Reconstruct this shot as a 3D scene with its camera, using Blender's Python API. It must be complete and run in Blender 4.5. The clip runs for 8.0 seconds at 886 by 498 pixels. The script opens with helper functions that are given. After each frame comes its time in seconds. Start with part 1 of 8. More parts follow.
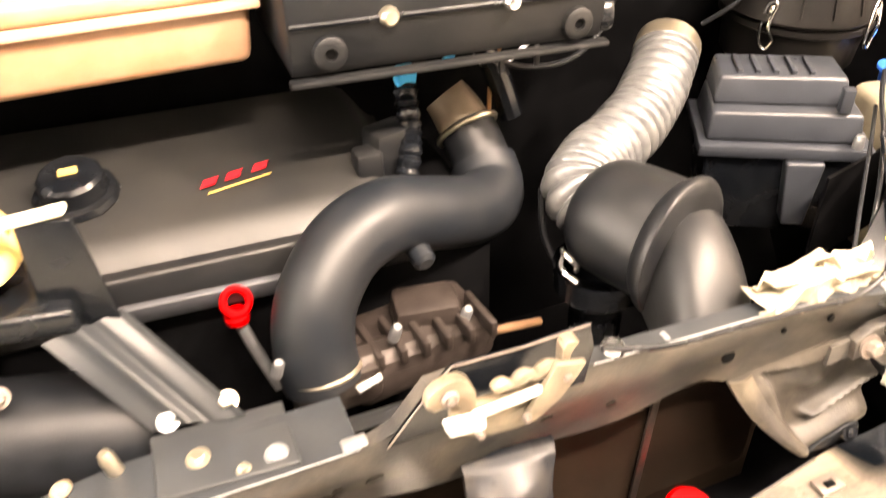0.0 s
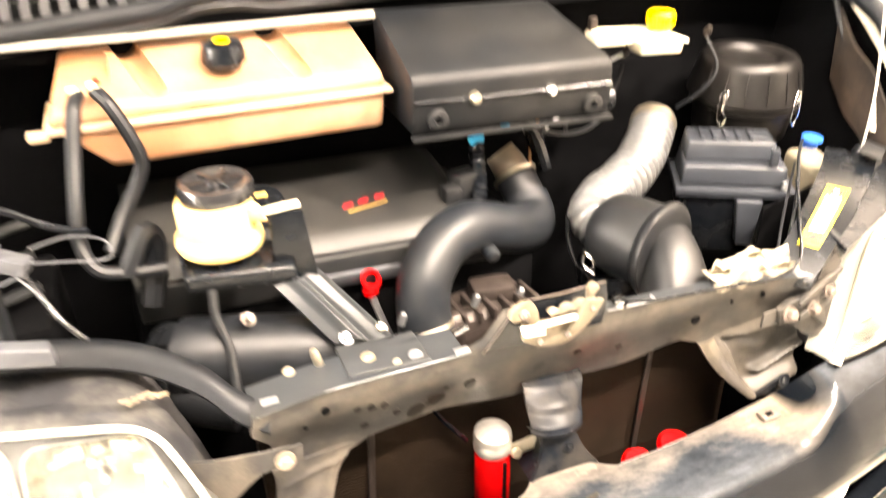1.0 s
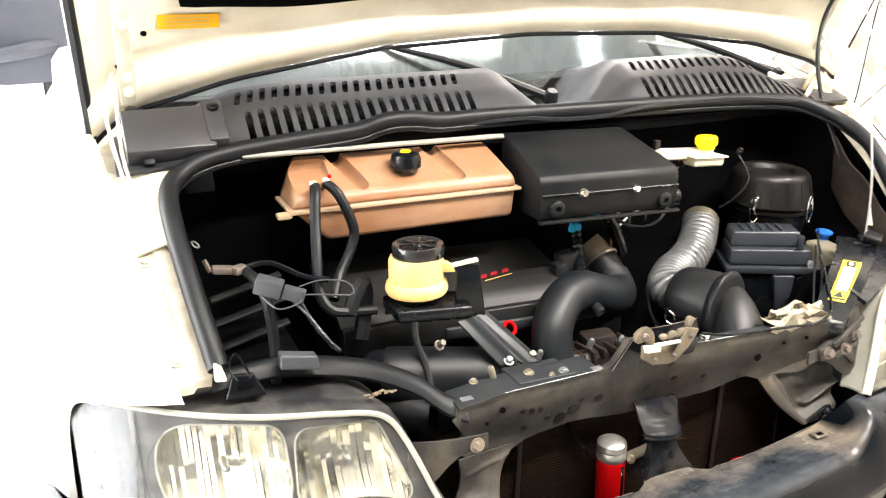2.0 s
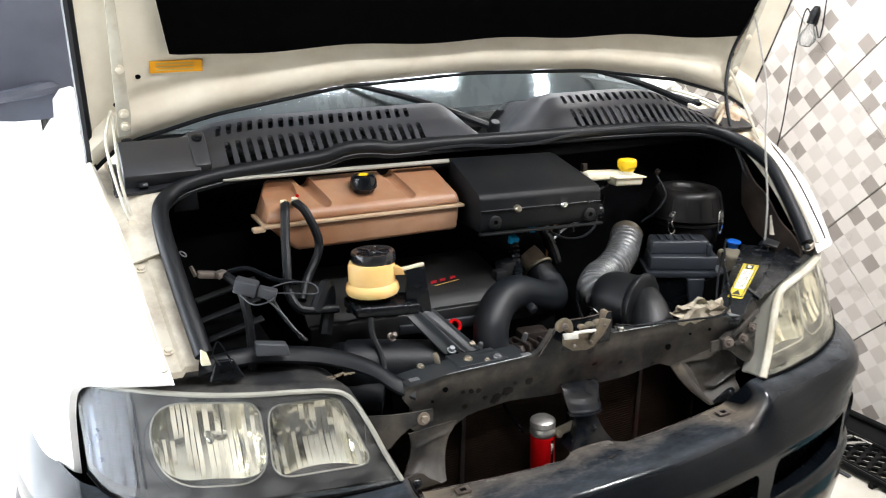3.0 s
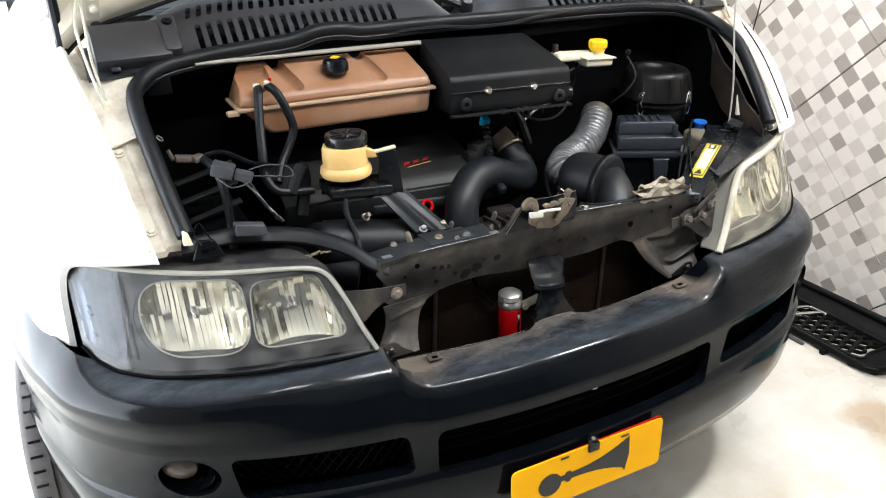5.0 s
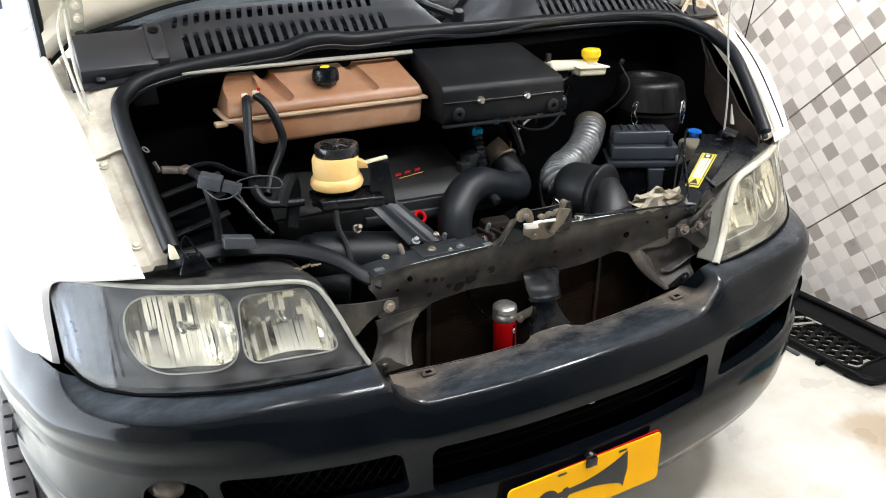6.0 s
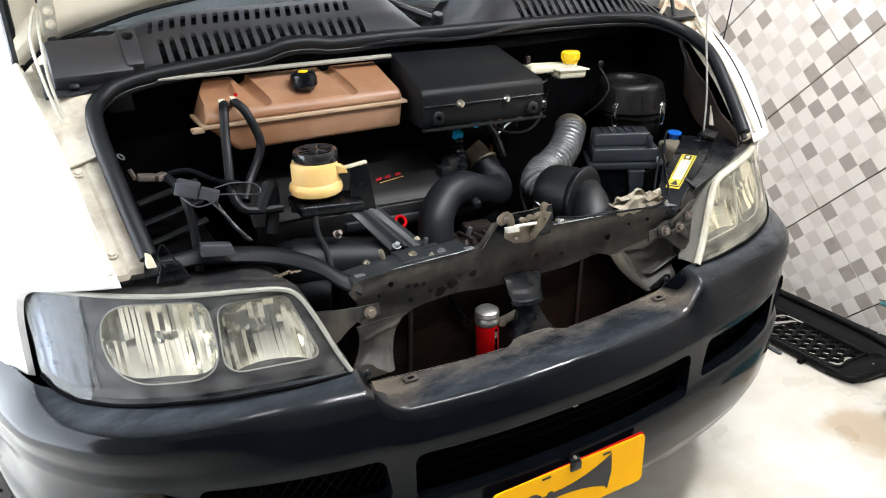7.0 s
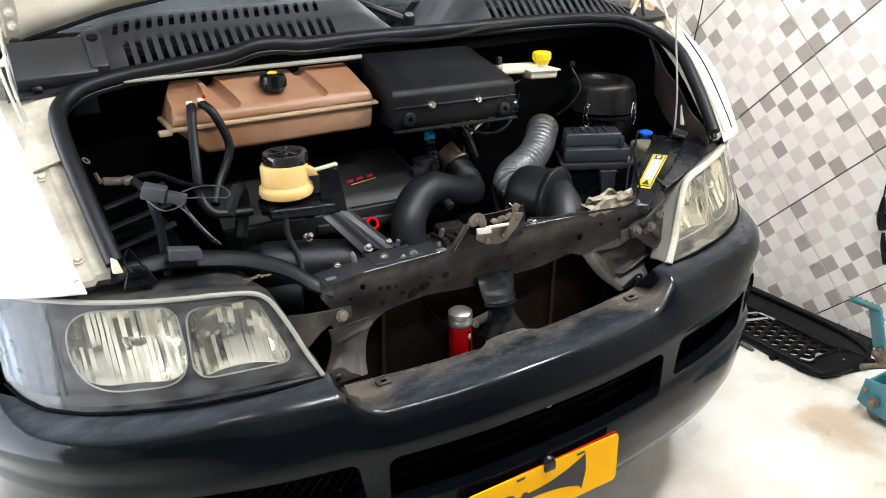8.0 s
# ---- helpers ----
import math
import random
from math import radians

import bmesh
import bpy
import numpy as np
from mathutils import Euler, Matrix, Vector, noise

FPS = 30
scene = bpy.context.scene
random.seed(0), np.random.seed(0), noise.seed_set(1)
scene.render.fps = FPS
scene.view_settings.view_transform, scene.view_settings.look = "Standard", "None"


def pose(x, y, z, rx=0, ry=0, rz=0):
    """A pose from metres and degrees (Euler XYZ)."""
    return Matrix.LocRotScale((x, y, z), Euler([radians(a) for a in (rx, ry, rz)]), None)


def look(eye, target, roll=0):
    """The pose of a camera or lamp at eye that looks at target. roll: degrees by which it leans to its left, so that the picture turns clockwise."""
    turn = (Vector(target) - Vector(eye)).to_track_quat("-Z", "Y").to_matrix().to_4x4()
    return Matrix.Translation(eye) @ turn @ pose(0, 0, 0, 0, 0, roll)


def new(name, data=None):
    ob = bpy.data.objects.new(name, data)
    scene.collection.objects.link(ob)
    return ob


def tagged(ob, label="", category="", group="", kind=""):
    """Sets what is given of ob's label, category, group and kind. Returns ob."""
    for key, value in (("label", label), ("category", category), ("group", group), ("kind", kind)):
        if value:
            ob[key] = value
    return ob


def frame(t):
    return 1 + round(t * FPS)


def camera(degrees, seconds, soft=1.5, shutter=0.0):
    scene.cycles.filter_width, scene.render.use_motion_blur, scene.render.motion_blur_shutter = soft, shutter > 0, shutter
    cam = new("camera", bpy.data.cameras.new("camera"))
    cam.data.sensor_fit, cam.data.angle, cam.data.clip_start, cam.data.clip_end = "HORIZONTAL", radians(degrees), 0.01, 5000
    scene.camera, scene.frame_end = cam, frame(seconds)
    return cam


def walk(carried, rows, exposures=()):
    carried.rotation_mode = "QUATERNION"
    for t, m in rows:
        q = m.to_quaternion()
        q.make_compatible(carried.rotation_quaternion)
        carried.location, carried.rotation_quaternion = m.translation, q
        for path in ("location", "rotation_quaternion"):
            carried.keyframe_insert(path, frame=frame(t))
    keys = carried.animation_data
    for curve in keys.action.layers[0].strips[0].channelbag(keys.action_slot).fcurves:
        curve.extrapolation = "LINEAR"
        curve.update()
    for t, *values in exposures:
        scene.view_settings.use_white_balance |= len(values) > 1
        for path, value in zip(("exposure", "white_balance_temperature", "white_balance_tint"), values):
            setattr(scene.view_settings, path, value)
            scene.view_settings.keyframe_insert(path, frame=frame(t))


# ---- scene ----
cam = camera(59.1, 8.0, soft=1.0, shutter=0.5)
PATH = [
    (0, (-0.201, -0.335, 1.488), (0.373, 1.17, 0.303), -2.2),
    (0.3, (-0.243, -0.387, 1.482), (0.315, 1.1, 0.267), -2.5),
    (0.5, (-0.277, -0.45, 1.504), (0.277, 1.028, 0.275), -2.2),
    (0.8, (-0.351, -0.616, 1.568), (0.208, 0.953, 0.46), -2.2),
    (1, (-0.434, -0.665, 1.613), (0.194, 0.952, 0.618), -1.5),
    (1.2, (-0.517, -0.728, 1.638), (0.146, 0.95, 0.776), -1.2),
    (1.5, (-0.664, -0.798, 1.652), (0.019, 0.924, 0.899), -1.3),
    (1.7, (-0.764, -0.853, 1.63), (-0.054, 0.885, 0.941), -1.2),
    (2.8, (-0.874, -1.129, 1.661), (-0.089, 0.612, 1.065), -1.7),
    (3, (-0.878, -1.18, 1.663), (-0.076, 0.562, 1.096), -1.6),
    (3.5, (-0.875, -1.22, 1.635), (-0.058, 0.5, 1.022), -1.6),
    (3.7, (-0.876, -1.228, 1.611), (-0.085, 0.466, 0.902), -1.8),
    (4, (-0.866, -1.217, 1.607), (-0.104, 0.398, 0.706), -1.6),
    (4.2, (-0.873, -1.233, 1.625), (-0.12, 0.361, 0.68), -1.6),
    (4.5, (-0.884, -1.245, 1.672), (-0.129, 0.35, 0.731), -1.7),
    (4.7, (-0.882, -1.251, 1.668), (-0.115, 0.367, 0.774), -1.7),
    (5, (-0.881, -1.246, 1.687), (-0.095, 0.383, 0.833), -1.7),
    (6.5, (-0.866, -1.211, 1.667), (-0.04, 0.414, 0.844), -1.8),
    (7, (-0.861, -1.211, 1.673), (-0.011, 0.403, 0.851), -1.9),
    (7.5, (-0.852, -1.219, 1.675), (0.025, 0.38, 0.853), -1.9),
    (8, (-0.847, -1.21, 1.674), (0.052, 0.375, 0.85), -1.7),
]
walk(cam, [(t, look(eye, target, roll)) for t, eye, target, roll in PATH], [(0, 2.55, 9200, 23), (0.5, 2.75, 8400, 17), (1.0, 2.85, 8500, 18), (1.6, 2.22, 7800, 13), (2.7, 0.10, 6350, 11), (8, 0.10, 6250, 10)])

# ---- world, light ----
world = bpy.data.worlds.new("world")
scene.world = world
world.use_nodes = True
wn = world.node_tree
sky = wn.nodes.new("ShaderNodeTexSky")
sky.sky_type, sky.sun_disc = "NISHITA", False
sky.sun_elevation, sky.sun_rotation = radians(50), radians(200)
wn.nodes["Background"].inputs["Strength"].default_value = 0.08
wn.links.new(sky.outputs["Color"], wn.nodes["Background"].inputs["Color"])


def area_light(name, m, sx, sy, watts, color=(1, 1, 1)):
    data = bpy.data.lights.new(name, "AREA")
    data.shape, data.size, data.size_y, data.energy, data.color = "RECTANGLE", sx, sy, watts, color
    ob = new(name, data)
    ob.matrix_world = m
    return ob


CEIL = 2.95
# Lamp added to whiten the background left of the van; its doorway is made up.
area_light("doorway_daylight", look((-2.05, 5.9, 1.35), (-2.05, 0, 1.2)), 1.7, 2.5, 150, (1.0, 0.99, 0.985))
# lamp for light from the left, in an unseen garage door assumed to the west, and the tube lamps under the ceiling
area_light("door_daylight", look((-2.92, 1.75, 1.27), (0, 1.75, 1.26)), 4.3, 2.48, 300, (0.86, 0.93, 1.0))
area_light("ceiling_light_lamp", look((0.10, -0.85, CEIL - 0.10), (0.10, -0.85, 0)), 1.18, 0.10, 46, (1.0, 0.985, 0.97))
area_light("ceiling_light_lamp", look((1.25, -0.60, CEIL - 0.05), (1.25, -0.60, 0)), 0.20, 0.20, 50, (1.0, 0.985, 0.97))
area_light("ceiling_light_lamp", look((0.25, 1.05, CEIL - 0.10), (0.25, 1.05, 0)), 1.2, 0.10, 40, (1.0, 0.985, 0.97))
# Added only to brighten the tiled wall; no fixture is known here.
area_light("ceiling_light_lamp", look((1.5, 1.5, CEIL - 0.10), (1.5, 1.5, 0)), 0.10, 1.2, 24, (1.0, 0.985, 0.97))

# ---- materials ----


def mat(name, color, rough=0.5, metal=0.0, var=0.12, scale=30.0, bump=0.0, bscale=200.0, coat=0.0, tint=None, tscale=6.0, tamount=0.0, rand=0.0, spec=0.4, sub=0.0, stretch=None):
    """A procedural surface: base colour with fine variation, a second colour in larger patches, roughness variation and relief."""
    m = bpy.data.materials.new(name)
    m.use_nodes = True
    nt = m.node_tree
    b = nt.nodes["Principled BSDF"]
    b.inputs["Metallic"].default_value = metal
    b.inputs["Coat Weight"].default_value = coat
    b.inputs["Specular IOR Level"].default_value = spec
    if sub:
        b.inputs["Subsurface Weight"].default_value = sub
        b.inputs["Subsurface Radius"].default_value = (0.02, 0.012, 0.006)
        b.inputs["Subsurface Scale"].default_value = 0.5
    co = nt.nodes.new("ShaderNodeTexCoord")
    n1 = nt.nodes.new("ShaderNodeTexNoise")
    n1.inputs["Scale"].default_value, n1.inputs["Detail"].default_value = scale, 5
    nt.links.new(co.outputs["Object"], n1.inputs["Vector"])
    ramp = nt.nodes.new("ShaderNodeMapRange")
    ramp.inputs["From Min"].default_value, ramp.inputs["From Max"].default_value = 0.25, 0.75
    ramp.inputs["To Min"].default_value, ramp.inputs["To Max"].default_value = 1 - var, 1 + var
    nt.links.new(n1.outputs["Fac"], ramp.inputs["Value"])
    mul = nt.nodes.new("ShaderNodeMix")
    mul.data_type, mul.blend_type = "RGBA", "MULTIPLY"
    mul.inputs[0].default_value = 1.0
    mul.inputs["A"].default_value = (*color, 1)
    nt.links.new(ramp.outputs["Result"], mul.inputs["B"])
    out = mul.outputs["Result"]
    if tint:
        n2 = nt.nodes.new("ShaderNodeTexNoise")
        n2.inputs["Scale"].default_value, n2.inputs["Detail"].default_value, n2.inputs["Roughness"].default_value = tscale, 6, 0.65
        if stretch:
            mp = nt.nodes.new("ShaderNodeMapping")
            mp.inputs["Scale"].default_value = stretch
            nt.links.new(co.outputs["Object"], mp.inputs["Vector"])
            nt.links.new(mp.outputs["Vector"], n2.inputs["Vector"])
        else:
            nt.links.new(co.outputs["Object"], n2.inputs["Vector"])
        r2 = nt.nodes.new("ShaderNodeMapRange")
        r2.inputs["From Min"].default_value, r2.inputs["From Max"].default_value = 0.42, 0.68
        r2.inputs["To Max"].default_value = tamount
        nt.links.new(n2.outputs["Fac"], r2.inputs["Value"])
        mx = nt.nodes.new("ShaderNodeMix")
        mx.data_type = "RGBA"
        nt.links.new(r2.outputs["Result"], mx.inputs[0])
        nt.links.new(out, mx.inputs["A"])
        mx.inputs["B"].default_value = (*tint, 1)
        out = mx.outputs["Result"]
    if rand:
        info = nt.nodes.new("ShaderNodeObjectInfo")
        r3 = nt.nodes.new("ShaderNodeMapRange")
        r3.inputs["To Min"].default_value, r3.inputs["To Max"].default_value = 1 - rand, 1 + rand
        nt.links.new(info.outputs["Random"], r3.inputs["Value"])
        m3 = nt.nodes.new("ShaderNodeMix")
        m3.data_type, m3.blend_type = "RGBA", "MULTIPLY"
        m3.inputs[0].default_value = 1.0
        nt.links.new(out, m3.inputs["A"])
        nt.links.new(r3.outputs["Result"], m3.inputs["B"])
        out = m3.outputs["Result"]
    nt.links.new(out, b.inputs["Base Color"])
    rr = nt.nodes.new("ShaderNodeMapRange")
    rr.inputs["To Min"].default_value, rr.inputs["To Max"].default_value = max(0.02, rough - 0.12), min(1.0, rough + 0.12)
    nt.links.new(n1.outputs["Fac"], rr.inputs["Value"])
    nt.links.new(rr.outputs["Result"], b.inputs["Roughness"])
    if bump:
        n4 = nt.nodes.new("ShaderNodeTexNoise")
        n4.inputs["Scale"].default_value, n4.inputs["Detail"].default_value = bscale, 3
        nt.links.new(co.outputs["Object"], n4.inputs["Vector"])
        bp = nt.nodes.new("ShaderNodeBump")
        bp.inputs["Strength"].default_value, bp.inputs["Distance"].default_value = bump, 0.002
        nt.links.new(n4.outputs["Fac"], bp.inputs["Height"])
        nt.links.new(bp.outputs["Normal"], b.inputs["Normal"])
    return m


PAINT = mat("white_paint", (0.80, 0.79, 0.77), 0.28, var=0.03, scale=8, coat=0.5, tint=(0.62, 0.55, 0.44), tscale=3, tamount=0.12)
CREAM = mat("cream_inner_paint", (0.72, 0.67, 0.55), 0.55, var=0.05, scale=14, tint=(0.46, 0.36, 0.24), tscale=5, tamount=0.35)
FLANGE = mat("cream_flange_with_grime", (0.68, 0.63, 0.52), 0.45, var=0.08, scale=14, bump=0.1, bscale=120, tint=(0.25, 0.17, 0.10), tscale=16, tamount=0.55)
BUMPER = mat("black_bumper_plastic", (0.0018, 0.0026, 0.0038), 0.145, var=0.25, scale=14, bump=0.02, bscale=700, tint=(0.0036, 0.0043, 0.0054), tscale=3, tamount=0.4, spec=0.15)
STEEL_DK = mat("dusty_black_panel", (0.026, 0.0255, 0.025), 0.46, var=0.45, scale=22, bump=0.2, bscale=260, tint=(0.092, 0.079, 0.064), tscale=13, tamount=0.75, spec=0.24)
def spotted(m, scale, share, dark):
    """Adds greasy dark spots to a material."""
    nt = m.node_tree
    bs = nt.nodes["Principled BSDF"]
    old = bs.inputs["Base Color"].links[0].from_socket
    co, vo, no = (nt.nodes.new("ShaderNode" + k) for k in ("TexCoord", "TexVoronoi", "TexNoise"))
    vo.inputs["Scale"].default_value, no.inputs["Scale"].default_value = scale, 60
    add = nt.nodes.new("ShaderNodeVectorMath")
    add.operation = "MULTIPLY_ADD"
    add.inputs[1].default_value = (0.012, 0.012, 0.012)
    nt.links.new(co.outputs["Object"], no.inputs["Vector"])
    nt.links.new(no.outputs["Color"], add.inputs[0])
    nt.links.new(co.outputs["Object"], add.inputs[2])
    nt.links.new(add.outputs[0], vo.inputs["Vector"])
    sep = nt.nodes.new("ShaderNodeSeparateColor")
    nt.links.new(vo.outputs["Color"], sep.inputs[0])
    size = nt.nodes.new("ShaderNodeMapRange")
    size.inputs["From Min"].default_value, size.inputs["From Max"].default_value, size.inputs["To Max"].default_value = 1 - share, 1.0, 0.45
    nt.links.new(sep.outputs[0], size.inputs["Value"])
    diff = nt.nodes.new("ShaderNodeMath")
    diff.operation = "SUBTRACT"
    nt.links.new(size.outputs[0], diff.inputs[0])
    nt.links.new(vo.outputs["Distance"], diff.inputs[1])
    soft = nt.nodes.new("ShaderNodeMapRange")
    soft.inputs["From Min"].default_value, soft.inputs["From Max"].default_value, soft.inputs["To Max"].default_value = 0.0, 0.12, 0.9
    nt.links.new(diff.outputs[0], soft.inputs["Value"])
    mx = nt.nodes.new("ShaderNodeMix")
    mx.data_type = "RGBA"
    nt.links.new(soft.outputs[0], mx.inputs[0])
    nt.links.new(old, mx.inputs["A"])
    mx.inputs["B"].default_value = (*dark, 1)
    nt.links.new(mx.outputs["Result"], bs.inputs["Base Color"])


def dust_and_sheen(m):
    """Lays tan dust on the rear half and the ends of the bumper ledge, with a ragged edge, and paints a blue-grey sheen
    on its top.
    """
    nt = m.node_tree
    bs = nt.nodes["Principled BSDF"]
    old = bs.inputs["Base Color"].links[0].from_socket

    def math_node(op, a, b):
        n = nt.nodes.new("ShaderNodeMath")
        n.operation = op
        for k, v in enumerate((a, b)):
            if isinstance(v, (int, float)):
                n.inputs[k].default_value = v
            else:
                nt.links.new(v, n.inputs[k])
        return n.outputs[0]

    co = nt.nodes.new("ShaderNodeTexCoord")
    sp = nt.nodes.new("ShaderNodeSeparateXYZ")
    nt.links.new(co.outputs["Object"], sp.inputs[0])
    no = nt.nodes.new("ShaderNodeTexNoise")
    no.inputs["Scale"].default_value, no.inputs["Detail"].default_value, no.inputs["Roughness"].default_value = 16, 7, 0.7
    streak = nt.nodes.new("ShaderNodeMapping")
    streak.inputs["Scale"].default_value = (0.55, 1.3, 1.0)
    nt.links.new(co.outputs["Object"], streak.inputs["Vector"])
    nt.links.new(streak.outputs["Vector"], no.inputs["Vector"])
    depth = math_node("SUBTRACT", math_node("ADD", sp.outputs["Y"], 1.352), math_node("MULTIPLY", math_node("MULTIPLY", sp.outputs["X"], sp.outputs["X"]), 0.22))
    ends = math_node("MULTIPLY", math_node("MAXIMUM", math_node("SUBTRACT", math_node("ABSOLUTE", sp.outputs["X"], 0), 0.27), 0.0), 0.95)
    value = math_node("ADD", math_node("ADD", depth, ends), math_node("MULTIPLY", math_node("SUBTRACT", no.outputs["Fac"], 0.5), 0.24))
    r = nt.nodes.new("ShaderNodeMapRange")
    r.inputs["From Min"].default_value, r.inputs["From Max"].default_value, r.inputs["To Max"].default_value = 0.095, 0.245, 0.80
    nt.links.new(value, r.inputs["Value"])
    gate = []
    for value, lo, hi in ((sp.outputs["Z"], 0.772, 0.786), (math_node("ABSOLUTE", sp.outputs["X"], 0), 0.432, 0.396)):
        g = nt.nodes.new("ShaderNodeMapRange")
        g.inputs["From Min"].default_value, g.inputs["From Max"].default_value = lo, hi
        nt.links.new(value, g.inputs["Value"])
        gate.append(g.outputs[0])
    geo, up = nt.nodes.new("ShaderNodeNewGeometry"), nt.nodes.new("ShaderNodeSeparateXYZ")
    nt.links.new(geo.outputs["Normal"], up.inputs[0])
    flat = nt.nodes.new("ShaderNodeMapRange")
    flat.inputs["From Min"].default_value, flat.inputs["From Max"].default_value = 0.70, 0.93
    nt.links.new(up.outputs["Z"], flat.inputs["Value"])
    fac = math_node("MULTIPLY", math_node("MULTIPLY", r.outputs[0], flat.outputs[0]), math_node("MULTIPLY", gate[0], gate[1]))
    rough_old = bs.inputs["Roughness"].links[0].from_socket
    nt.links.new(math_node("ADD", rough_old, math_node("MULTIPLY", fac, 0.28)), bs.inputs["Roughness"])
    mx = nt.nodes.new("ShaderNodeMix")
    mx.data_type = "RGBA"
    # Blue-grey in the colour stands for the reflected sheen on the ledge.
    haze_or_sheen = nt.nodes.new("ShaderNodeMix")
    haze_or_sheen.data_type = "RGBA"
    nt.links.new(math_node("MULTIPLY", math_node("MULTIPLY", flat.outputs[0], gate[0]), math_node("MULTIPLY", math_node("MULTIPLY", no.outputs["Fac"], no.outputs["Fac"]), 1.5)), haze_or_sheen.inputs[0])
    nt.links.new(old, haze_or_sheen.inputs["A"])
    haze_or_sheen.inputs["B"].default_value = (0.062, 0.071, 0.083, 1)
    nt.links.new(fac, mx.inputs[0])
    nt.links.new(haze_or_sheen.outputs["Result"], mx.inputs["A"])
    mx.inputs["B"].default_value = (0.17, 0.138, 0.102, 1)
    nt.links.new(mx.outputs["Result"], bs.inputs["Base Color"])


dust_and_sheen(BUMPER)
def leg_dust(m):
    """Tan dust on the lower legs of the panel, ragged and patchy."""
    nt = m.node_tree
    bs = nt.nodes["Principled BSDF"]
    old = bs.inputs["Base Color"].links[0].from_socket
    co, no, sp = (nt.nodes.new("ShaderNode" + k) for k in ("TexCoord", "TexNoise", "SeparateXYZ"))
    no.inputs["Scale"].default_value, no.inputs["Detail"].default_value, no.inputs["Roughness"].default_value = 30, 7, 0.7
    nt.links.new(co.outputs["Object"], no.inputs["Vector"])
    nt.links.new(co.outputs["Object"], sp.inputs[0])
    ad = nt.nodes.new("ShaderNodeMath")
    ad.operation = "MULTIPLY_ADD"
    ad.inputs[1].default_value = 0.24
    nt.links.new(no.outputs["Fac"], ad.inputs[0])
    nt.links.new(sp.outputs["Z"], ad.inputs[2])
    rg = nt.nodes.new("ShaderNodeMapRange")
    rg.inputs["From Min"].default_value, rg.inputs["From Max"].default_value = 0.12, 0.21
    rg.inputs["To Min"].default_value, rg.inputs["To Max"].default_value = 0.36, 0.0
    nt.links.new(ad.outputs[0], rg.inputs["Value"])
    mx = nt.nodes.new("ShaderNodeMix")
    mx.data_type = "RGBA"
    nt.links.new(rg.outputs[0], mx.inputs[0])
    nt.links.new(old, mx.inputs["A"])
    mx.inputs["B"].default_value = (0.058, 0.047, 0.034, 1)
    nt.links.new(mx.outputs["Result"], bs.inputs["Base Color"])


leg_dust(STEEL_DK)
spotted(STEEL_DK, 26, 0.35, (0.008, 0.008, 0.009))
FOOT = mat("dusty_panel_foot", (0.024, 0.021, 0.018), 0.5, var=0.45, scale=26, bump=0.3, bscale=120, tint=(0.09, 0.074, 0.053), tscale=17, tamount=0.8)
SLOPE = mat("blue_grey_painted_steel", (0.016, 0.019, 0.022), 0.42, var=0.25, scale=26, bump=0.06, bscale=200, tint=(0.030, 0.030, 0.029), tscale=10, tamount=0.5, spec=0.3)
BLACK = mat("black_plastic", (0.0030, 0.0040, 0.0056), 0.25, var=0.25, scale=40, bump=0.08, bscale=600, tint=(0.010, 0.0105, 0.011), tscale=9, tamount=0.5, spec=0.28)
COWL = mat("grey_black_cowl_plastic", (0.018, 0.0195, 0.0245), 0.45, var=0.2, scale=30, bump=0.12, bscale=900, tint=(0.032, 0.029, 0.027), tscale=4, tamount=0.6, spec=0.5)
RUBBER = mat("black_rubber", (0.0045, 0.0055, 0.0070), 0.45, var=0.25, scale=60, bump=0.08, bscale=500, spec=0.25)
HOSE = mat("intake_hose_rubber", (0.0060, 0.0080, 0.0108), 0.46, var=0.2, scale=18, bump=0.05, bscale=300, tint=(0.014, 0.0135, 0.0125), tscale=9, tamount=0.6, spec=0.3)
GREYP = mat("dark_grey_plastic", (0.0052, 0.0060, 0.0072), 0.44, var=0.15, scale=30, bump=0.06, bscale=500, spec=0.3, tint=(0.013, 0.0125, 0.0115), tscale=7, tamount=0.7)
CORR = mat("silvery_corrugated_hose", (0.13, 0.135, 0.14), 0.36, metal=0.5, var=0.3, scale=60, bump=0.6, bscale=110, tint=(0.20, 0.195, 0.18), tscale=30, tamount=0.5)
# Near-black colour stands for the shade in the bay and behind openings.
DARK = mat("bay_shade_black", (0.0020, 0.0021, 0.0024), 0.6, var=0.4, scale=20, spec=0.03)
TANK = mat("brown_translucent_plastic", (0.285, 0.142, 0.074), 0.40, var=0.12, scale=12, bump=0.04, bscale=300, tint=(0.38, 0.25, 0.168), tscale=7, tamount=0.6, sub=0.3)
TANKRIM = mat("pale_tank_seam", (0.42, 0.30, 0.20), 0.45, var=0.08, scale=20, sub=0.2)
RESV = mat("yellowed_translucent_plastic", (0.72, 0.47, 0.17), 0.4, var=0.08, scale=16, tint=(0.78, 0.60, 0.30), tscale=14, tamount=0.5, sub=0.3)
RESV2 = mat("milky_plastic", (0.62, 0.58, 0.44), 0.42, var=0.08, scale=30, sub=0.2)
YELLOW = mat("yellow_plastic", (0.85, 0.55, 0.01), 0.4, var=0.04)
LABELY = mat("yellow_label", (0.55, 0.43, 0.025), 0.45, var=0.04)
LABELW = mat("white_label_print", (0.75, 0.74, 0.68), 0.5, var=0.04)
ORANGE = mat("orange_sticker", (0.80, 0.36, 0.005), 0.45, var=0.04)
PLATE = mat("yellow_plate", (0.86, 0.43, 0.002), 0.5, var=0.04, scale=9, spec=0.06)
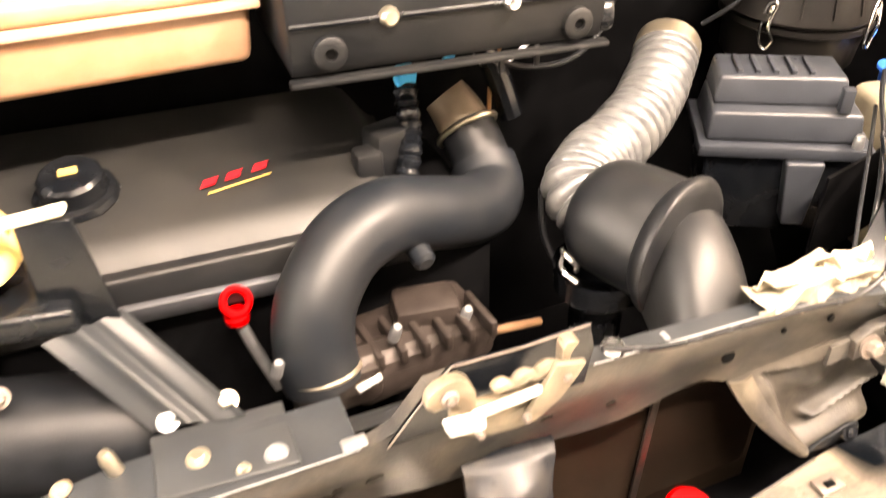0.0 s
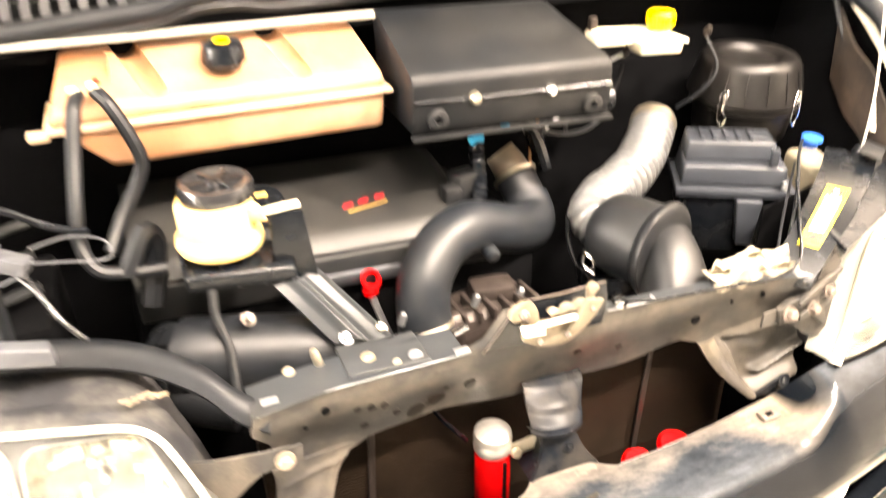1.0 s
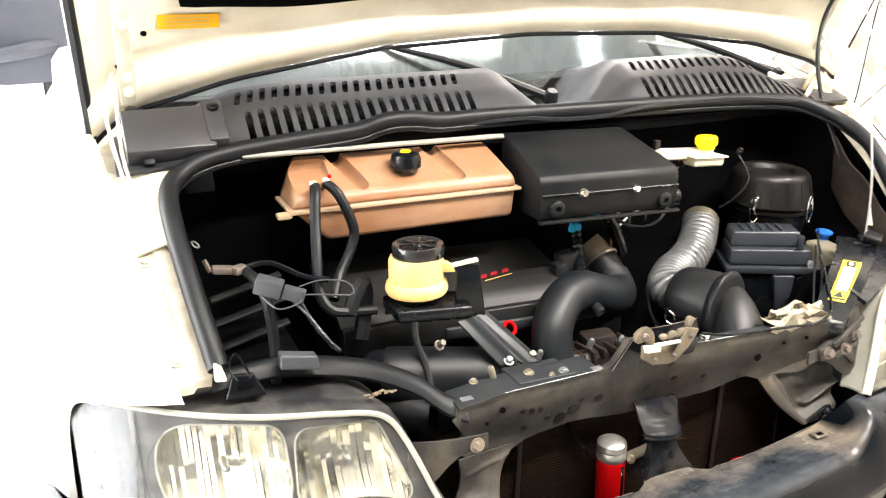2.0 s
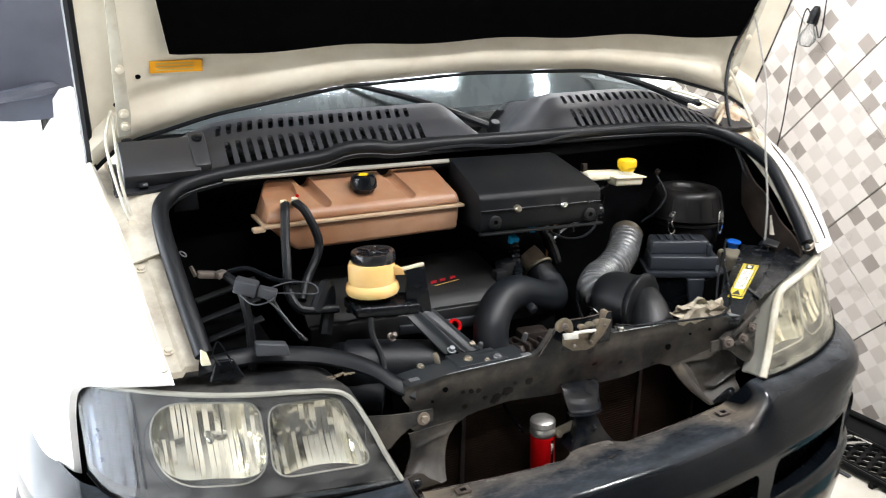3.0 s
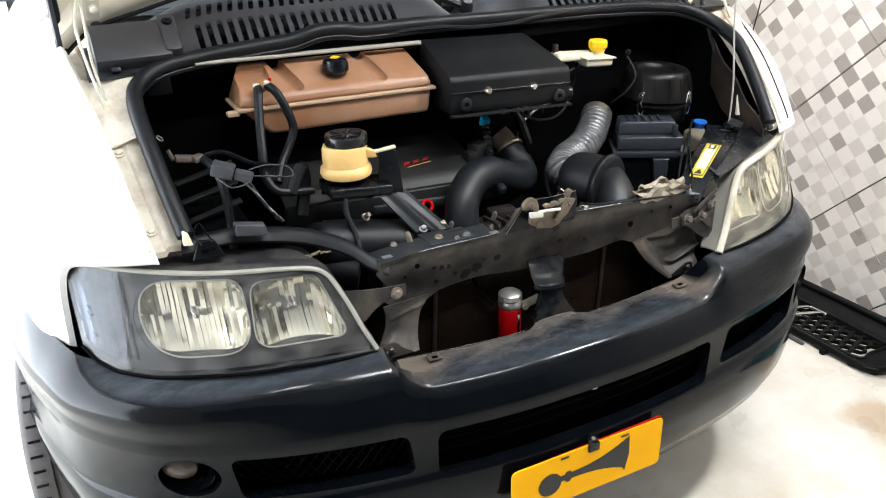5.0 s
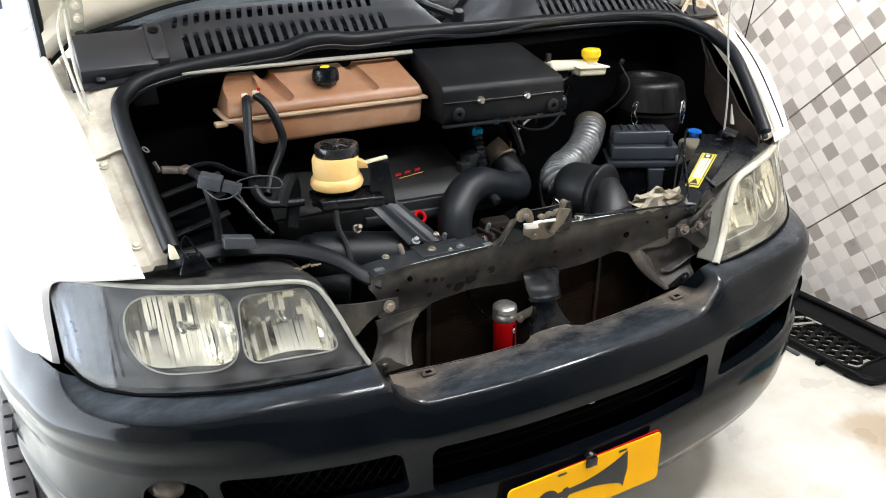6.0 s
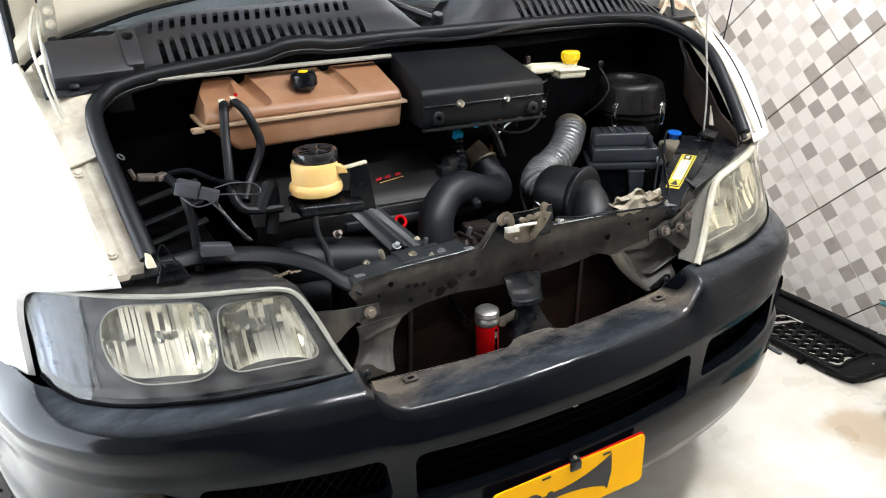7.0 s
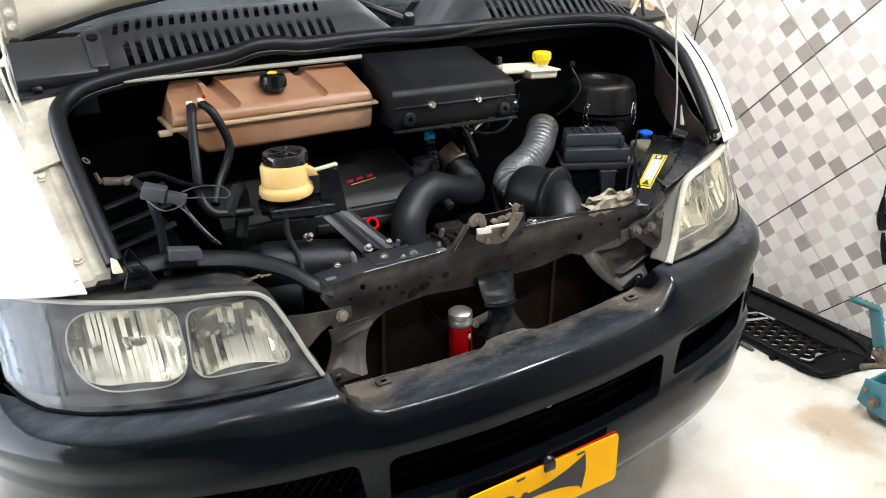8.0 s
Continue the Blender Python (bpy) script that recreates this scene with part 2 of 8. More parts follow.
INK = mat("dark_print", (0.010, 0.011, 0.012), 0.5, var=0.06)
RED = mat("red_plastic", (0.40, 0.002, 0.003), 0.6, var=0.06, spec=0.05)
REDPRINT = mat("red_print", (0.34, 0.012, 0.018), 0.4, var=0.05)
GOLD = mat("gold_print", (0.5, 0.34, 0.10), 0.4, var=0.05)
BLUE = mat("blue_plastic", (0.008, 0.095, 0.42), 0.4, var=0.05)
CYAN = mat("cyan_plastic", (0.01, 0.34, 0.62), 0.4, var=0.05)
CHROME = mat("bright_metal", (0.80, 0.80, 0.78), 0.18, metal=1.0, var=0.08, scale=60)
ZINC = mat("zinc_plated_steel", (0.46, 0.42, 0.34), 0.34, metal=0.9, var=0.2, scale=60, tint=(0.42, 0.33, 0.20), tscale=30, tamount=0.5)
RUSTY = mat("dirty_latch_metal", (0.12, 0.102, 0.074), 0.5, metal=0.3, var=0.3, scale=60, tint=(0.25, 0.18, 0.12), tscale=24, tamount=0.7)
CAST = mat("dirty_cast_metal", (0.14, 0.115, 0.10), 0.5, metal=0.5, var=0.35, scale=40, bump=0.3, bscale=160)
ALU = mat("dull_aluminium", (0.29, 0.30, 0.31), 0.42, metal=0.8, var=0.2, scale=40)
FIN = mat("radiator_fin", (0.010, 0.0064, 0.0043), 0.6, metal=0.2, var=0.35, scale=18, tint=(0.024, 0.0155, 0.010), tscale=5, tamount=0.8, spec=0.1)
LAMPDARK = mat("smoked_lamp_housing", (0.017, 0.017, 0.019), 0.55, var=0.25, scale=9, spec=0.35, tint=(0.052, 0.048, 0.046), tscale=5, tamount=0.5)
REFLECT = mat("lamp_reflector_chrome", (0.94, 0.90, 0.76), 0.12, metal=1.0, var=0.06, scale=40)
RUSTBOLT = mat("rusty_bolt_head", (0.20, 0.165, 0.13), 0.5, metal=0.35, var=0.3, scale=90)
BENTSTEEL = mat("glossy_bent_black_steel", (0.004, 0.0055, 0.008), 0.30, metal=0.0, var=0.3, scale=40, bump=0.03, bscale=120, tint=(0.042, 0.036, 0.029), tscale=18, tamount=0.6, spec=0.07)
OILYCAST = mat("oily_cast_metal", (0.030, 0.0235, 0.021), 0.38, metal=0.4, var=0.35, scale=40, bump=0.3, bscale=160)
GRILLEM = mat("satin_black_grille_plastic", (0.004, 0.0041, 0.0043), 0.34, var=0.25, scale=30, bump=0.05, bscale=500, spec=0.09)
UNITBOX = mat("dusty_black_unit_cover", (0.0045, 0.0054, 0.0066), 0.46, var=0.2, scale=22, bump=0.1, bscale=700, tint=(0.015, 0.0145, 0.0135), tscale=6, tamount=0.6, spec=0.2)
RUST = mat("cream_paint_with_rust", (0.60, 0.53, 0.40), 0.6, var=0.2, scale=30, bump=0.2, bscale=120, tint=(0.24, 0.11, 0.04), tscale=26, tamount=0.9)
FUSE = mat("dark_grey_fuse_box_plastic", (0.019, 0.022, 0.027), 0.33, var=0.15, scale=30, bump=0.06, bscale=500, spec=0.3)
INNERF = mat("dirty_brown_inner_fender", (0.014, 0.011, 0.009), 0.6, var=0.35, scale=16, tint=(0.080, 0.054, 0.038), tscale=9, tamount=0.7)
AMBER = mat("dirty_fog_glass", (0.07, 0.054, 0.042), 0.22, var=0.08)
TRIMPALE = mat("cream_lamp_trim", (0.50, 0.48, 0.40), 0.45, var=0.12, scale=30, tint=(0.30, 0.25, 0.17), tscale=20, tamount=0.6)
GASKET = mat("yellowed_lamp_trim", (0.30, 0.29, 0.25), 0.4, var=0.10, scale=30)
TYRE = mat("tyre_rubber", (0.085, 0.076, 0.073), 0.75, var=0.2, scale=60, bump=0.2, bscale=300)
STEELWHEEL = mat("grey_steel_rim", (0.30, 0.30, 0.31), 0.45, metal=0.6, var=0.1)
TEAL = mat("teal_enamel", (0.03, 0.19, 0.24), 0.42, var=0.15, scale=20, tint=(0.16, 0.12, 0.09), tscale=12, tamount=0.6)
GROUT = mat("dark_grout", (0.040, 0.035, 0.031), 0.85, var=0.15)
WHITEWALL = mat("white_wall_paint", (0.80, 0.79, 0.77), 0.8, var=0.03, scale=3, bump=0.05, bscale=120)
CEILM = mat("pale_ceiling_paint", (0.62, 0.63, 0.64), 0.85, var=0.03, scale=3)
# The south wall is unseen; its dark colour keeps bumper reflections low.
SOUTHWALL = mat("dark_unseen_wall", (0.06, 0.06, 0.062), 0.8, var=0.05, scale=3)
INSUL = mat("black_hood_insulation", (0.0018, 0.0018, 0.002), 0.9, var=0.3, scale=40, bump=0.3, bscale=150, spec=0.0)
MIRROR = mat("grey_black_mirror_plastic", (0.066, 0.071, 0.094), 0.5, var=0.12, scale=20)
GREYLAB = mat("grey_connector_plastic", (0.040, 0.043, 0.049), 0.45, var=0.1)
FLOORM = mat("cream_cement_floor", (0.64, 0.62, 0.56), 0.30, var=0.03, scale=5, bump=0.02, bscale=60, tint=(0.42, 0.35, 0.24), tscale=2.2, tamount=0.6)
def stained(m, cx, cy, r, color, amount):
    """Adds one soft-edged, ragged stain round a place on the floor."""
    nt = m.node_tree
    bs = nt.nodes["Principled BSDF"]
    old = bs.inputs["Base Color"].links[0].from_socket
    co, no = nt.nodes.new("ShaderNodeTexCoord"), nt.nodes.new("ShaderNodeTexNoise")
    no.inputs["Scale"].default_value, no.inputs["Detail"].default_value = 7, 6
    nt.links.new(co.outputs["Object"], no.inputs["Vector"])
    dist = nt.nodes.new("ShaderNodeVectorMath")
    dist.operation = "DISTANCE"
    dist.inputs[1].default_value = (cx, cy, 0)
    nt.links.new(co.outputs["Object"], dist.inputs[0])
    add = nt.nodes.new("ShaderNodeMath")
    add.operation = "MULTIPLY_ADD"
    add.inputs[1].default_value = r * 2.2
    nt.links.new(no.outputs["Fac"], add.inputs[0])
    nt.links.new(dist.outputs["Value"], add.inputs[2])
    rg = nt.nodes.new("ShaderNodeMapRange")
    rg.inputs["From Min"].default_value, rg.inputs["From Max"].default_value = r * 1.5, r * 2.1
    rg.inputs["To Min"].default_value, rg.inputs["To Max"].default_value = amount, 0.0
    nt.links.new(add.outputs[0], rg.inputs["Value"])
    mx = nt.nodes.new("ShaderNodeMix")
    mx.data_type = "RGBA"
    nt.links.new(rg.outputs[0], mx.inputs[0])
    nt.links.new(old, mx.inputs["A"])
    mx.inputs["B"].default_value = (*color, 1)
    nt.links.new(mx.outputs["Result"], bs.inputs["Base Color"])


stained(FLOORM, 1.36, 0.02, 0.16, (0.40, 0.30, 0.19), 0.8)
stained(FLOORM, 1.05, -0.45, 0.22, (0.46, 0.38, 0.26), 0.6)
BOWDEN = mat("pale_grey_cable", (0.28, 0.27, 0.245), 0.45, var=0.08)
TUBE = bpy.data.materials.new("lit_tube")
TUBE.use_nodes = True
TUBE.node_tree.nodes["Principled BSDF"].inputs["Emission Color"].default_value = (1, 0.97, 0.93, 1)
TUBE.node_tree.nodes["Principled BSDF"].inputs["Emission Strength"].default_value = 12


def glass(name, color, rough=0.02, haze=0.0, ior=1.5, sheen=(0.9, 0.9, 0.9), haze_or_sheen=(0.75, 0.75, 0.72)):
    m = bpy.data.materials.new(name)
    m.use_nodes = True
    nt = m.node_tree
    nt.nodes.remove(nt.nodes["Principled BSDF"])
    t, g, f, mix = (nt.nodes.new("ShaderNode" + k) for k in ("BsdfTransparent", "BsdfGlossy", "Fresnel", "MixShader"))
    t.inputs["Color"].default_value = (*color, 1)
    g.inputs["Roughness"].default_value = rough
    g.inputs["Color"].default_value = (*sheen, 1)
    f.inputs["IOR"].default_value = ior
    nt.links.new(f.outputs[0], mix.inputs[0])
    nt.links.new(t.outputs[0], mix.inputs[1])
    nt.links.new(g.outputs[0], mix.inputs[2])
    out = mix.outputs[0]
    if haze:
        d, n, k, hm = (nt.nodes.new("ShaderNode" + q) for q in ("BsdfDiffuse", "TexNoise", "MapRange", "MixShader"))
        d.inputs["Color"].default_value = (*haze_or_sheen, 1)
        n.inputs["Scale"].default_value = 9
        k.inputs["From Min"].default_value, k.inputs["From Max"].default_value = 0.32, 0.68
        k.inputs["To Min"].default_value, k.inputs["To Max"].default_value = haze * 0.15, haze * 1.9
        nt.links.new(n.outputs["Fac"], k.inputs["Value"])
        nt.links.new(k.outputs["Result"], hm.inputs[0])
        nt.links.new(out, hm.inputs[1])
        nt.links.new(d.outputs[0], hm.inputs[2])
        out = hm.outputs[0]
    nt.links.new(out, nt.nodes["Material Output"].inputs["Surface"])
    return m


LAMPTOP = mat("dusty_lamp_housing", (0.017, 0.0175, 0.0195), 0.55, var=0.35, scale=34, bump=0.2, bscale=180, tint=(0.085, 0.080, 0.071), tscale=13, tamount=0.8, spec=0.25)
SIGNAL = mat("smoked_signal_reflector", (0.032, 0.040, 0.058), 0.25, metal=0.8, var=0.15, scale=12)
SKIRT = mat("milky_aged_plastic", (0.20, 0.195, 0.165), 0.4, var=0.2, scale=24, tint=(0.10, 0.095, 0.085), tscale=12, tamount=0.6)
LENS = glass("clear_lamp_lens", (0.97, 0.972, 0.965), 0.07, 0.052, 1.36)
LENS_OLD = glass("yellowed_lamp_lens", (0.93, 0.92, 0.86), 0.16, 0.16, 1.5, (0.9, 0.9, 0.86), (0.62, 0.58, 0.44))
SCREEN = glass("tinted_windscreen_glass", (0.34, 0.40, 0.44), 0.08, 0.02, 1.8, (0.58, 0.68, 0.73))


def tile_mat():
    """Glazed tile printed with a seven by seven mosaic of grey squares, each tile at its own shift."""
    m = mat("mosaic_print_tile", (0.66, 0.62, 0.575), 0.30, var=0.03, scale=9)
    nt = m.node_tree
    b = nt.nodes["Principled BSDF"]
    old = b.inputs["Base Color"].links[0].from_socket
    co = nt.nodes.new("ShaderNodeTexCoord")
    info = nt.nodes.new("ShaderNodeObjectInfo")
    sc = nt.nodes.new("ShaderNodeVectorMath")
    sc.operation = "SCALE"
    sc.inputs["Scale"].default_value = 7 / 0.442
    nt.links.new(co.outputs["Object"], sc.inputs[0])
    half = nt.nodes.new("ShaderNodeVectorMath")
    half.operation = "ADD"
    half.inputs[1].default_value = (3.5, 3.5, 0.5)
    nt.links.new(sc.outputs[0], half.inputs[0])
    fl = nt.nodes.new("ShaderNodeVectorMath")
    fl.operation = "FLOOR"
    nt.links.new(half.outputs[0], fl.inputs[0])
    fr = nt.nodes.new("ShaderNodeVectorMath")
    fr.operation = "FRACTION"
    nt.links.new(half.outputs[0], fr.inputs[0])
    w4 = nt.nodes.new("ShaderNodeTexWhiteNoise")
    w4.noise_dimensions = "4D"
    nt.links.new(fl.outputs[0], w4.inputs["Vector"])
    nt.links.new(info.outputs["Random"], w4.inputs["W"])
    cr = nt.nodes.new("ShaderNodeValToRGB")
    cr.color_ramp.interpolation = "CONSTANT"
    els = cr.color_ramp.elements
    els[0].position, els[0].color = 0.0, (0.47, 0.445, 0.43, 1)
    els[1].position, els[1].color = 0.44, (0.80, 0.785, 0.77, 1)
    e = els.new(0.72)
    e.color = (0.88, 0.87, 0.86, 1)
    nt.links.new(w4.outputs["Value"], cr.inputs[0])
    # the squares between stay pale
    cell = nt.nodes.new("ShaderNodeSeparateXYZ")
    nt.links.new(fl.outputs[0], cell.inputs[0])
    total = nt.nodes.new("ShaderNodeMath")
    nt.links.new(cell.outputs["X"], total.inputs[0])
    nt.links.new(cell.outputs["Y"], total.inputs[1])
    odd = nt.nodes.new("ShaderNodeMath")
    odd.operation = "PINGPONG"
    odd.inputs[1].default_value = 1.0
    nt.links.new(total.outputs[0], odd.inputs[0])
    grey = nt.nodes.new("ShaderNodeMix")
    grey.data_type = "RGBA"
    nt.links.new(odd.outputs[0], grey.inputs[0])
    nt.links.new(cr.outputs[0], grey.inputs["A"])
    grey.inputs["B"].default_value = (1.0, 1.0, 1.0, 1)
    # thin paler lines between the printed squares
    sx = nt.nodes.new("ShaderNodeSeparateXYZ")
    nt.links.new(fr.outputs[0], sx.inputs[0])
    lines = []
    for axis in ("X", "Y"):
        d = nt.nodes.new("ShaderNodeMath")
        d.operation = "PINGPONG"
        d.inputs[1].default_value = 0.5
        nt.links.new(sx.outputs[axis], d.inputs[0])
        lt = nt.nodes.new("ShaderNodeMath")
        lt.operation = "LESS_THAN"
        lt.inputs[1].default_value = 0.022
        nt.links.new(d.outputs[0], lt.inputs[0])
        lines.append(lt)
    mx = nt.nodes.new("ShaderNodeMath")
    mx.operation = "MAXIMUM"
    nt.links.new(lines[0].outputs[0], mx.inputs[0])
    nt.links.new(lines[1].outputs[0], mx.inputs[1])
    mixl = nt.nodes.new("ShaderNodeMix")
    mixl.data_type = "RGBA"
    nt.links.new(mx.outputs[0], mixl.inputs[0])
    nt.links.new(grey.outputs["Result"], mixl.inputs["A"])
    mixl.inputs["B"].default_value = (0.93, 0.93, 0.93, 1)
    mu = nt.nodes.new("ShaderNodeMix")
    mu.data_type, mu.blend_type = "RGBA", "MULTIPLY"
    mu.inputs[0].default_value = 1.0
    nt.links.new(old, mu.inputs["A"])
    nt.links.new(mixl.outputs["Result"], mu.inputs["B"])
    nt.links.new(mu.outputs["Result"], b.inputs["Base Color"])
    return m


TILE = tile_mat()

# ---- building helpers ----
BASE = {}


def thing(name, x, y, z, label, category, group="", kind=""):
    ob = new(name)
    ob.location = (x, y, z)
    ob.empty_display_size = 0.05
    BASE[ob] = Vector((x, y, z))
    return tagged(ob, label, category, group, kind)


def part(name, bm, material, parent=None, label="", angle=35):
    """Links a bmesh, built in world metres, as one mesh object under parent."""
    me = bpy.data.meshes.new(name)
    bmesh.ops.recalc_face_normals(bm, faces=bm.faces)
    base = BASE.get(parent, Vector((0, 0, 0)))
    bm.transform(Matrix.Translation(-base))
    bm.to_mesh(me)
    bm.free()
    me.materials.append(material)
    me.shade_smooth()
    me.set_sharp_from_angle(angle=radians(angle))
    ob = new(name, me)
    if parent:
        ob.parent = parent
    BASE[ob] = base
    if label:
        ob["label"] = label
    return ob


def bevel(bm, w, seg=2):
    if w > 0:
        edges = [e for e in bm.edges if len(e.link_faces) == 2 and e.calc_face_angle() > 0.5]
        bmesh.ops.bevel(bm, geom=edges, offset=w, segments=seg, profile=0.5, affect="EDGES", clamp_overlap=True)
    return bm


def box(cx, cy, cz, sx, sy, sz, bev=0.003, rx=0, ry=0, rz=0, taper=1.0):
    bm = bmesh.new()
    bmesh.ops.create_cube(bm, size=1)
    for v in bm.verts:
        if v.co.z > 0:
            v.co.x *= taper
            v.co.y *= taper
    bmesh.ops.scale(bm, vec=(sx, sy, sz), verts=bm.verts)
    bevel(bm, bev)
    bm.transform(pose(cx, cy, cz, rx, ry, rz))
    return bm


def join(*bms):
    me = bpy.data.meshes.new("tmp")
    out = bmesh.new()
    for b in bms:
        b.to_mesh(me)
        out.from_mesh(me)
        b.free()
    bpy.data.meshes.remove(me)
    return out


def spline(pts, n=8, closed=False):
    """Catmull-Rom through points."""
    P = [Vector(p) for p in pts]
    out = []
    m = len(P)
    for i in range(m if closed else m - 1):
        if closed:
            a, b, c, d = P[i - 1], P[i], P[(i + 1) % m], P[(i + 2) % m]
        else:
            a, b, c, d = P[max(i - 1, 0)], P[i], P[i + 1], P[min(i + 2, m - 1)]
        for k in range(n):
            t = k / n
            out.append(0.5 * (2 * b + (c - a) * t + (2 * a - 5 * b + 4 * c - d) * t * t + (3 * b - a - 3 * c + d) * t ** 3))
    if not closed:
        out.append(P[-1])
    return out


def tube(pts, r, seg=12, n=8, smooth=True, caps=True, wave=None):
    """A round tube along points; r is one radius or one for each point; wave(s) scales the radius along the way."""
    rs = list(r) if isinstance(r, (list, tuple)) else [r] * len(pts)
    path = spline(pts, n) if smooth else [Vector(p) for p in pts]
    radii = [v.x for v in spline([(q, 0, 0) for q in rs], n)] if smooth else rs
    bm = bmesh.new()
    rings = []
    up = None
    for i, p in enumerate(path):
        d = (path[min(i + 1, len(path) - 1)] - path[max(i - 1, 0)]).normalized()
        if up is None:
            up = d.orthogonal().normalized()
        up = (up - d * up.dot(d)).normalized()
        side = d.cross(up)
        k = radii[i] * (wave(i / (len(path) - 1)) if wave else 1)
        rings.append([bm.verts.new(p + (up * math.cos(a) + side * math.sin(a)) * k) for a in (2 * math.pi * j / seg for j in range(seg))])
    for a, b in zip(rings, rings[1:]):
        for j in range(seg):
            bm.faces.new((a[j], a[(j + 1) % seg], b[(j + 1) % seg], b[j]))
    if caps:
        bm.faces.new(rings[0][::-1])
        bm.faces.new(rings[-1])
    return bm


def lathe(profile, at, axis=(0, 0, 1), seg=32, squash=1.0):
    """Turns (radius, height) pairs about an axis through at."""
    bm = bmesh.new()
    rings = []
    for r, h in profile:
        if r < 1e-5:
            rings.append([bm.verts.new((0, 0, h))])
        else:
            rings.append([bm.verts.new((r * math.cos(2 * math.pi * j / seg), squash * r * math.sin(2 * math.pi * j / seg), h)) for j in range(seg)])
    for a, b in zip(rings, rings[1:]):
        for j in range(seg):
            k = (j + 1) % seg
            if len(a) == 1 and len(b) > 1:
                bm.faces.new((a[0], b[k], b[j]))
            elif len(b) == 1 and len(a) > 1:
                bm.faces.new((a[j], a[k], b[0]))
            elif len(a) > 1:
                bm.faces.new((a[j], a[k], b[k], b[j]))
    bm.transform(Matrix.Translation(at) @ Vector(axis).to_track_quat("Z", "Y").to_matrix().to_4x4())
    return bm


def prism(outline, back, bev=0.0):
    """A plate: a closed outline of 3D points and the vector to its other side."""
    bm = bmesh.new()
    v = [bm.verts.new(p) for p in outline]
    f = bm.faces.new(v)
    r = bmesh.ops.extrude_face_region(bm, geom=[f])
    bmesh.ops.translate(bm, vec=back, verts=[e for e in r["geom"] if isinstance(e, bmesh.types.BMVert)])
    return bevel(bm, bev)


def sheet(fn, us, vs, thick=None):
    """A curved sheet: fn(u, v) gives points; thick, a vector or a function of (u, v), gives the other side."""
    bm = bmesh.new()
    g = [[bm.verts.new(fn(u, v)) for v in vs] for u in us]
    for i in range(len(us) - 1):
        for j in range(len(vs) - 1):
            bm.faces.new((g[i][j], g[i + 1][j], g[i + 1][j + 1], g[i][j + 1]))
    if thick is not None:
        bmesh.ops.recalc_face_normals(bm, faces=bm.faces)
        off = thick if callable(thick) else (lambda u, v: Vector(thick))
        h = [[bm.verts.new(Vector(fn(u, v)) + Vector(off(u, v))) for v in vs] for u in us]
        for i in range(len(us) - 1):
            for j in range(len(vs) - 1):
                bm.faces.new((h[i][j], h[i][j + 1], h[i + 1][j + 1], h[i + 1][j]))
        nu, nv = len(us) - 1, len(vs) - 1
        for i in range(nu):
            bm.faces.new((g[i][0], h[i][0], h[i + 1][0], g[i + 1][0]))
            bm.faces.new((g[i][nv], g[i + 1][nv], h[i + 1][nv], h[i][nv]))
        for j in range(nv):
            bm.faces.new((g[0][j], g[0][j + 1], h[0][j + 1], h[0][j]))
            bm.faces.new((g[nu][j], h[nu][j], h[nu][j + 1], g[nu][j + 1]))
    return bm


def cut(bm, *tools):
    """Takes the solids in tools away from bm."""
    def solid(b):
        bmesh.ops.recalc_face_normals(b, faces=b.faces)
        me = bpy.data.meshes.new("cutting")
        b.to_mesh(me)
        b.free()
        return new("cutting", me)
    ob = solid(bm)
    cutters = [solid(t) for t in tools]
    for c in cutters:
        mod = ob.modifiers.new("cut", "BOOLEAN")
        mod.operation, mod.object, mod.solver = "DIFFERENCE", c, "EXACT"
    me = bpy.data.meshes.new_from_object(ob.evaluated_get(bpy.context.evaluated_depsgraph_get()))
    out = bmesh.new()
    out.from_mesh(me)
    for o in (ob, *cutters):
        d = o.data
        bpy.data.objects.remove(o)
        bpy.data.meshes.remove(d)
    bpy.data.meshes.remove(me)
    return out


def rounded(w, h, r, n=5):
    """Outline of a rounded rectangle round the origin, as (u, v)."""
    pts = []
    for cx, cy, a0 in ((w / 2 - r, h / 2 - r, 0), (-w / 2 + r, h / 2 - r, 90), (-w / 2 + r, -h / 2 + r, 180), (w / 2 - r, -h / 2 + r, 270)):
        for k in range(n + 1):
            a = radians(a0 + 90 * k / n)
            pts.append((cx + r * math.cos(a), cy + r * math.sin(a)))
    return pts


def lin(a, b, n):
    return [a + (b - a) * i / (n - 1) for i in range(n)]


def smooth(a, b, x):
    t = max(0.0, min(1.0, (x - a) / (b - a)))
    return t * t * (3 - 2 * t)


def bolt(name, at, axis, r, parent, material=None, h=None):
    """A hexagon bolt head on a round washer."""
    h = h or r * 0.9
    w = lathe([(0, 0), (r * 1.5, 0), (r * 1.5, h * 0.25), (0, h * 0.25)], at, axis, 20)
    q = lathe([(0, h * 0.25), (r, h * 0.25), (r, h * 0.9), (r * 0.85, h), (0, h)], at, axis, 6)
    return part(name, join(w, q), material or ZINC, parent)


WHEEL_Y = 0.80

# ---- the room ----
XE, XW, YS, YN = 1.93, -3.0, -4.0, 6.0
part("floor", sheet(lambda u, v: (u, v, 0), lin(XW - 0.12, XE, 8), lin(YS, YN + 0.12, 12), (0, 0, -0.1)), FLOORM)
tagged(bpy.data.objects["floor"], "smooth cream cement floor with tan stains", "floor", kind="structure")
boards = [box((XE + XW) / 2, YS + 0.125 + 0.25 * k, CEIL + 0.009, XE - XW + 0.1, 0.236, 0.018, 0) for k in range(40)]
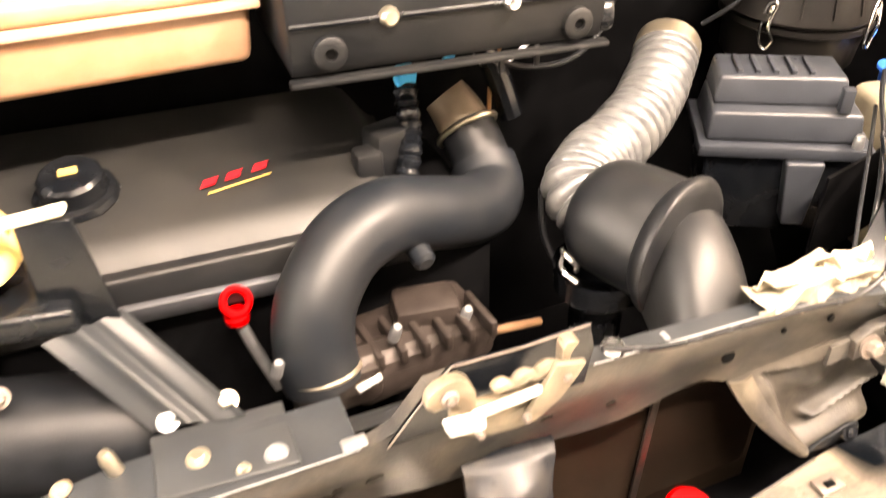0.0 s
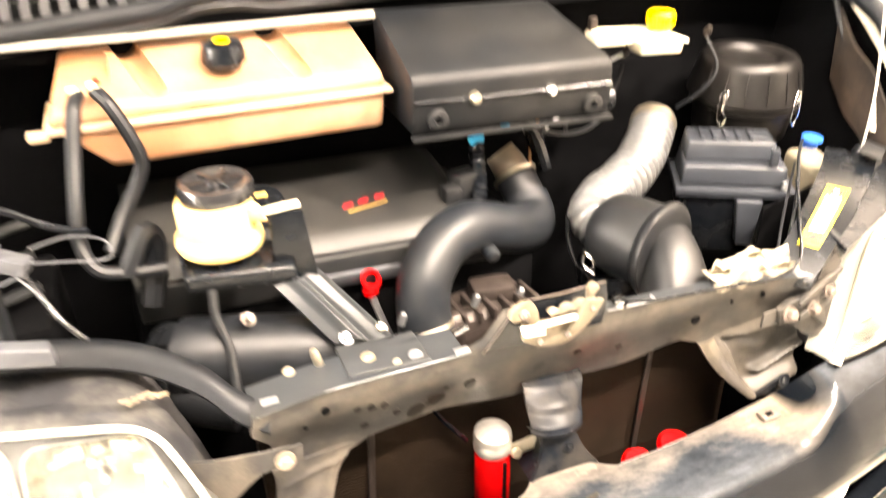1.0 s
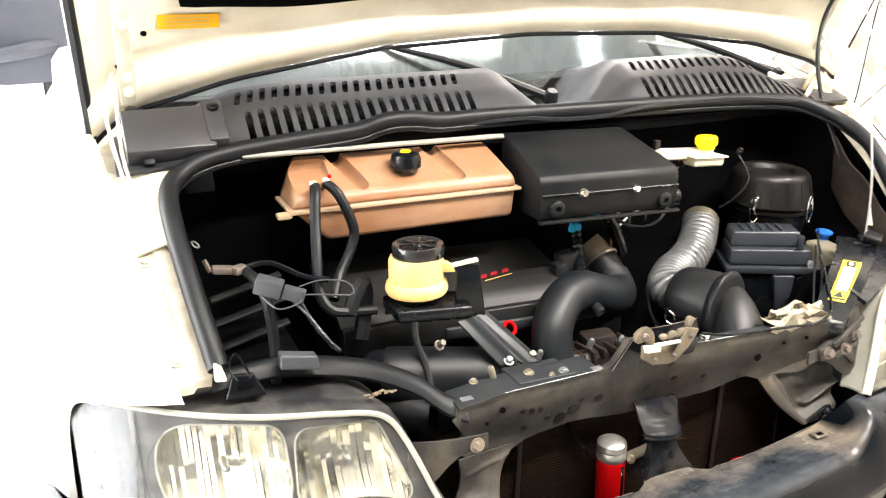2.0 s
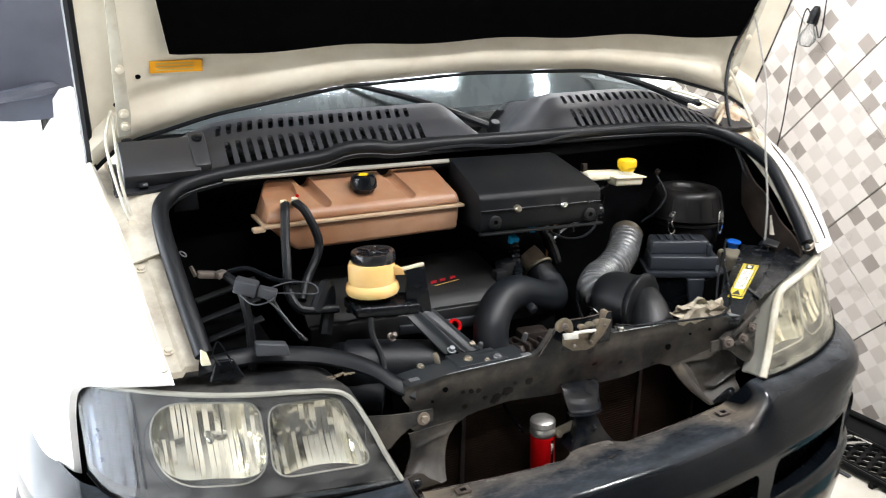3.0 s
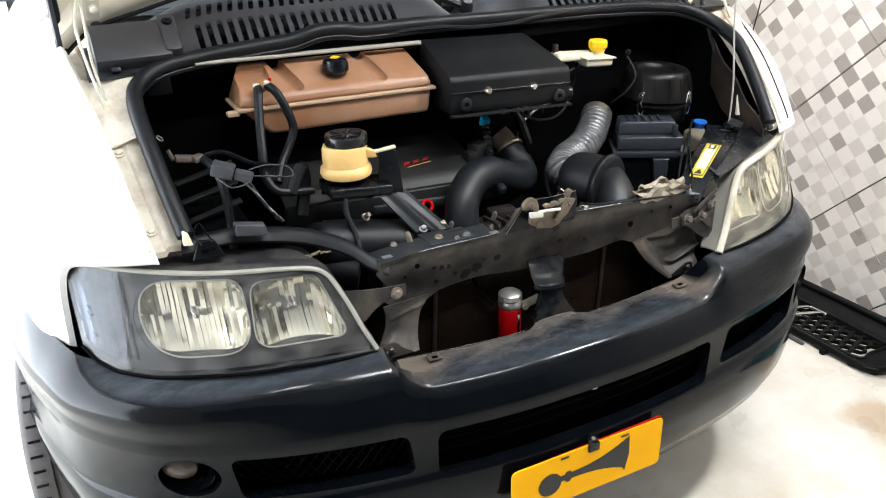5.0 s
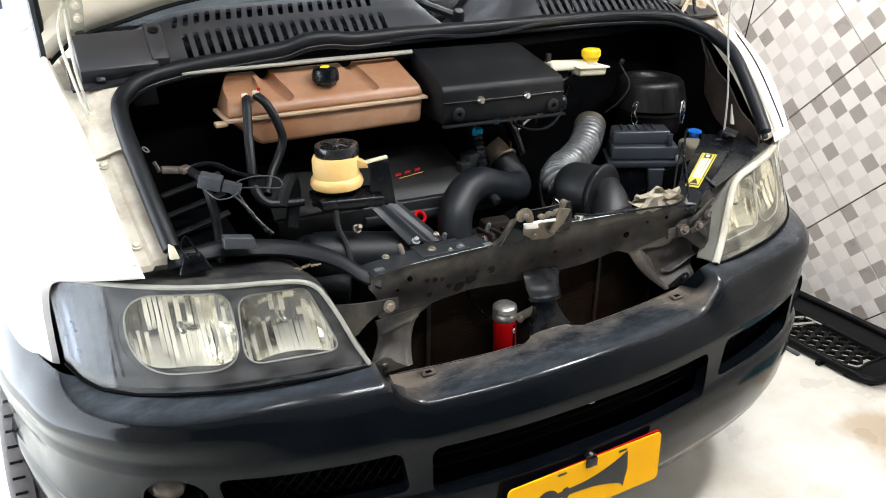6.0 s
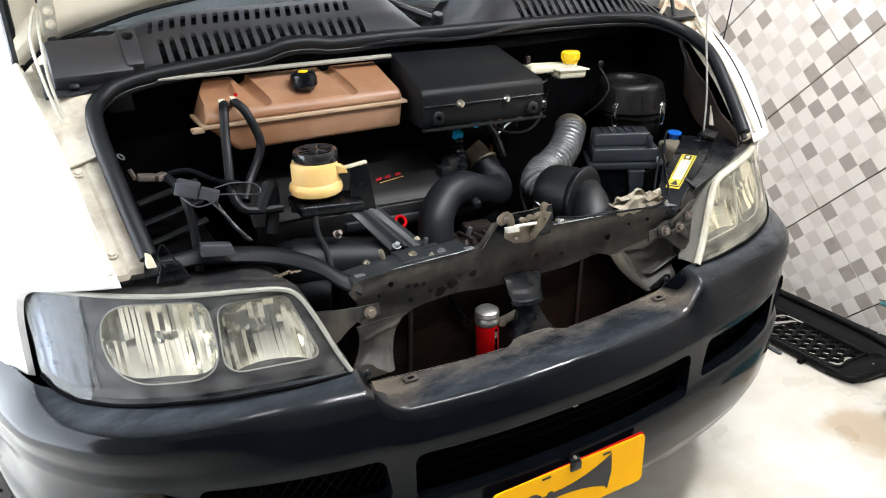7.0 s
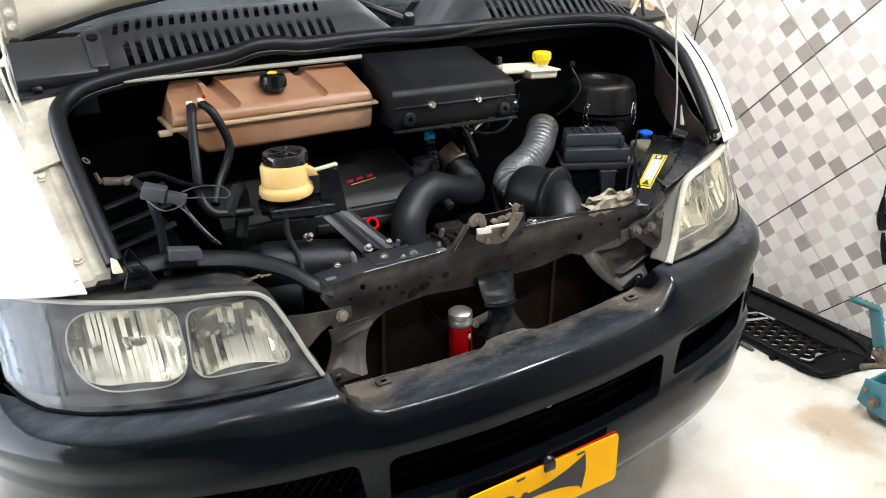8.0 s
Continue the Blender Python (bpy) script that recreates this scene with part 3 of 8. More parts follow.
tagged(part("ceiling", join(box((XE + XW) / 2, (YS + YN) / 2, CEIL + 0.08, XE - XW + 0.4, YN - YS + 0.4, 0.12, 0), *boards), CEILM), "pale ceiling of long boards with dark joints", "ceiling", kind="structure")
# The opening in this wall is added for the background fill lamp.
north = join(box((XE - 1.1) / 2, YN + 0.06, CEIL / 2, XE + 1.1 + 0.2, 0.12, CEIL, 0), box((XW - 3.1) / 2 + 0.05, YN + 0.06, CEIL / 2, 0.2, 0.12, CEIL, 0), box((XW - 1.1) / 2, YN + 0.06, (CEIL + 2.65) / 2, -1.1 - XW, 0.12, CEIL - 2.65, 0))
tagged(part("wall_north", north, WHITEWALL), "plain white wall with an added opening for a fill lamp", "wall", kind="structure")
tagged(part("door_2", box(-2.05, YN + 0.10, 1.32, 1.9, 0.03, 2.66, 0), WHITEWALL), "pale leaf behind the added opening", "door", kind="structure")
tagged(part("wall_south", box((XE + XW) / 2, YS - 0.06, CEIL / 2, XE - XW + 0.4, 0.12, CEIL, 0), SOUTHWALL), "unseen wall, kept dark to dim the bumper's reflections", "wall", kind="structure")
west = join(box(XW - 0.06, (YS - 0.4) / 2, CEIL / 2, 0.12, -0.4 - YS, CEIL, 0), box(XW - 0.06, (4.0 + YN) / 2, CEIL / 2, 0.12, YN - 4.0, CEIL, 0), box(XW - 0.06, 1.8, (CEIL + 2.6) / 2, 0.12, 4.4, CEIL - 2.6, 0))
tagged(part("wall_west", west, WHITEWALL), "unseen white wall with an assumed wide opening", "wall", kind="structure")
tagged(part("door_1", box(XW - 0.10, 1.8, 1.3, 0.03, 4.4, 2.6, 0), WHITEWALL), "unseen pale leaf behind the assumed garage opening", "door", kind="structure")
WALL_E = part("wall_east", box(XE + 0.07, (YS + YN) / 2, CEIL / 2, 0.124, YN - YS + 0.4, CEIL, 0), GROUT)
tagged(WALL_E, "wall of glazed mosaic-print tiles laid diagonally", "wall", kind="structure")


def ceiling_light(x, y, turned):
    t = thing("ceiling_light", x, y, CEIL, "white batten ceiling light with a lit tube", "lamp", "ceiling lights")
    w, d = (1.24, 0.07) if turned else (0.07, 1.24)
    part("housing", box(x, y, CEIL - 0.03, w, d, 0.06, 0.006), CEILM, t)
    a = (x - 0.58, y, CEIL - 0.075) if turned else (x, y - 0.58, CEIL - 0.075)
    b = (x + 0.58, y, CEIL - 0.075) if turned else (x, y + 0.58, CEIL - 0.075)
    part("tube", tube([a, b], 0.013, 12, smooth=False), TUBE, t, "glowing white tube")


ceiling_light(0.10, -0.85, True)
panel_lamp = thing("panel_light", 1.25, -0.60, CEIL, "small square lit ceiling panel light", "lamp")
part("frame", box(1.25, -0.60, CEIL - 0.014, 0.26, 0.26, 0.028, 0.005), CEILM, panel_lamp)
part("diffuser", box(1.25, -0.60, CEIL - 0.030, 0.21, 0.21, 0.006, 0.001), TUBE, panel_lamp, "glowing white diffuser")
ceiling_light(0.25, 1.05, True)
# Fixture made up for the lamp that brightens the tiled wall.
ceiling_light(1.5, 1.5, False)

# ---- the van ----
VAN = thing("van", 0, 1.2, 0, "white delivery van with its hood open and grille removed", "van")
HALF = [(-1.06, 0.62), (-1.035, 0.46), (-1.0, 0.32), (-0.955, 0.18), (-0.86, 0.05), (-0.72, -0.035), (-0.55, -0.09), (-0.36, -0.125), (-0.18, -0.147), (0, -0.152)]
PLAN = [(-1.125, 0.62), (-1.098, 0.46), (-1.058, 0.32), (-0.997, 0.18), (-0.880, 0.05)] + HALF[5:] + [(-x, y) for x, y in HALF[-2::-1]]
plan_path = [p for k, p in enumerate(spline([(x, y, 0) for x, y in PLAN], 48)) if k % 4 == 0 or 0.24 < abs(p.x) < 0.52]
OUTER = [(0.115, 0.846), (0.060, 0.845), (0.020, 0.836), (0.004, 0.816), (0, 0.792), (0.003, 0.772), (0.009, 0.752), (0.011, 0.738), (0.008, 0.722), (0.011, 0.712), (0.014, 0.600), (0.010, 0.590), (0.004, 0.578), (0.010, 0.50), (0.022, 0.43), (0.04, 0.385), (0.08, 0.37)]
POD = [(0.118, 0.848), (0.094, 0.845), (0.068, 0.833), (0.049, 0.815), (0.034, 0.796), (0.024, 0.776), (0.016, 0.755), (0.012, 0.738)]
CENTRE = [(0.152, 0.789), (0.112, 0.789), (0.074, 0.7885), (0.056, 0.786), (0.044, 0.779), (0.033, 0.766), (0.022, 0.748), (0.013, 0.730), (0.010, 0.718), (0.011, 0.710), (0.014, 0.600), (0.010, 0.590), (0.004, 0.578), (0.010, 0.50), (0.022, 0.43), (0.04, 0.385), (0.08, 0.37)]


def plan_frame(i):
    p = plan_path[i]
    d = (plan_path[min(i + 1, len(plan_path) - 1)] - plan_path[max(i - 1, 0)]).normalized()
    return p, Vector((-d.y, d.x, 0))


def bumper_at(i, j, off=0.0):
    p, n = plan_frame(i)
    # the rim sweeps up and back into the pod; the ledge behind it ends in a steeper fillet
    foot, rise, top = (0.392, 0.350, 0.458) if p.x > 0 else (0.398, 0.346, 0.442)
    t = smooth(foot if j < 2 else rise, top, abs(p.x))
    far = smooth(0.56, 0.82, abs(p.x))
    pod = [a * (1 - far) + b * far for a, b in zip(POD[j] if j < len(POD) else OUTER[j], OUTER[j])]
    d = pod[0] * t + CENTRE[j][0] * (1 - t) + off
    z = pod[1] * t + CENTRE[j][1] * (1 - t)
    q = p + n * d
    side = smooth(0.93, 1.10, -p.x) * smooth(0.70, 0.85, z)
    if p.x < -0.93 and j < 5:
        # the end of the ledge turns into a rounded shoulder
        k = smooth(0.93, 1.02, -p.x)
        d2 = (0.055, 0.040, 0.024, 0.010, 0.002)[j] + off
        q = p + n * (d * (1 - k) + d2 * k)
        z += k * (0.018, 0.008, -0.008, -0.012, -0.010)[j]
    return Vector((q.x, q.y, z + 0.015 * side))


def bumper_sheet(j0, j1, off, thick):
    return sheet(lambda u, v: bumper_at(int(u), int(v), off), range(len(plan_path)), range(j0, j1 + 1), lambda u, v: plan_frame(int(u))[1] * thick * min(1.0, 0.1 + 0.18 * v) + Vector((0, 0, -0.026 * max(0.0, 1 - v / 5))))


def xz_prism(cx, cz, w, h, r, y0, y1, skew=0.0):
    return prism([(cx + u + skew * v, y0, cz + v) for u, v in rounded(w, h, r)], (0, y1 - y0, 0))


cuts = [xz_prism(0, 0.640, 0.715, 0.112, 0.022, -0.4, 0.10)]
for s in (-1, 1):
    cuts.append(xz_prism(s * 0.575, 0.655, 0.33, 0.098, 0.018, -0.4, 0.12, s * 0.15))
    cuts.append(lathe([(0, -0.2), (0.062, -0.2), (0.062, 0.2), (0, 0.2)], (s * 0.833, 0.0, 0.662), (-0.45 * s, 1, 0), 28, 0.72))
bump = cut(bumper_sheet(0, len(OUTER) - 1, 0, 0.03), *cuts)
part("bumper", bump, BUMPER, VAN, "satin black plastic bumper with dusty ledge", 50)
# near-black liner for the shade behind the bumper openings, and their mesh
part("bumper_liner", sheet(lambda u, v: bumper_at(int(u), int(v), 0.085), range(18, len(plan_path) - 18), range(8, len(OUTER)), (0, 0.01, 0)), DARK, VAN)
bars = []
for k in range(3):
    bars.append(tube([(x, -0.152 + 0.30 * abs(x / 0.98) ** 2.4 + 0.06, 0.612 + 0.028 * k) for x in lin(-0.36, 0.36, 9)], 0.004, 6, 2))
part("lower_grille", join(*bars), DARK, VAN, "black bars in the lower air intake")


def intake_mesh(s):
    ws = []
    for k in range(15):
        x = s * (0.415 + 0.0225 * k)
        for lean in (-1, 1):
            x2 = x + lean * 0.08
            ws.append(tube([(x, -0.105 + 0.42 * max(0, abs(x) - 0.41) ** 1.4 + 0.055, 0.605), (x2, -0.105 + 0.42 * max(0, abs(x2) - 0.41) ** 1.4 + 0.055, 0.706)], 0.0022, 5, smooth=False))
    return join(*ws)


for s in (-1, 1):
    part("intake_mesh", intake_mesh(s), DARK, VAN, "black plastic diamond mesh")
    fog = part("fog_lamp", lathe([(0.058, -0.012), (0.060, 0.0), (0.056, 0.01), (0.050, 0.035), (0.03, 0.055), (0, 0.06)], (s * 0.822, 0.052, 0.662), (-0.45 * s, 1, 0), 28, 0.72), BLACK, VAN, "small oval fog lamp in a black recess")
    part("bulb_lens", lathe([(0, -0.004), (0.02, -0.001), (0.034, 0.008), (0.036, 0.016), (0, 0.018)], (s * 0.836, 0.055, 0.666), (-0.45 * s, 1, 0), 24, 0.8), AMBER, fog, "dirty amber glass")

# wheels, steered slightly
def wheel(s):
    c = Vector((s * 1.005, WHEEL_Y, 0.345))
    turn = Matrix.Translation(c) @ pose(0, 0, 0, 0, 0, -6) @ Matrix.Rotation(radians(90), 4, "Y")
    prof = [(0.20, -0.095), (0.25, -0.108), (0.31, -0.113), (0.333, -0.106), (0.342, -0.095), (0.345, -0.07)]
    for g in (-0.048, -0.016, 0.016, 0.048):
        prof += [(0.345, g - 0.005), (0.337, g - 0.004), (0.337, g + 0.004), (0.345, g + 0.005)]
    prof += [(0.345, 0.07), (0.342, 0.095), (0.333, 0.106), (0.31, 0.113), (0.25, 0.108), (0.20, 0.095), (0.20, -0.095)]
    t = lathe(prof, (0, 0, 0), (0, 0, 1), 72)
    # Black bars laid on the tread stand for the shade in its cuts.
    sipes = []
    for k in range(60):
        a = 2 * math.pi * k / 60
        for g in (-0.080, 0.080):
            b = box(0.3455, 0, g, 0.003, 0.006, 0.026, 0)
            b.transform(Matrix.Rotation(a, 4, "Z"))
            sipes.append(b)
    t.transform(turn)
    w = part("wheel", lathe([(0.0, -0.02), (0.06, -0.03), (0.14, 0.0), (0.19, -0.03), (0.20, -0.088), (0.19, -0.088), (0.17, 0.02), (0.13, 0.04), (0, 0.03)], (0, 0, 0), (0, 0, 1), 40), STEELWHEEL, VAN, "grey steel rim")
    w.data.transform(Matrix.Translation(-BASE[VAN]) @ turn @ Matrix.Translation(BASE[VAN]))
    part("tyre", t, TYRE, w, "worn black tyre")
    sj = join(*sipes)
    sj.transform(turn)
    tagged(part("tread", sj, BLACK, w, "dark bars standing for the shaded tread cuts"), kind="stuff")


for s in (-1, 1):
    wheel(s)


# headlamps
def interp(x, xs, ys):
    return float(np.interp(x, xs, ys))


def lamp_xyz(s, a, z, off=0.0):
    """Place on the lamp's outer face at distance a from the middle line."""
    if s > 0:
        a += (0.032 + 0.22 * (z - 0.85)) * (1 - smooth(0.46, 0.82, a))
    if s > 0 and a > 0.80:
        a = 0.80 + (a - 0.80) * 1.3
    k = 1.2 * max(0.0, a - 0.431) ** 2.6
    return Vector((s * a, k + (z - 0.85) * 0.40 + off, z))


LA = [0.431, 0.440, 0.450, 0.460, 0.470, 0.482, 0.496, 0.512] + [0.53 + 0.01 * k for k in range(43)]
LT = lambda a: interp(a, [0.431, 0.451, 0.467, 0.481, 0.495, 0.507, 0.521, 0.551, 0.60, 0.935, 0.952], [0.850, 0.893, 0.938, 0.971, 0.999, 1.012, 1.020, 1.026, 1.031, 1.046, 1.044])
LB = lambda a: interp(a, [0.431, 0.60, 0.75, 0.84, 0.90, 0.93, 0.952], [0.848, 0.856, 0.855, 0.850, 0.853, 0.866, 0.892])


def rounded_poly(corners, n=7):
    """A closed outline from (u, v, radius) corners."""
    pts = []
    for i, (u, v, r) in enumerate(corners):
        c = Vector((u, v))
        a, b = ((Vector(corners[k][:2]) - c).normalized() for k in (i - 1, (i + 1) % len(corners)))
        reach = r / math.tan(a.angle(b) / 2)
        p, q = c + a * reach, c + b * reach
        for k in range(n + 1):
            t = k / n
            pts.append(p * (1 - t) ** 2 + c * 2 * t * (1 - t) + q * t * t)
    return pts


BIG = rounded_poly([(0.657, 1.014, 0.028), (0.842, 1.018, 0.070), (0.837, 0.875, 0.068), (0.654, 0.882, 0.060)])
SMALL = rounded_poly([(0.642, 1.006, 0.030), (0.652, 0.886, 0.032), (0.473, 0.880, 0.018), (0.516, 1.002, 0.024)])


def grown(outline, d):
    """The outline, moved outwards by d."""
    c = sum(outline, Vector((0, 0))) / len(outline)
    return [p + (p - c).normalized() * d for p in outline]


def heights(outline, a):
    """Lowest and highest v of an outline at u = a."""
    hit = []
    for p, q in zip(outline, outline[1:] + outline[:1]):
        if (p.x - a) * (q.x - a) <= 0 and abs(p.x - q.x) > 1e-9:
            hit.append(p.y + (q.y - p.y) * (a - p.x) / (q.x - p.x))
    return (min(hit), max(hit)) if hit else (outline[0].y, outline[0].y)


def bowl(s, outline, depth, off, cols, seed):
    """A reflector bowl of upright flutes, each tilted its own way."""
    rng = random.Random(seed)
    bm = bmesh.new()
    a0, a1 = min(p.x for p in outline), max(p.x for p in outline)
    z0, z1 = min(p.y for p in outline), max(p.y for p in outline)
    rows = 18

    def at(a, z, tilt):
        q = max(0.0, 1 - abs(2 * (a - a0) / (a1 - a0) - 1) ** 2.2 - 0.4 * abs(2 * (z - z0) / (z1 - z0) - 1) ** 2)
        p = lamp_xyz(s, a, z, off)
        p.y += depth * q + tilt
        return bm.verts.new(p)

    for i in range(cols):
        l, r = (a0 + (a1 - a0) * (0.004 + 0.992 * (0.5 - 0.5 * math.cos(math.pi * k / cols) * 0.35 - 0.325 * (1 - 2 * k / cols))) for k in (i, i + 1))
        leans = [rng.uniform(-0.0024, 0.0024) for _ in range(2)]
        (lb, lt), (rb, rt) = heights(outline, l), heights(outline, r)
        left, right = [], []
        for k in range(rows + 1):
            t = k / rows
            lean = (leans[0] + (leans[1] - leans[0]) * smooth(0.35, 0.65, t)) * math.sin(math.pi * t) ** 0.5
            left.append(at(l, lb + (lt - lb) * t, -lean))
            right.append(at(r, rb + (rt - rb) * t, lean))
        for k in range(rows):
            quad = (left[k], right[k], right[k + 1], left[k + 1])
            bm.faces.new(quad if s > 0 else quad[::-1])
    return bm


def headlamp(s):
    lamp = part("headlamp", lamp_body(s), LAMPDARK, VAN, "clear twin-reflector headlamp with hazy lens")
    for outline, cols, seed, words in ((BIG, 24, 3, "large fluted chrome reflector"), (SMALL, 20, 8, "small fluted chrome reflector")):
        part("reflector", bowl(s, grown(outline, 0.001), 0.042, 0.0225, cols, seed), REFLECT, lamp, words, 14)
        loop = [lamp_xyz(s, p.x, p.y, 0.0205) for p in outline + outline[:1]]
        part("bezel", tube(loop, 0.0016, 6, smooth=False, caps=False), GASKET, lamp, "pale reflector rim")
    for ca in (0.742, 0.565):
        b = lamp_xyz(s, ca, 0.945, 0.045)
        part("bulb", lathe([(0.008, 0.05), (0.008, 0.02), (0.006, 0.012), (0.006, -0.006), (0.003, -0.010), (0, -0.010)], b, (0, 1, 0), 16), CHROME, lamp, "shiny bulb cap")
    part("turn_signal", sheet(lambda u, v: lamp_xyz(s, u, LB(u) + 0.016 + (LT(u) - LB(u) - 0.032) * v, 0.016 + 0.0035 * abs(math.sin((u - 0.858) * 190)) + 0.004 * (1 - smooth(0.855, 0.895, u))), lin(0.858, 0.944, 56), lin(0, 1, 8), (0, 0.003, 0)), SIGNAL, lamp, "smoked turn signal section with upright flutes")
    lens = sheet(lambda u, v: lamp_xyz(s, u, LB(u) + (LT(u) - LB(u)) * v, 0.0), LA, lin(0, 1, 12))
    lens_ob = part("lens", lens, LENS if s < 0 else LENS_OLD, lamp, "clear plastic lens, slightly hazed" if s < 0 else "yellowed, milky plastic lens")
    lens_ob.visible_shadow = False
    ridge = [lamp_xyz(s, 0.852 - 0.030 * abs(2 * t - 1) ** 2.2, 0.884 + 0.126 * t, -0.0005) for t in lin(0, 1, 16)]
    part("lens_ridge", tube(ridge, 0.0007, 6, 2), GREYLAB, lamp, "thin moulded line in the lens")
    top = [lamp_xyz(s, a, LT(a) + 0.001, -0.002) for a in LA]
    part("lamp_seal", tube(top, 0.0046 if s < 0 else 0.009, 8, 3), GASKET if s < 0 else TRIMPALE, lamp, "yellowed strip along the lamp's upper edge")
    part("lamp_skirt", sheet(lambda u, v: lamp_xyz(s, u, LT(u), 0.002) + Vector((-s * 0.010 * v, 0.048 * v, 0.004 * math.sin(3 * v))), LA, lin(0, 1, 4), (0, 0.0, -0.004)), SKIRT if s > 0 else LAMPTOP, lamp, "milky rim of the lens" if s > 0 else "dark plastic rim of the lens")
    low = [lamp_xyz(s, a, LB(a) - 0.002, 0.0) for a in LA]
    # A dark tube stands for the shade in the gap below the lens.
    part("lamp_gap", tube(low, 0.004, 6, 2), DARK, lamp, "dark tube standing for the shaded gap under the lamp")


def lamp_body(s):
    back = sheet(lambda u, v: lamp_xyz(s, u, LB(u) + (LT(u) - LB(u)) * v, 0.022), LA, lin(0, 1, 12), lambda u, v: (0, 0.008 + 0.09 * (1 - smooth(0.85, 0.935, u)), 0))
    holes = []
    for outline in (BIG, SMALL):
        holes.append(prism([tuple(lamp_xyz(s, p.x, p.y)[i] if i != 1 else -0.2 for i in range(3)) for p in outline], (0, 0.5, 0)))
    return cut(back, *holes)


for s in (-1, 1):
    headlamp(s)


# fenders
def fender(s):
    rows = [
        [(0.800, 0.150, 1.066), (0.850, 0.165, 1.068), (0.905, 0.205, 1.062), (0.950, 0.262, 1.046), (0.966, 0.280, 1.0), (0.972, 0.282, 0.93), (0.975, 0.282, 0.868)],
        [(0.812, 0.20, 1.125), (0.862, 0.215, 1.125), (0.925, 0.25, 1.105), (0.972, 0.30, 1.07), (0.990, 0.315, 1.01), (0.996, 0.32, 0.94), (0.998, 0.32, 0.872)],
        [(0.832, 0.33, 1.245), (0.880, 0.33, 1.24), (0.945, 0.34, 1.20), (0.995, 0.36, 1.13), (1.018, 0.37, 1.04), (1.028, 0.37, 0.96), (1.03, 0.37, 0.886)],
        [(0.855, 0.50, 1.345), (0.905, 0.50, 1.335), (0.97, 0.50, 1.28), (1.018, 0.50, 1.19), (1.042, 0.50, 1.09), (1.056, 0.50, 1.0), (1.06, 0.50, 0.92)],
        [(0.875, 0.70, 1.405), (0.925, 0.70, 1.39), (0.985, 0.70, 1.325), (1.03, 0.70, 1.23), (1.056, 0.70, 1.12), (1.07, 0.70, 1.03), (1.075, 0.70, 0.95)],
        [(0.885, 1.0, 1.43), (0.935, 1.0, 1.41), (0.99, 1.0, 1.34), (1.03, 1.0, 1.25), (1.05, 1.0, 1.12), (1.06, 1.0, 1.0), (1.06, 1.0, 0.90)],
        [(0.89, 1.35, 1.44), (0.94, 1.35, 1.42), (0.985, 1.35, 1.35), (1.02, 1.35, 1.25), (1.035, 1.35, 1.1), (1.04, 1.35, 0.9), (1.04, 1.35, 0.45)],
    ]
    cols = [spline([rows[i][j] for i in range(len(rows))], 5) for j in range(7)]
    grid = [spline([c[i] for c in cols], 4) for i in range(len(cols[0]))]
    bm = sheet(lambda u, v: (s * grid[int(u)][int(v)].x, grid[int(u)][int(v)].y, grid[int(u)][int(v)].z), range(len(grid)), range(len(grid[0])), (-s * 0.012, 0, -0.006))
    f = part("fender", bm, PAINT, VAN, "glossy white front fender")
    # inner flange along the engine bay, with its step and bolts
    inner = grid
    def fl(u, v):
        p = inner[int(u)][0]
        w = [(0, 0.0), (0.006, -0.015), (0.020, -0.020), (0.034, -0.020), (0.040, -0.012), (0.047 if s > 0 else 0.070, -0.014)][int(v)]
        return (s * (p.x - w[0]), p.y, p.z + w[1])
    part("fender_flange", sheet(fl, range(3, 21), range(6), (0, 0, -0.012)), FLANGE, VAN, "cream painted flange with bolts beside the engine bay")
    part("fender_ridge", tube([(s * (grid[u][0].x - 0.003), grid[u][0].y, grid[u][0].z + 0.001) for u in range(2, 24)], 0.0055, 8, 2), CREAM, VAN, "folded edge of the fender")
    if s > 0:
        # A dark tube stands for the shade in the fender's crease.
        part("fender_gap", tube([(s * (grid[u][3].x - 0.002), grid[u][3].y, grid[u][3].z + 0.0025) for u in range(2, 26)], 0.0022, 6, 2), FOOT, VAN, "dusty-brown tube standing for the fender's shaded groove")
    for u in (5, 10, 14, 19):
        p = fl(u, 2)
        bolt("flange_bolt", (p[0] - s * 0.004, p[1], p[2]), (0, -0.4, 1), 0.007, VAN, CREAM)
    # black cladding of the wheel arch
    arch = [(s * 1.052, WHEEL_Y + 0.43 * math.cos(t), 0.36 + 0.47 * math.sin(t)) for t in lin(0.0, 2.2, 16)]
    part("wheel_arch_trim", tube([(x - s * 0.02, y, z) for x, y, z in arch], 0.012, 10, 2), BUMPER, VAN, "black plastic wheel arch trim")
    part("wheel_well", sheet(lambda u, v: (s * v, WHEEL_Y + 0.42 * math.cos(u), 0.36 + 0.45 * math.sin(u)), lin(-0.6, 3.6, 20), lin(0.62, 1.03, 3), (0, 0, 0.006)), DARK, VAN)


for s in (-1, 1):
    fender(s)

# the bay: side walls, firewall and floor, all near-black to stand for its shade
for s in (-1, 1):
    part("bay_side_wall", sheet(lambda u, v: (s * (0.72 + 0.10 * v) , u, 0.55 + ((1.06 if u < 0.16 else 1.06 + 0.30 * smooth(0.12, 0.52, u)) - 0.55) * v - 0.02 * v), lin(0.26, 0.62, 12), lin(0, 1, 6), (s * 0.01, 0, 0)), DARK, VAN)
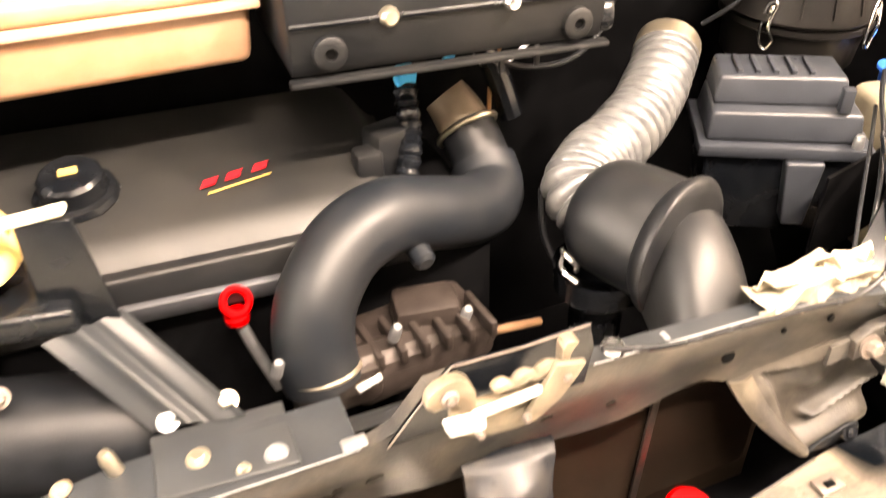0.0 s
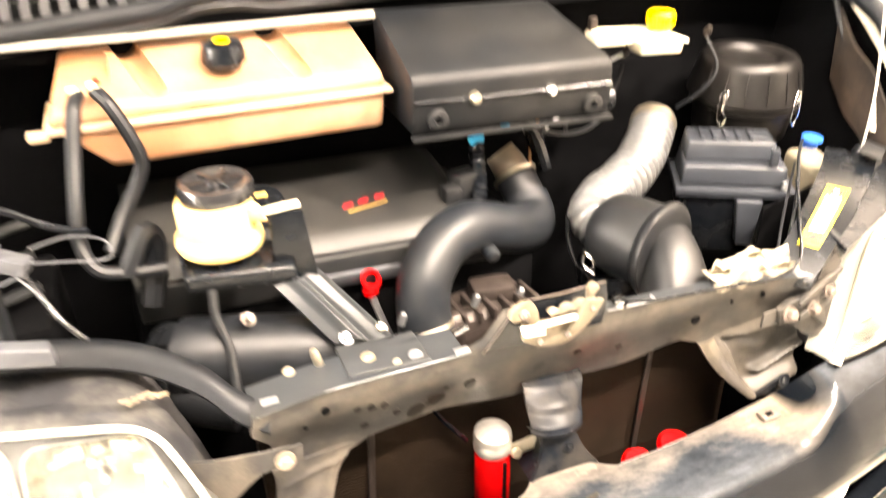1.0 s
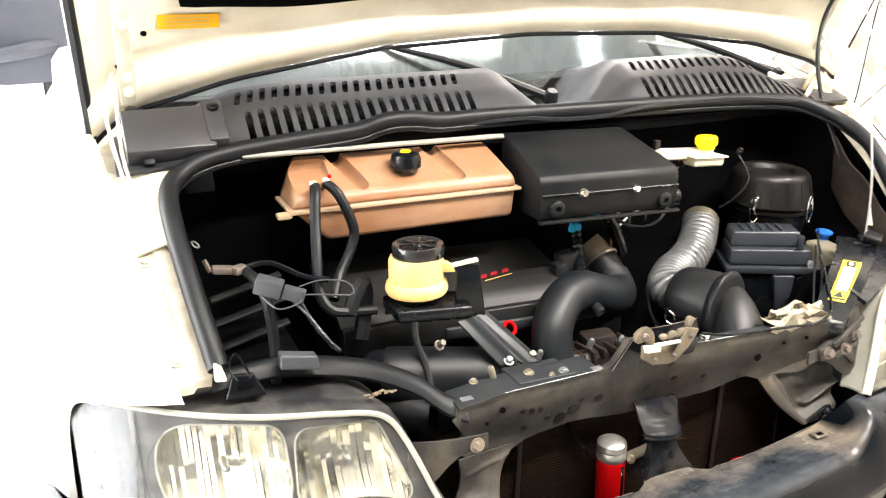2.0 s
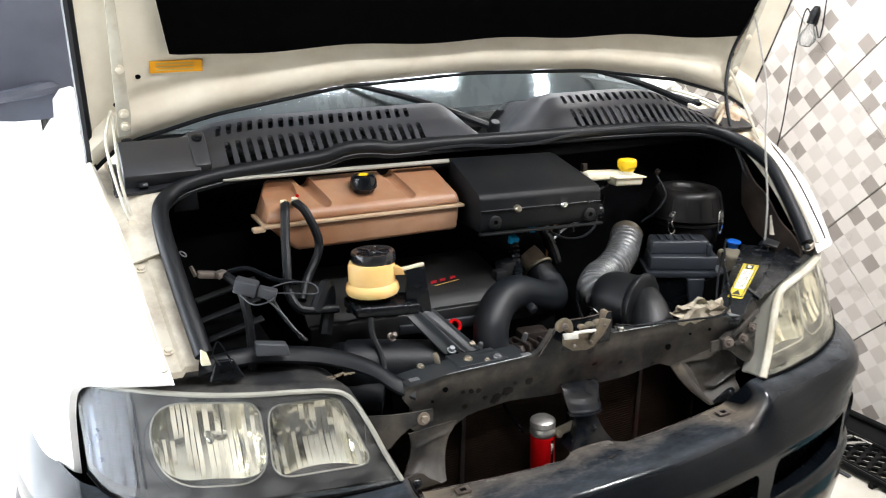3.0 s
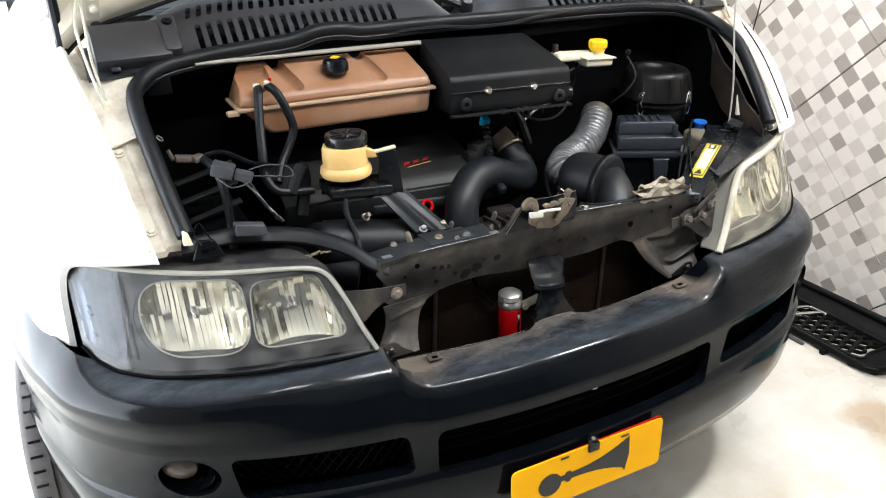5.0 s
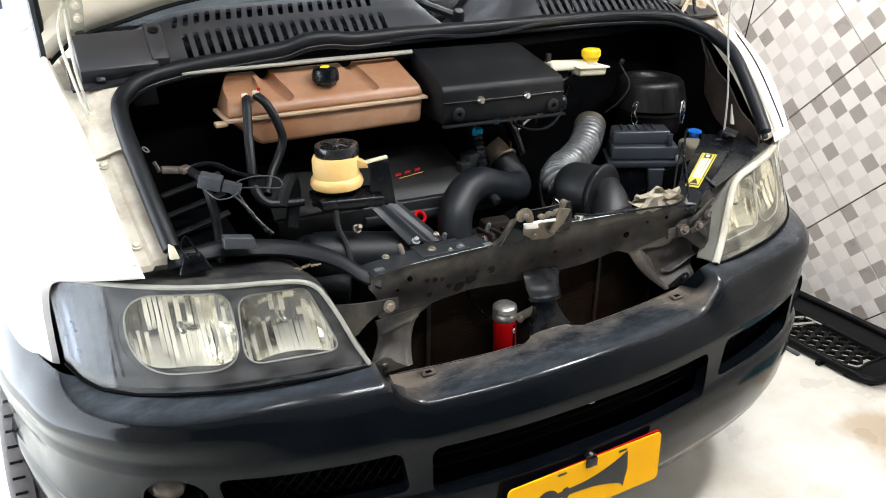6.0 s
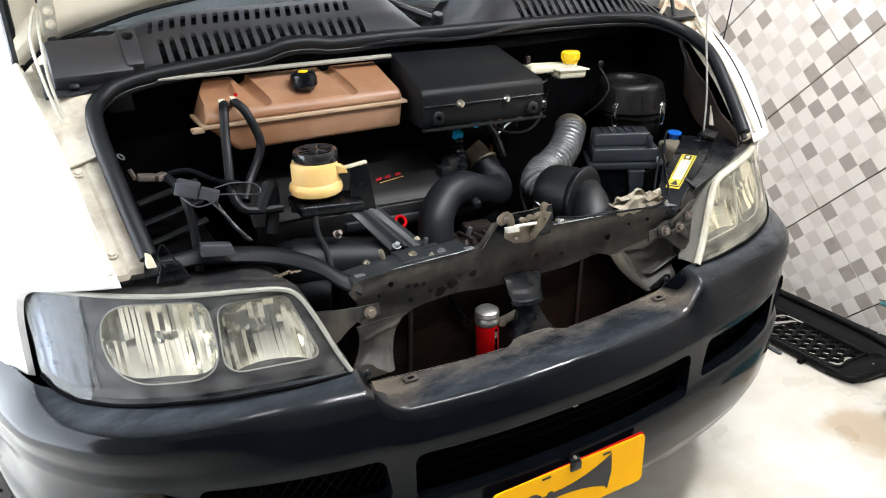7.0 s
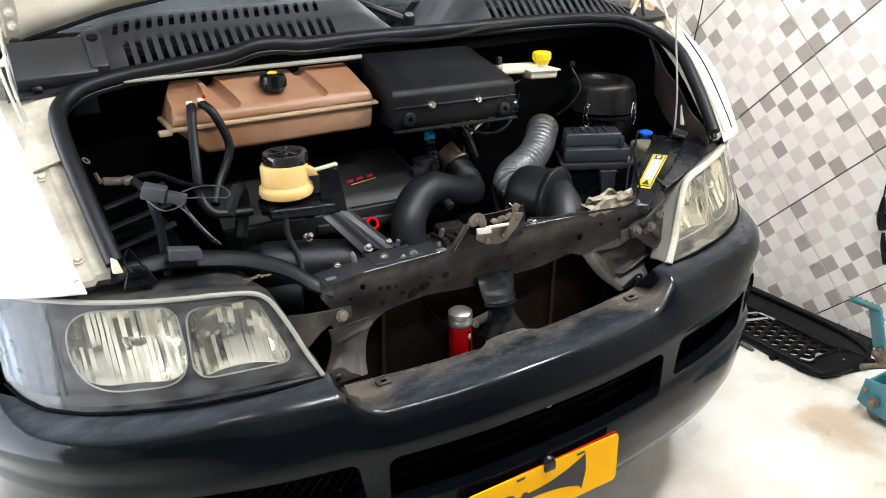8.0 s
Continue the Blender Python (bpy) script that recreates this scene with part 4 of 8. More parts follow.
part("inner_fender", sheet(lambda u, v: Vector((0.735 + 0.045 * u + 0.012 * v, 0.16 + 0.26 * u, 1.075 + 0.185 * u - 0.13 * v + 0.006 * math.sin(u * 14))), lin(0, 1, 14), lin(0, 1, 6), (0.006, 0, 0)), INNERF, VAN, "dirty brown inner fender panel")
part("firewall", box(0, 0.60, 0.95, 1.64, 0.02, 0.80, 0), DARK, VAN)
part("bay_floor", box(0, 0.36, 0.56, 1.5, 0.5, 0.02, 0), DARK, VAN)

# rubber seal round the bay
seal = [(-0.733, 0.158, 1.102), (-0.737, 0.18, 1.125), (-0.748, 0.25, 1.195), (-0.758, 0.34, 1.275), (-0.754, 0.41, 1.316), (-0.727, 0.450, 1.338), (-0.68, 0.470, 1.353), (-0.6, 0.482, 1.362), (-0.48, 0.485, 1.37), (-0.4, 0.482, 1.376), (-0.345, 0.478, 1.39), (-0.29, 0.48, 1.39), (-0.23, 0.49, 1.38), (-0.1, 0.5, 1.378), (0.05, 0.505, 1.374), (0.25, 0.505, 1.37), (0.45, 0.5, 1.366), (0.62, 0.49, 1.358), (0.7, 0.475, 1.348), (0.755, 0.445, 1.327), (0.785, 0.4, 1.302), (0.79, 0.33, 1.262), (0.775, 0.25, 1.19), (0.752, 0.17, 1.115), (0.745, 0.150, 1.095)]
part("bay_seal", tube(seal, 0.0165, 12, 5), RUBBER, VAN, "black rubber seal round the engine bay")
part("seal_lip", tube([(x, y - 0.004, z - 0.016) for x, y, z in seal], 0.008, 8, 4), RUBBER, VAN)

# cowl panel with slots
def cowl_z(x, y):
    v = abs(x - 0.115)
    ridge = smooth(0.03, 0.17, v)
    front = smooth(0.482, 0.566, y)
    side = 1 - 0.6 * smooth(0.60, 0.78, abs(x))
    y2 = smooth(0.548, 0.64, y)
    return 1.372 + ridge * 0.030 * y2 * side - 0.025 * smooth(0.5, 0.8, abs(x)) + ridge * (0.056 * front * side) - 0.035 * smooth(0.645, 0.80, y) - (1 - ridge) * 0.012


cow = sheet(lambda u, v: (u, v - 0.03 * smooth(0.4, 0.85, abs(u)), cowl_z(u, v)), lin(-0.83, 0.86, 70), [0.482, 0.492, 0.50, 0.508, 0.516, 0.524, 0.532, 0.540, 0.548, 0.556, 0.566, 0.585, 0.61, 0.64, 0.66, 0.70, 0.74, 0.80, 0.85], (0, 0.002, -0.006))
slots = []
for k in range(20):
    for base, sign in ((-0.592, 1), (0.752, -1)):
        x = base + sign * 0.0238 * k
        y = 0.527 - 0.03 * smooth(0.4, 0.85, abs(x))
        slots.append(prism([(x + u, y + v, 1.30) for u, v in rounded(0.0125, 0.054, 0.006, 3)], (0, 0, 0.25)))
        x2 = x - sign * 0.008
        slots.append(prism([(x2 + u + v * 0.25, 0.600 - 0.03 * smooth(0.4, 0.85, abs(x2)) + v, 1.30) for u, v in rounded(0.0115, 0.042, 0.0055, 3)], (0, 0, 0.25)))
part("cowl_panel", cut(cow, join(*slots)), COWL, VAN, "dusty grey-black slotted cowl panel")
# Near-black sheet stands for the shade below the cowl slots.
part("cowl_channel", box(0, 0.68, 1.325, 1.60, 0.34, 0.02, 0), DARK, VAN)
cover = part("cowl_end_cover", join(box(-0.735, 0.515, 1.388, 0.15, 0.10, 0.055, 0.006, rx=38), box(-0.655, 0.52, 1.395, 0.035, 0.10, 0.06, 0.006, rx=38)), COWL, VAN, "grey plastic cover with two clips")
for x in (-0.775, -0.70):
    part("clip", box(x, 0.468, 1.357, 0.018, 0.012, 0.012, 0.002, rx=-28), BLACK, cover)
for x, y, z in ((-0.655, 0.525, 1.43), (-0.79, 0.55, 1.43)):
    part("stud", lathe([(0.011, 0), (0.011, 0.010), (0.006, 0.013), (0, 0.013)], (x, y, z), (0, -0.5, 1), 16), BLACK, cover)

# windscreen with its pillars, roof and sides
def screen(u, v):
    return Vector((u, 0.80 + 0.10 * abs(u / 0.85) ** 2.2 + 0.78 * v, 1.405 + 0.66 * v))


part("windscreen", sheet(screen, lin(-0.84, 0.86, 24), lin(0, 1, 8)), SCREEN, VAN, "windscreen reflecting the ceiling lights")
part("dashboard", box(0, 1.35, 1.18, 1.7, 0.5, 0.30, 0.05), BLACK, VAN, "dark dashboard behind the glass")
for s in (-1, 1):
    part("pillar", tube([(s * 0.885, 0.84, 1.40), (s * 0.885, 1.05, 1.53), (s * 0.88, 1.72, 2.16)], 0.042, 10, 3), PAINT, VAN, "white windscreen pillar")
    side = [(s * 0.99, 1.35, 0.42), (s * 1.0, 1.35, 1.42), (s * 0.93, 1.75, 2.20), (s * 0.93, 5.3, 2.25), (s * 1.0, 5.3, 1.42), (s * 0.99, 5.3, 0.42)]
    part("body_side", prism(side, (-s * 0.03, 0, 0)), PAINT, VAN, "white side panel")
part("roof", sheet(lambda u, v: (u, v, 2.25 + 0.05 * (1 - (u / 0.93) ** 2) - 0.10 * smooth(2.1, 1.7, v) * 0.5), lin(-0.93, 0.93, 12), lin(1.62, 5.3, 10), (0, 0, -0.02)), PAINT, VAN, "white ribless roof")
part("rear_wall", box(0, 5.29, 1.33, 1.9, 0.03, 1.85, 0.01), PAINT, VAN)
for y in (4.3,):
    for s in (-1, 1):
        part("rear_tyre", lathe([(0.12, -0.09), (0.30, -0.10), (0.34, -0.08), (0.345, 0), (0.34, 0.08), (0.30, 0.10), (0.12, 0.09)], (s * 0.90, y, 0.345), (1, 0, 0), 40), TYRE, VAN)
part("underbody", box(0, 3.2, 0.45, 1.9, 3.9, 0.06, 0.01), DARK, VAN)

# wipers
def wiper(px, py, pz, tip, b0, b1):
    w = part("wiper", tube([(px, py, pz), ((px + tip[0]) / 2, (py + tip[1]) / 2, (pz + tip[2]) / 2 + 0.012), tip], [0.011, 0.009, 0.006], 8, 4), RUBBER, VAN, "black wiper arm")
    part("pivot", lathe([(0, 0.022), (0.012, 0.02), (0.017, 0.01), (0.019, -0.01), (0, -0.012)], (px, py, pz), (0, -0.5, 1), 20), RUBBER, w)
    part("blade", tube([b0, b1], 0.0055, 6, smooth=False), BLACK, w, "thin rubber wiper blade")


wiper(0.15, 0.70, 1.372, (-0.20, 0.905, 1.500), (-0.72, 0.905, 1.448), (0.52, 0.985, 1.555))
wiper(0.86, 0.70, 1.38, (0.62, 0.93, 1.495), (-0.45, 0.90, 1.478), (0.80, 1.02, 1.555))

# open hood, seen from beneath
HOOD_UP = Vector((0, -0.42, 0.907))
HOOD_IN = Vector((0, -0.907, -0.42))


def hood_rear(x):
    return interp(x, [-0.86, -0.80, -0.6, -0.3, 0.05, 0.4, 0.7, 0.90, 0.985], [1.375, 1.425, 1.475, 1.518, 1.532, 1.520, 1.480, 1.425, 1.378])


def hood_at(x, L, off=0.0):
    p = Vector((x, 0.625, hood_rear(x))) + HOOD_UP * L + HOOD_IN * off
    top = Vector((x, 0.625, 1.40)) + HOOD_UP * 0.80
    k = L / 0.80
    return p * (1 - k) + (top + HOOD_IN * off) * k if L > 0.2 else p


HX = lin(-0.86, 0.985, 40)
def hood_under(u, v):
    edge = min(u + 0.86, 0.985 - u)
    rib = 0.018 * smooth(0.0, 0.03, v) * (1 - smooth(0.055, 0.085, v)) + 0.012 * smooth(0.095, 0.13, v) * smooth(0, 0.1, edge)
    return hood_at(u, v, rib)


part("hood", sheet(hood_under, HX, [0, 0.012, 0.024, 0.04, 0.055, 0.07, 0.085, 0.10, 0.115, 0.13, 0.16, 0.20, 0.30, 0.45, 0.60, 0.78], lambda u, v: -HOOD_IN * 0.02), CREAM, VAN, "open hood, cream painted underside")
HOOD = bpy.data.objects["hood"]
ins = sheet(lambda u, v: hood_at(u, (0.102 + 0.004 * math.sin(u * 16) + (1.532 - hood_rear(u)) * 0.98 - 0.012 * smooth(0.3, 0.86, u) + 0.085 * max(0.0, 1 - (u + 0.785) / 0.12) ** 2.2 + 0.030 * max(0.0, 1 - (0.86 - u) / 0.03) ** 2) * (1 - v) + 0.74 * v, 0.022), lin(-0.785, 0.86, 70), lin(0, 1, 10), HOOD_IN * 0.012)
part("insulation", ins, INSUL, HOOD, "black insulation mat under the hood")
part("hood_edge_seal", tube([hood_at(-0.862, L, -0.004) for L in lin(0.0, 0.75, 8)], 0.011, 8, 2), RUBBER, HOOD, "black rubber along the hood's edge")
part("hood_edge_seal", tube([hood_at(0.987, L, -0.004) for L in lin(0.0, 0.75, 8)], 0.006, 8, 2), RUBBER, HOOD)
part("rear_seal", tube([hood_at(x, -0.004, 0.004) for x in HX], 0.005, 6, 2), RUBBER, HOOD, "thin black seal on the hood's rear edge")
stk = [hood_at(x, L, 0.0145) for x, L in ((-0.728, 0.148), (-0.622, 0.118), (-0.622, 0.144), (-0.728, 0.174))]
st = part("sticker", prism(stk, HOOD_IN * 0.0015), ORANGE, HOOD, "small orange warning sticker")
for k in range(3):
    q = [hood_at(x, 0.151 + 0.007 * k + dz - 0.28 * (x + 0.72), 0.0165) for x, dz in ((-0.717, 0), (-0.640, 0), (-0.640, 0.0025), (-0.717, 0.0025))]
    part("print_bar", prism(q, HOOD_IN * 0.0005), GOLD, st)
for x, L in ((-0.752, 0.147), (-0.80, 0.10), (0.86, 0.12), (0.90, 0.05)):
    part("hole_plug", lathe([(0, 0.002), (0.0045, 0.0015), (0.0055, 0), (0, 0)], hood_at(x, L, 0.013), HOOD_IN, 14), DARK, HOOD)
for s, x in ((-1, -0.80), (1, 0.86)):
    h = part("hinge", join(tube([(x - 0.004, 0.420, 1.290), (x - 0.016, 0.470, 1.380), (x - 0.010, 0.55, 1.488)], 0.0030, 8, 4), tube([(x - 0.012, 0.415, 1.296), (x - 0.026, 0.46, 1.375), (x - 0.031, 0.50, 1.447), (x - 0.012, 0.56, 1.50)], 0.0030, 8, 4), prism([hood_at(x + 0.012 + a, L, 0.022) for a, L in ((-0.016, 0.035), (0.010, 0.030), (0.014, 0.075), (0.006, 0.205), (-0.010, 0.215), (-0.014, 0.12))], HOOD_IN * 0.008, 0.002)), TRIMPALE, VAN, "cream painted hood hinge")
    for L in (0.055, 0.085, 0.185):
        bolt("hinge_bolt", tuple(hood_at(x + 0.012, L, 0.030)), tuple(HOOD_IN), 0.007, h, CREAM)
    bolt("hinge_bolt", (x - 0.008, 0.414, 1.292), (0, -0.6, 0.8), 0.009, h, RUST)
# cream corner plates beside the cowl, the right one rusty
part("corner_plate", sheet(lambda u, v: Vector((-0.828, 0.335, 1.236)).lerp(Vector((-0.768, 0.335, 1.252)), u).lerp(Vector((-0.852, 0.49, 1.345)).lerp(Vector((-0.735, 0.462, 1.345)), u), v) + Vector((0, 0, 0.006 * math.sin(u * 7) * math.sin(v * 5))), lin(0, 1, 8), lin(0, 1, 8), (0, 0.002, -0.004)), FLANGE, VAN, "cream painted corner plate under the hinge")
part("corner_plate", sheet(lambda u, v: Vector((0.800, 0.36, 1.262)).lerp(Vector((0.870, 0.38, 1.275)), u).lerp(Vector((0.742, 0.50, 1.340)).lerp(Vector((0.880, 0.56, 1.405)), u), v) + Vector((0, 0, 0.008 * math.sin(u * 8) * math.sin(v * 6))), lin(0, 1, 10), lin(0, 1, 10), (0, 0.002, -0.004)), RUST, VAN, "rust-stained cream corner plate under the hinge")
part("corner_bracket", join(box(0.785, 0.520, 1.385, 0.035, 0.012, 0.06, 0.004, rx=20, rz=20), tube([(0.75, 0.50, 1.345), (0.77, 0.50, 1.375), (0.80, 0.52, 1.40), (0.82, 0.54, 1.38)], 0.006, 8, 4)), RUST, VAN, "rusty folded bracket")

# door mirror on the driver's side
mir = part("door_mirror", sheet(lambda u, v: (-0.985 + 0.128 * math.copysign(abs(math.cos(u)) ** 0.5, math.cos(u)) * (1 - 0.35 * v ** 3), 0.98 + 0.10 * v, 1.74 + 0.29 * math.copysign(abs(math.sin(u)) ** 0.5, math.sin(u)) * (1 - 0.25 * v ** 3)), lin(0, 2 * math.pi, 40), lin(0, 1, 7)), MIRROR, VAN, "tall grey-black door mirror housing")
part("mirror_face", sheet(lambda u, v: (-0.985 + 0.128 * v * math.copysign(abs(math.cos(u)) ** 0.5, math.cos(u)), 0.978, 1.74 + 0.29 * v * math.copysign(abs(math.sin(u)) ** 0.5, math.sin(u))), lin(0, 2 * math.pi, 40), lin(0.02, 1, 5)), MIRROR, mir)
part("mirror_arm", tube([(-1.12, 0.965, 1.50), (-1.0, 0.96, 1.515), (-0.90, 1.0, 1.53)], [0.012, 0.015, 0.02], 8, 3), MIRROR, mir)

# front panel: upper cross member, flaring down to two feet
def panel_y(x):
    return 0.062 - 0.10 * smooth(0.30, 0.46, abs(x)) * 0.25


OUT = [(-0.395, 1.006), (-0.25, 1.005), (-0.115, 1.004), (-0.095, 1.012), (-0.066, 1.048), (-0.02, 1.050), (0.02, 1.034), (0.055, 1.016), (0.15, 1.012), (0.30, 1.005), (0.418, 0.994), (0.425, 0.95), (0.415, 0.918), (0.40, 0.908), (0.35, 0.894), (0.305, 0.885), (0.268, 0.886), (0.242, 0.897), (0.08, 0.888), (0.0, 0.889), (-0.09, 0.894), (-0.16, 0.899), (-0.225, 0.899), (-0.252, 0.893), (-0.278, 0.876), (-0.288, 0.868), (-0.32, 0.874), (-0.36, 0.884), (-0.376, 0.900), (-0.38, 0.95), (-0.40, 0.98)]


def panel_face(x, z):
    """Depth of the panel's front face, which leans back over the openings and comes forward in the feet."""
    return panel_y(x) + 0.030 * smooth(1.0, 0.885, z) - (0.066 if x > 0 else 0.050) * smooth(0.86, 0.79, z) + 0.004 * math.sin(x * 34) * smooth(0.97, 0.92, z)


def panel_mesh():
    bm = prism([(x, 0, z) for x, z in OUT], (0, 0.014, 0))
    bmesh.ops.triangulate(bm, faces=[f for f in bm.faces if len(f.verts) > 4])
    for _ in range(3):
        bmesh.ops.subdivide_edges(bm, edges=[e for e in bm.edges if e.calc_length() > 0.022], cuts=1, use_grid_fill=True)
        bmesh.ops.triangulate(bm, faces=[f for f in bm.faces if len(f.verts) > 4])
    for v in bm.verts:
        x, z = v.co.x, v.co.z
        v.co.y += panel_face(x, z)
    return bm


FP = thing("radiator_support", 0, 0.06, 0.79, "dusty black steel radiator support panel behind the missing grille", "radiator support")
part("cross_member", panel_mesh(), STEEL_DK, FP, "black steel cross member with dust and stains", 40)
part("top_flange", sheet(lambda u, v: (u, panel_y(u) - 0.004 + v, interp(u, [-0.395, -0.115, 0.055, 0.418], [1.009, 1.008, 1.017, 0.997]) + 0.002), [-0.395, -0.3, -0.2, -0.125], [0, 0.02, 0.060], (0, 0, -0.003)), SLOPE, FP, "blue-grey painted top edge, worn shiny")
part("top_flange", sheet(lambda u, v: (u, panel_y(u) - 0.004 + v, interp(u, [0.055, 0.418], [1.019, 0.998]) + 0.002), [0.06, 0.15, 0.25, 0.33, 0.415], [0, 0.010, 0.018], (0, 0, -0.003)), SLOPE, FP, "blue-grey painted top edge, worn shiny")
part("edge_bead", tube([(x, panel_y(x) - 0.004, 1.010) for x in lin(-0.39, -0.125, 6)], 0.0005, 6, 2), ALU, FP, "thin bright line along the top edge")
part("edge_bead", tube([(x, panel_y(x) - 0.004, interp(x, [0.055, 0.418], [1.020, 0.999])) for x in lin(0.08, 0.33, 6)], 0.0010, 6, 2), ALU, FP, "thin bright line along the top edge")
# dark oil stains
stain_rng = random.Random(5)
OIL = mat("dark_oil_stain", (0.0075, 0.0066, 0.0056), 0.46, var=0.4, scale=90, spec=0.15, tint=(0.030, 0.026, 0.021), tscale=70, tamount=0.6)
for x, z, r in ((-0.187, 0.918, 0.013), (-0.159, 0.928, 0.014), (-0.112, 0.942, 0.009), (-0.215, 0.930, 0.006), (0.05, 0.945, 0.006), (0.118, 0.934, 0.005), (-0.146, 0.946, 0.005), (-0.268, 0.958, 0.005), (-0.250, 0.955, 0.006), (-0.233, 0.953, 0.006), (-0.258, 0.918, 0.006)):
    part("oil_stain", prism([(x + r * q * math.cos(a), panel_face(x + r * q * math.cos(a), z + r * q * math.sin(a)) - 0.0020, z + r * q * math.sin(a)) for a, q in ((2 * math.pi * k / 14, stain_rng.uniform(0.75, 1.1)) for k in range(14))], (0, 0.002, 0)), OIL, FP)
# the tops of the feet and dusty webs
for s in (-1, 1):
    arm = [(0.345, 0.953), (0.385, 0.955), (0.430, 0.960), (0.480, 0.970), (0.480, 0.876), (0.452, 0.882), (0.432, 0.895), (0.414, 0.912), (0.395, 0.924), (0.370, 0.930), (0.345, 0.928)]
    part("web", prism([(s * x, 0.043 + 0.02 * (x - 0.352), z - (0.006 if s > 0 else 0)) for x, z in arm], (0, 0.004, 0)), STEEL_DK, FP, "bracket running to the headlamp")
bolt("bolt", (-0.368, 0.037, 0.942), (0, -1, 0.1), 0.0085, FP, RUSTBOLT, 0.010)
# Near-black discs stand for the shade inside the panel's holes.
for x, z, r in ((-0.309, 0.976, 0.0055), (0.248, 0.944, 0.0075), (0.35, 0.972, 0.004), (-0.345, 0.905, 0.004), (0.30, 0.968, 0.003), (-0.335, 0.955, 0.003)):
    part("hole", lathe([(0, 0.0025), (r, 0.002), (r, 0), (0, 0)], (x, panel_face(x, z) - 0.0015, z), (0, -1, 0), 16), DARK, FP)
for x, y, z in ((-0.390, 0.0275, 0.816), (0.398, 0.027, 0.815)):
    bolt("foot_bolt", (x, y, z), (0, -0.8, 0.6), 0.0065, FP, BLACK, 0.005)
def centre_bracket(u, v):
    x = -0.032 - 0.010 * v + (0.096 - 0.020 * v) * u
    belly = 0.016 * math.sin(math.pi * u) ** 0.6 * smooth(0.05, 0.5, v)
    out = interp(v, [0, 0.12, 0.35, 0.6, 0.8, 0.9, 1.0], [0.0, 0.012, 0.022, 0.034, 0.050, 0.054, 0.044])
    return (x, 0.086 - out - belly, 0.914 - 0.012 * u - 0.046 * v + 0.006 * u * v)


part("centre_bracket", sheet(centre_bracket, lin(0, 1, 14), lin(0, 1, 24), (0, 0.005, 0)), BENTSTEEL, FP, "glossy black bent centre bracket")
part("bracket_lip", tube([Vector(centre_bracket(u, 0.93)) + Vector((0, -0.001, -0.003)) for u in lin(0, 1, 10)], 0.0035, 8, 3), BENTSTEEL, FP, "rolled lower edge of the bracket")
def bracket_foot(u, v):
    half = 0.024 + 0.030 * v ** 2.2
    return (0.002 + 0.004 * v + half * (2 * u - 1), 0.040 - 0.024 * v - 0.004 * math.sin(math.pi * u), 0.862 - 0.072 * v + 0.006 * (1 - v) * u)


part("bracket_foot", sheet(bracket_foot, lin(0, 1, 10), lin(0, 1, 14), (0, 0.006, 0)), BENTSTEEL, FP, "black flared foot of the bracket")
part("bracket_foot_side", sheet(lambda u, v: Vector(bracket_foot(0, v)) + Vector((0.003 * u, 0.045 * u, 0)), lin(0, 1, 3), lin(0, 1, 14), (0.003, 0, 0)), BLACK, FP)
bolt("bolt", (0.012, 0.022, 0.830), (0, -1, 0.2), 0.005, FP, BLACK)
# dusty, dented leg towards the yellowed lamp
def leg_plate(u, v):
    top = Vector((0.272, panel_face(0.272, 0.886) + 0.001, 0.887)).lerp(Vector((0.440, panel_face(0.430, 0.925) + 0.001, 0.925)), u)
    low = Vector((0.346, 0.036, 0.792)).lerp(Vector((0.446, 0.048, 0.800)), u)
    p = top.lerp(low, v) + Vector((-0.012 * math.sin(math.pi * v) * (1 - 2 * u), 0, 0))
    # sunken web behind a proud inner flange, one pressed dome and a crosswise fold
    sunk = 0.016 * smooth(0.17, 0.22, u - 0.05 * math.sin(5 * v)) * smooth(0.10, 0.16, v + 0.04 * math.sin(9 * u)) * (1 - smooth(0.80, 0.95, v))
    dome = 0.015 * math.exp(-(((u - 0.50) / 0.15) ** 2 + ((v - 0.34) / 0.14) ** 2))
    fold = 0.014 * math.exp(-((v - 0.66 - 0.08 * math.sin(4 * u)) / 0.05) ** 2) * smooth(0.28, 0.40, u)
    return p + Vector((0, sunk - dome - fold, 0.004 * fold / 0.014))


part("leg_plate", sheet(leg_plate, lin(0, 1, 60), lin(0, 1, 50), (0, 0.004, 0)), STEEL_DK, FP, "dusty dented leg", 60)
part("leg_edge", sheet(lambda u, v: Vector(leg_plate(0.15 * u, v)) + Vector((0, -0.003 - 0.004 * math.sin(math.pi * u), 0)), lin(0, 1, 8), lin(0.03, 0.97, 20), (0, 0.002, 0)), FOOT, FP, "dusty tan folded edge of the leg", 60)
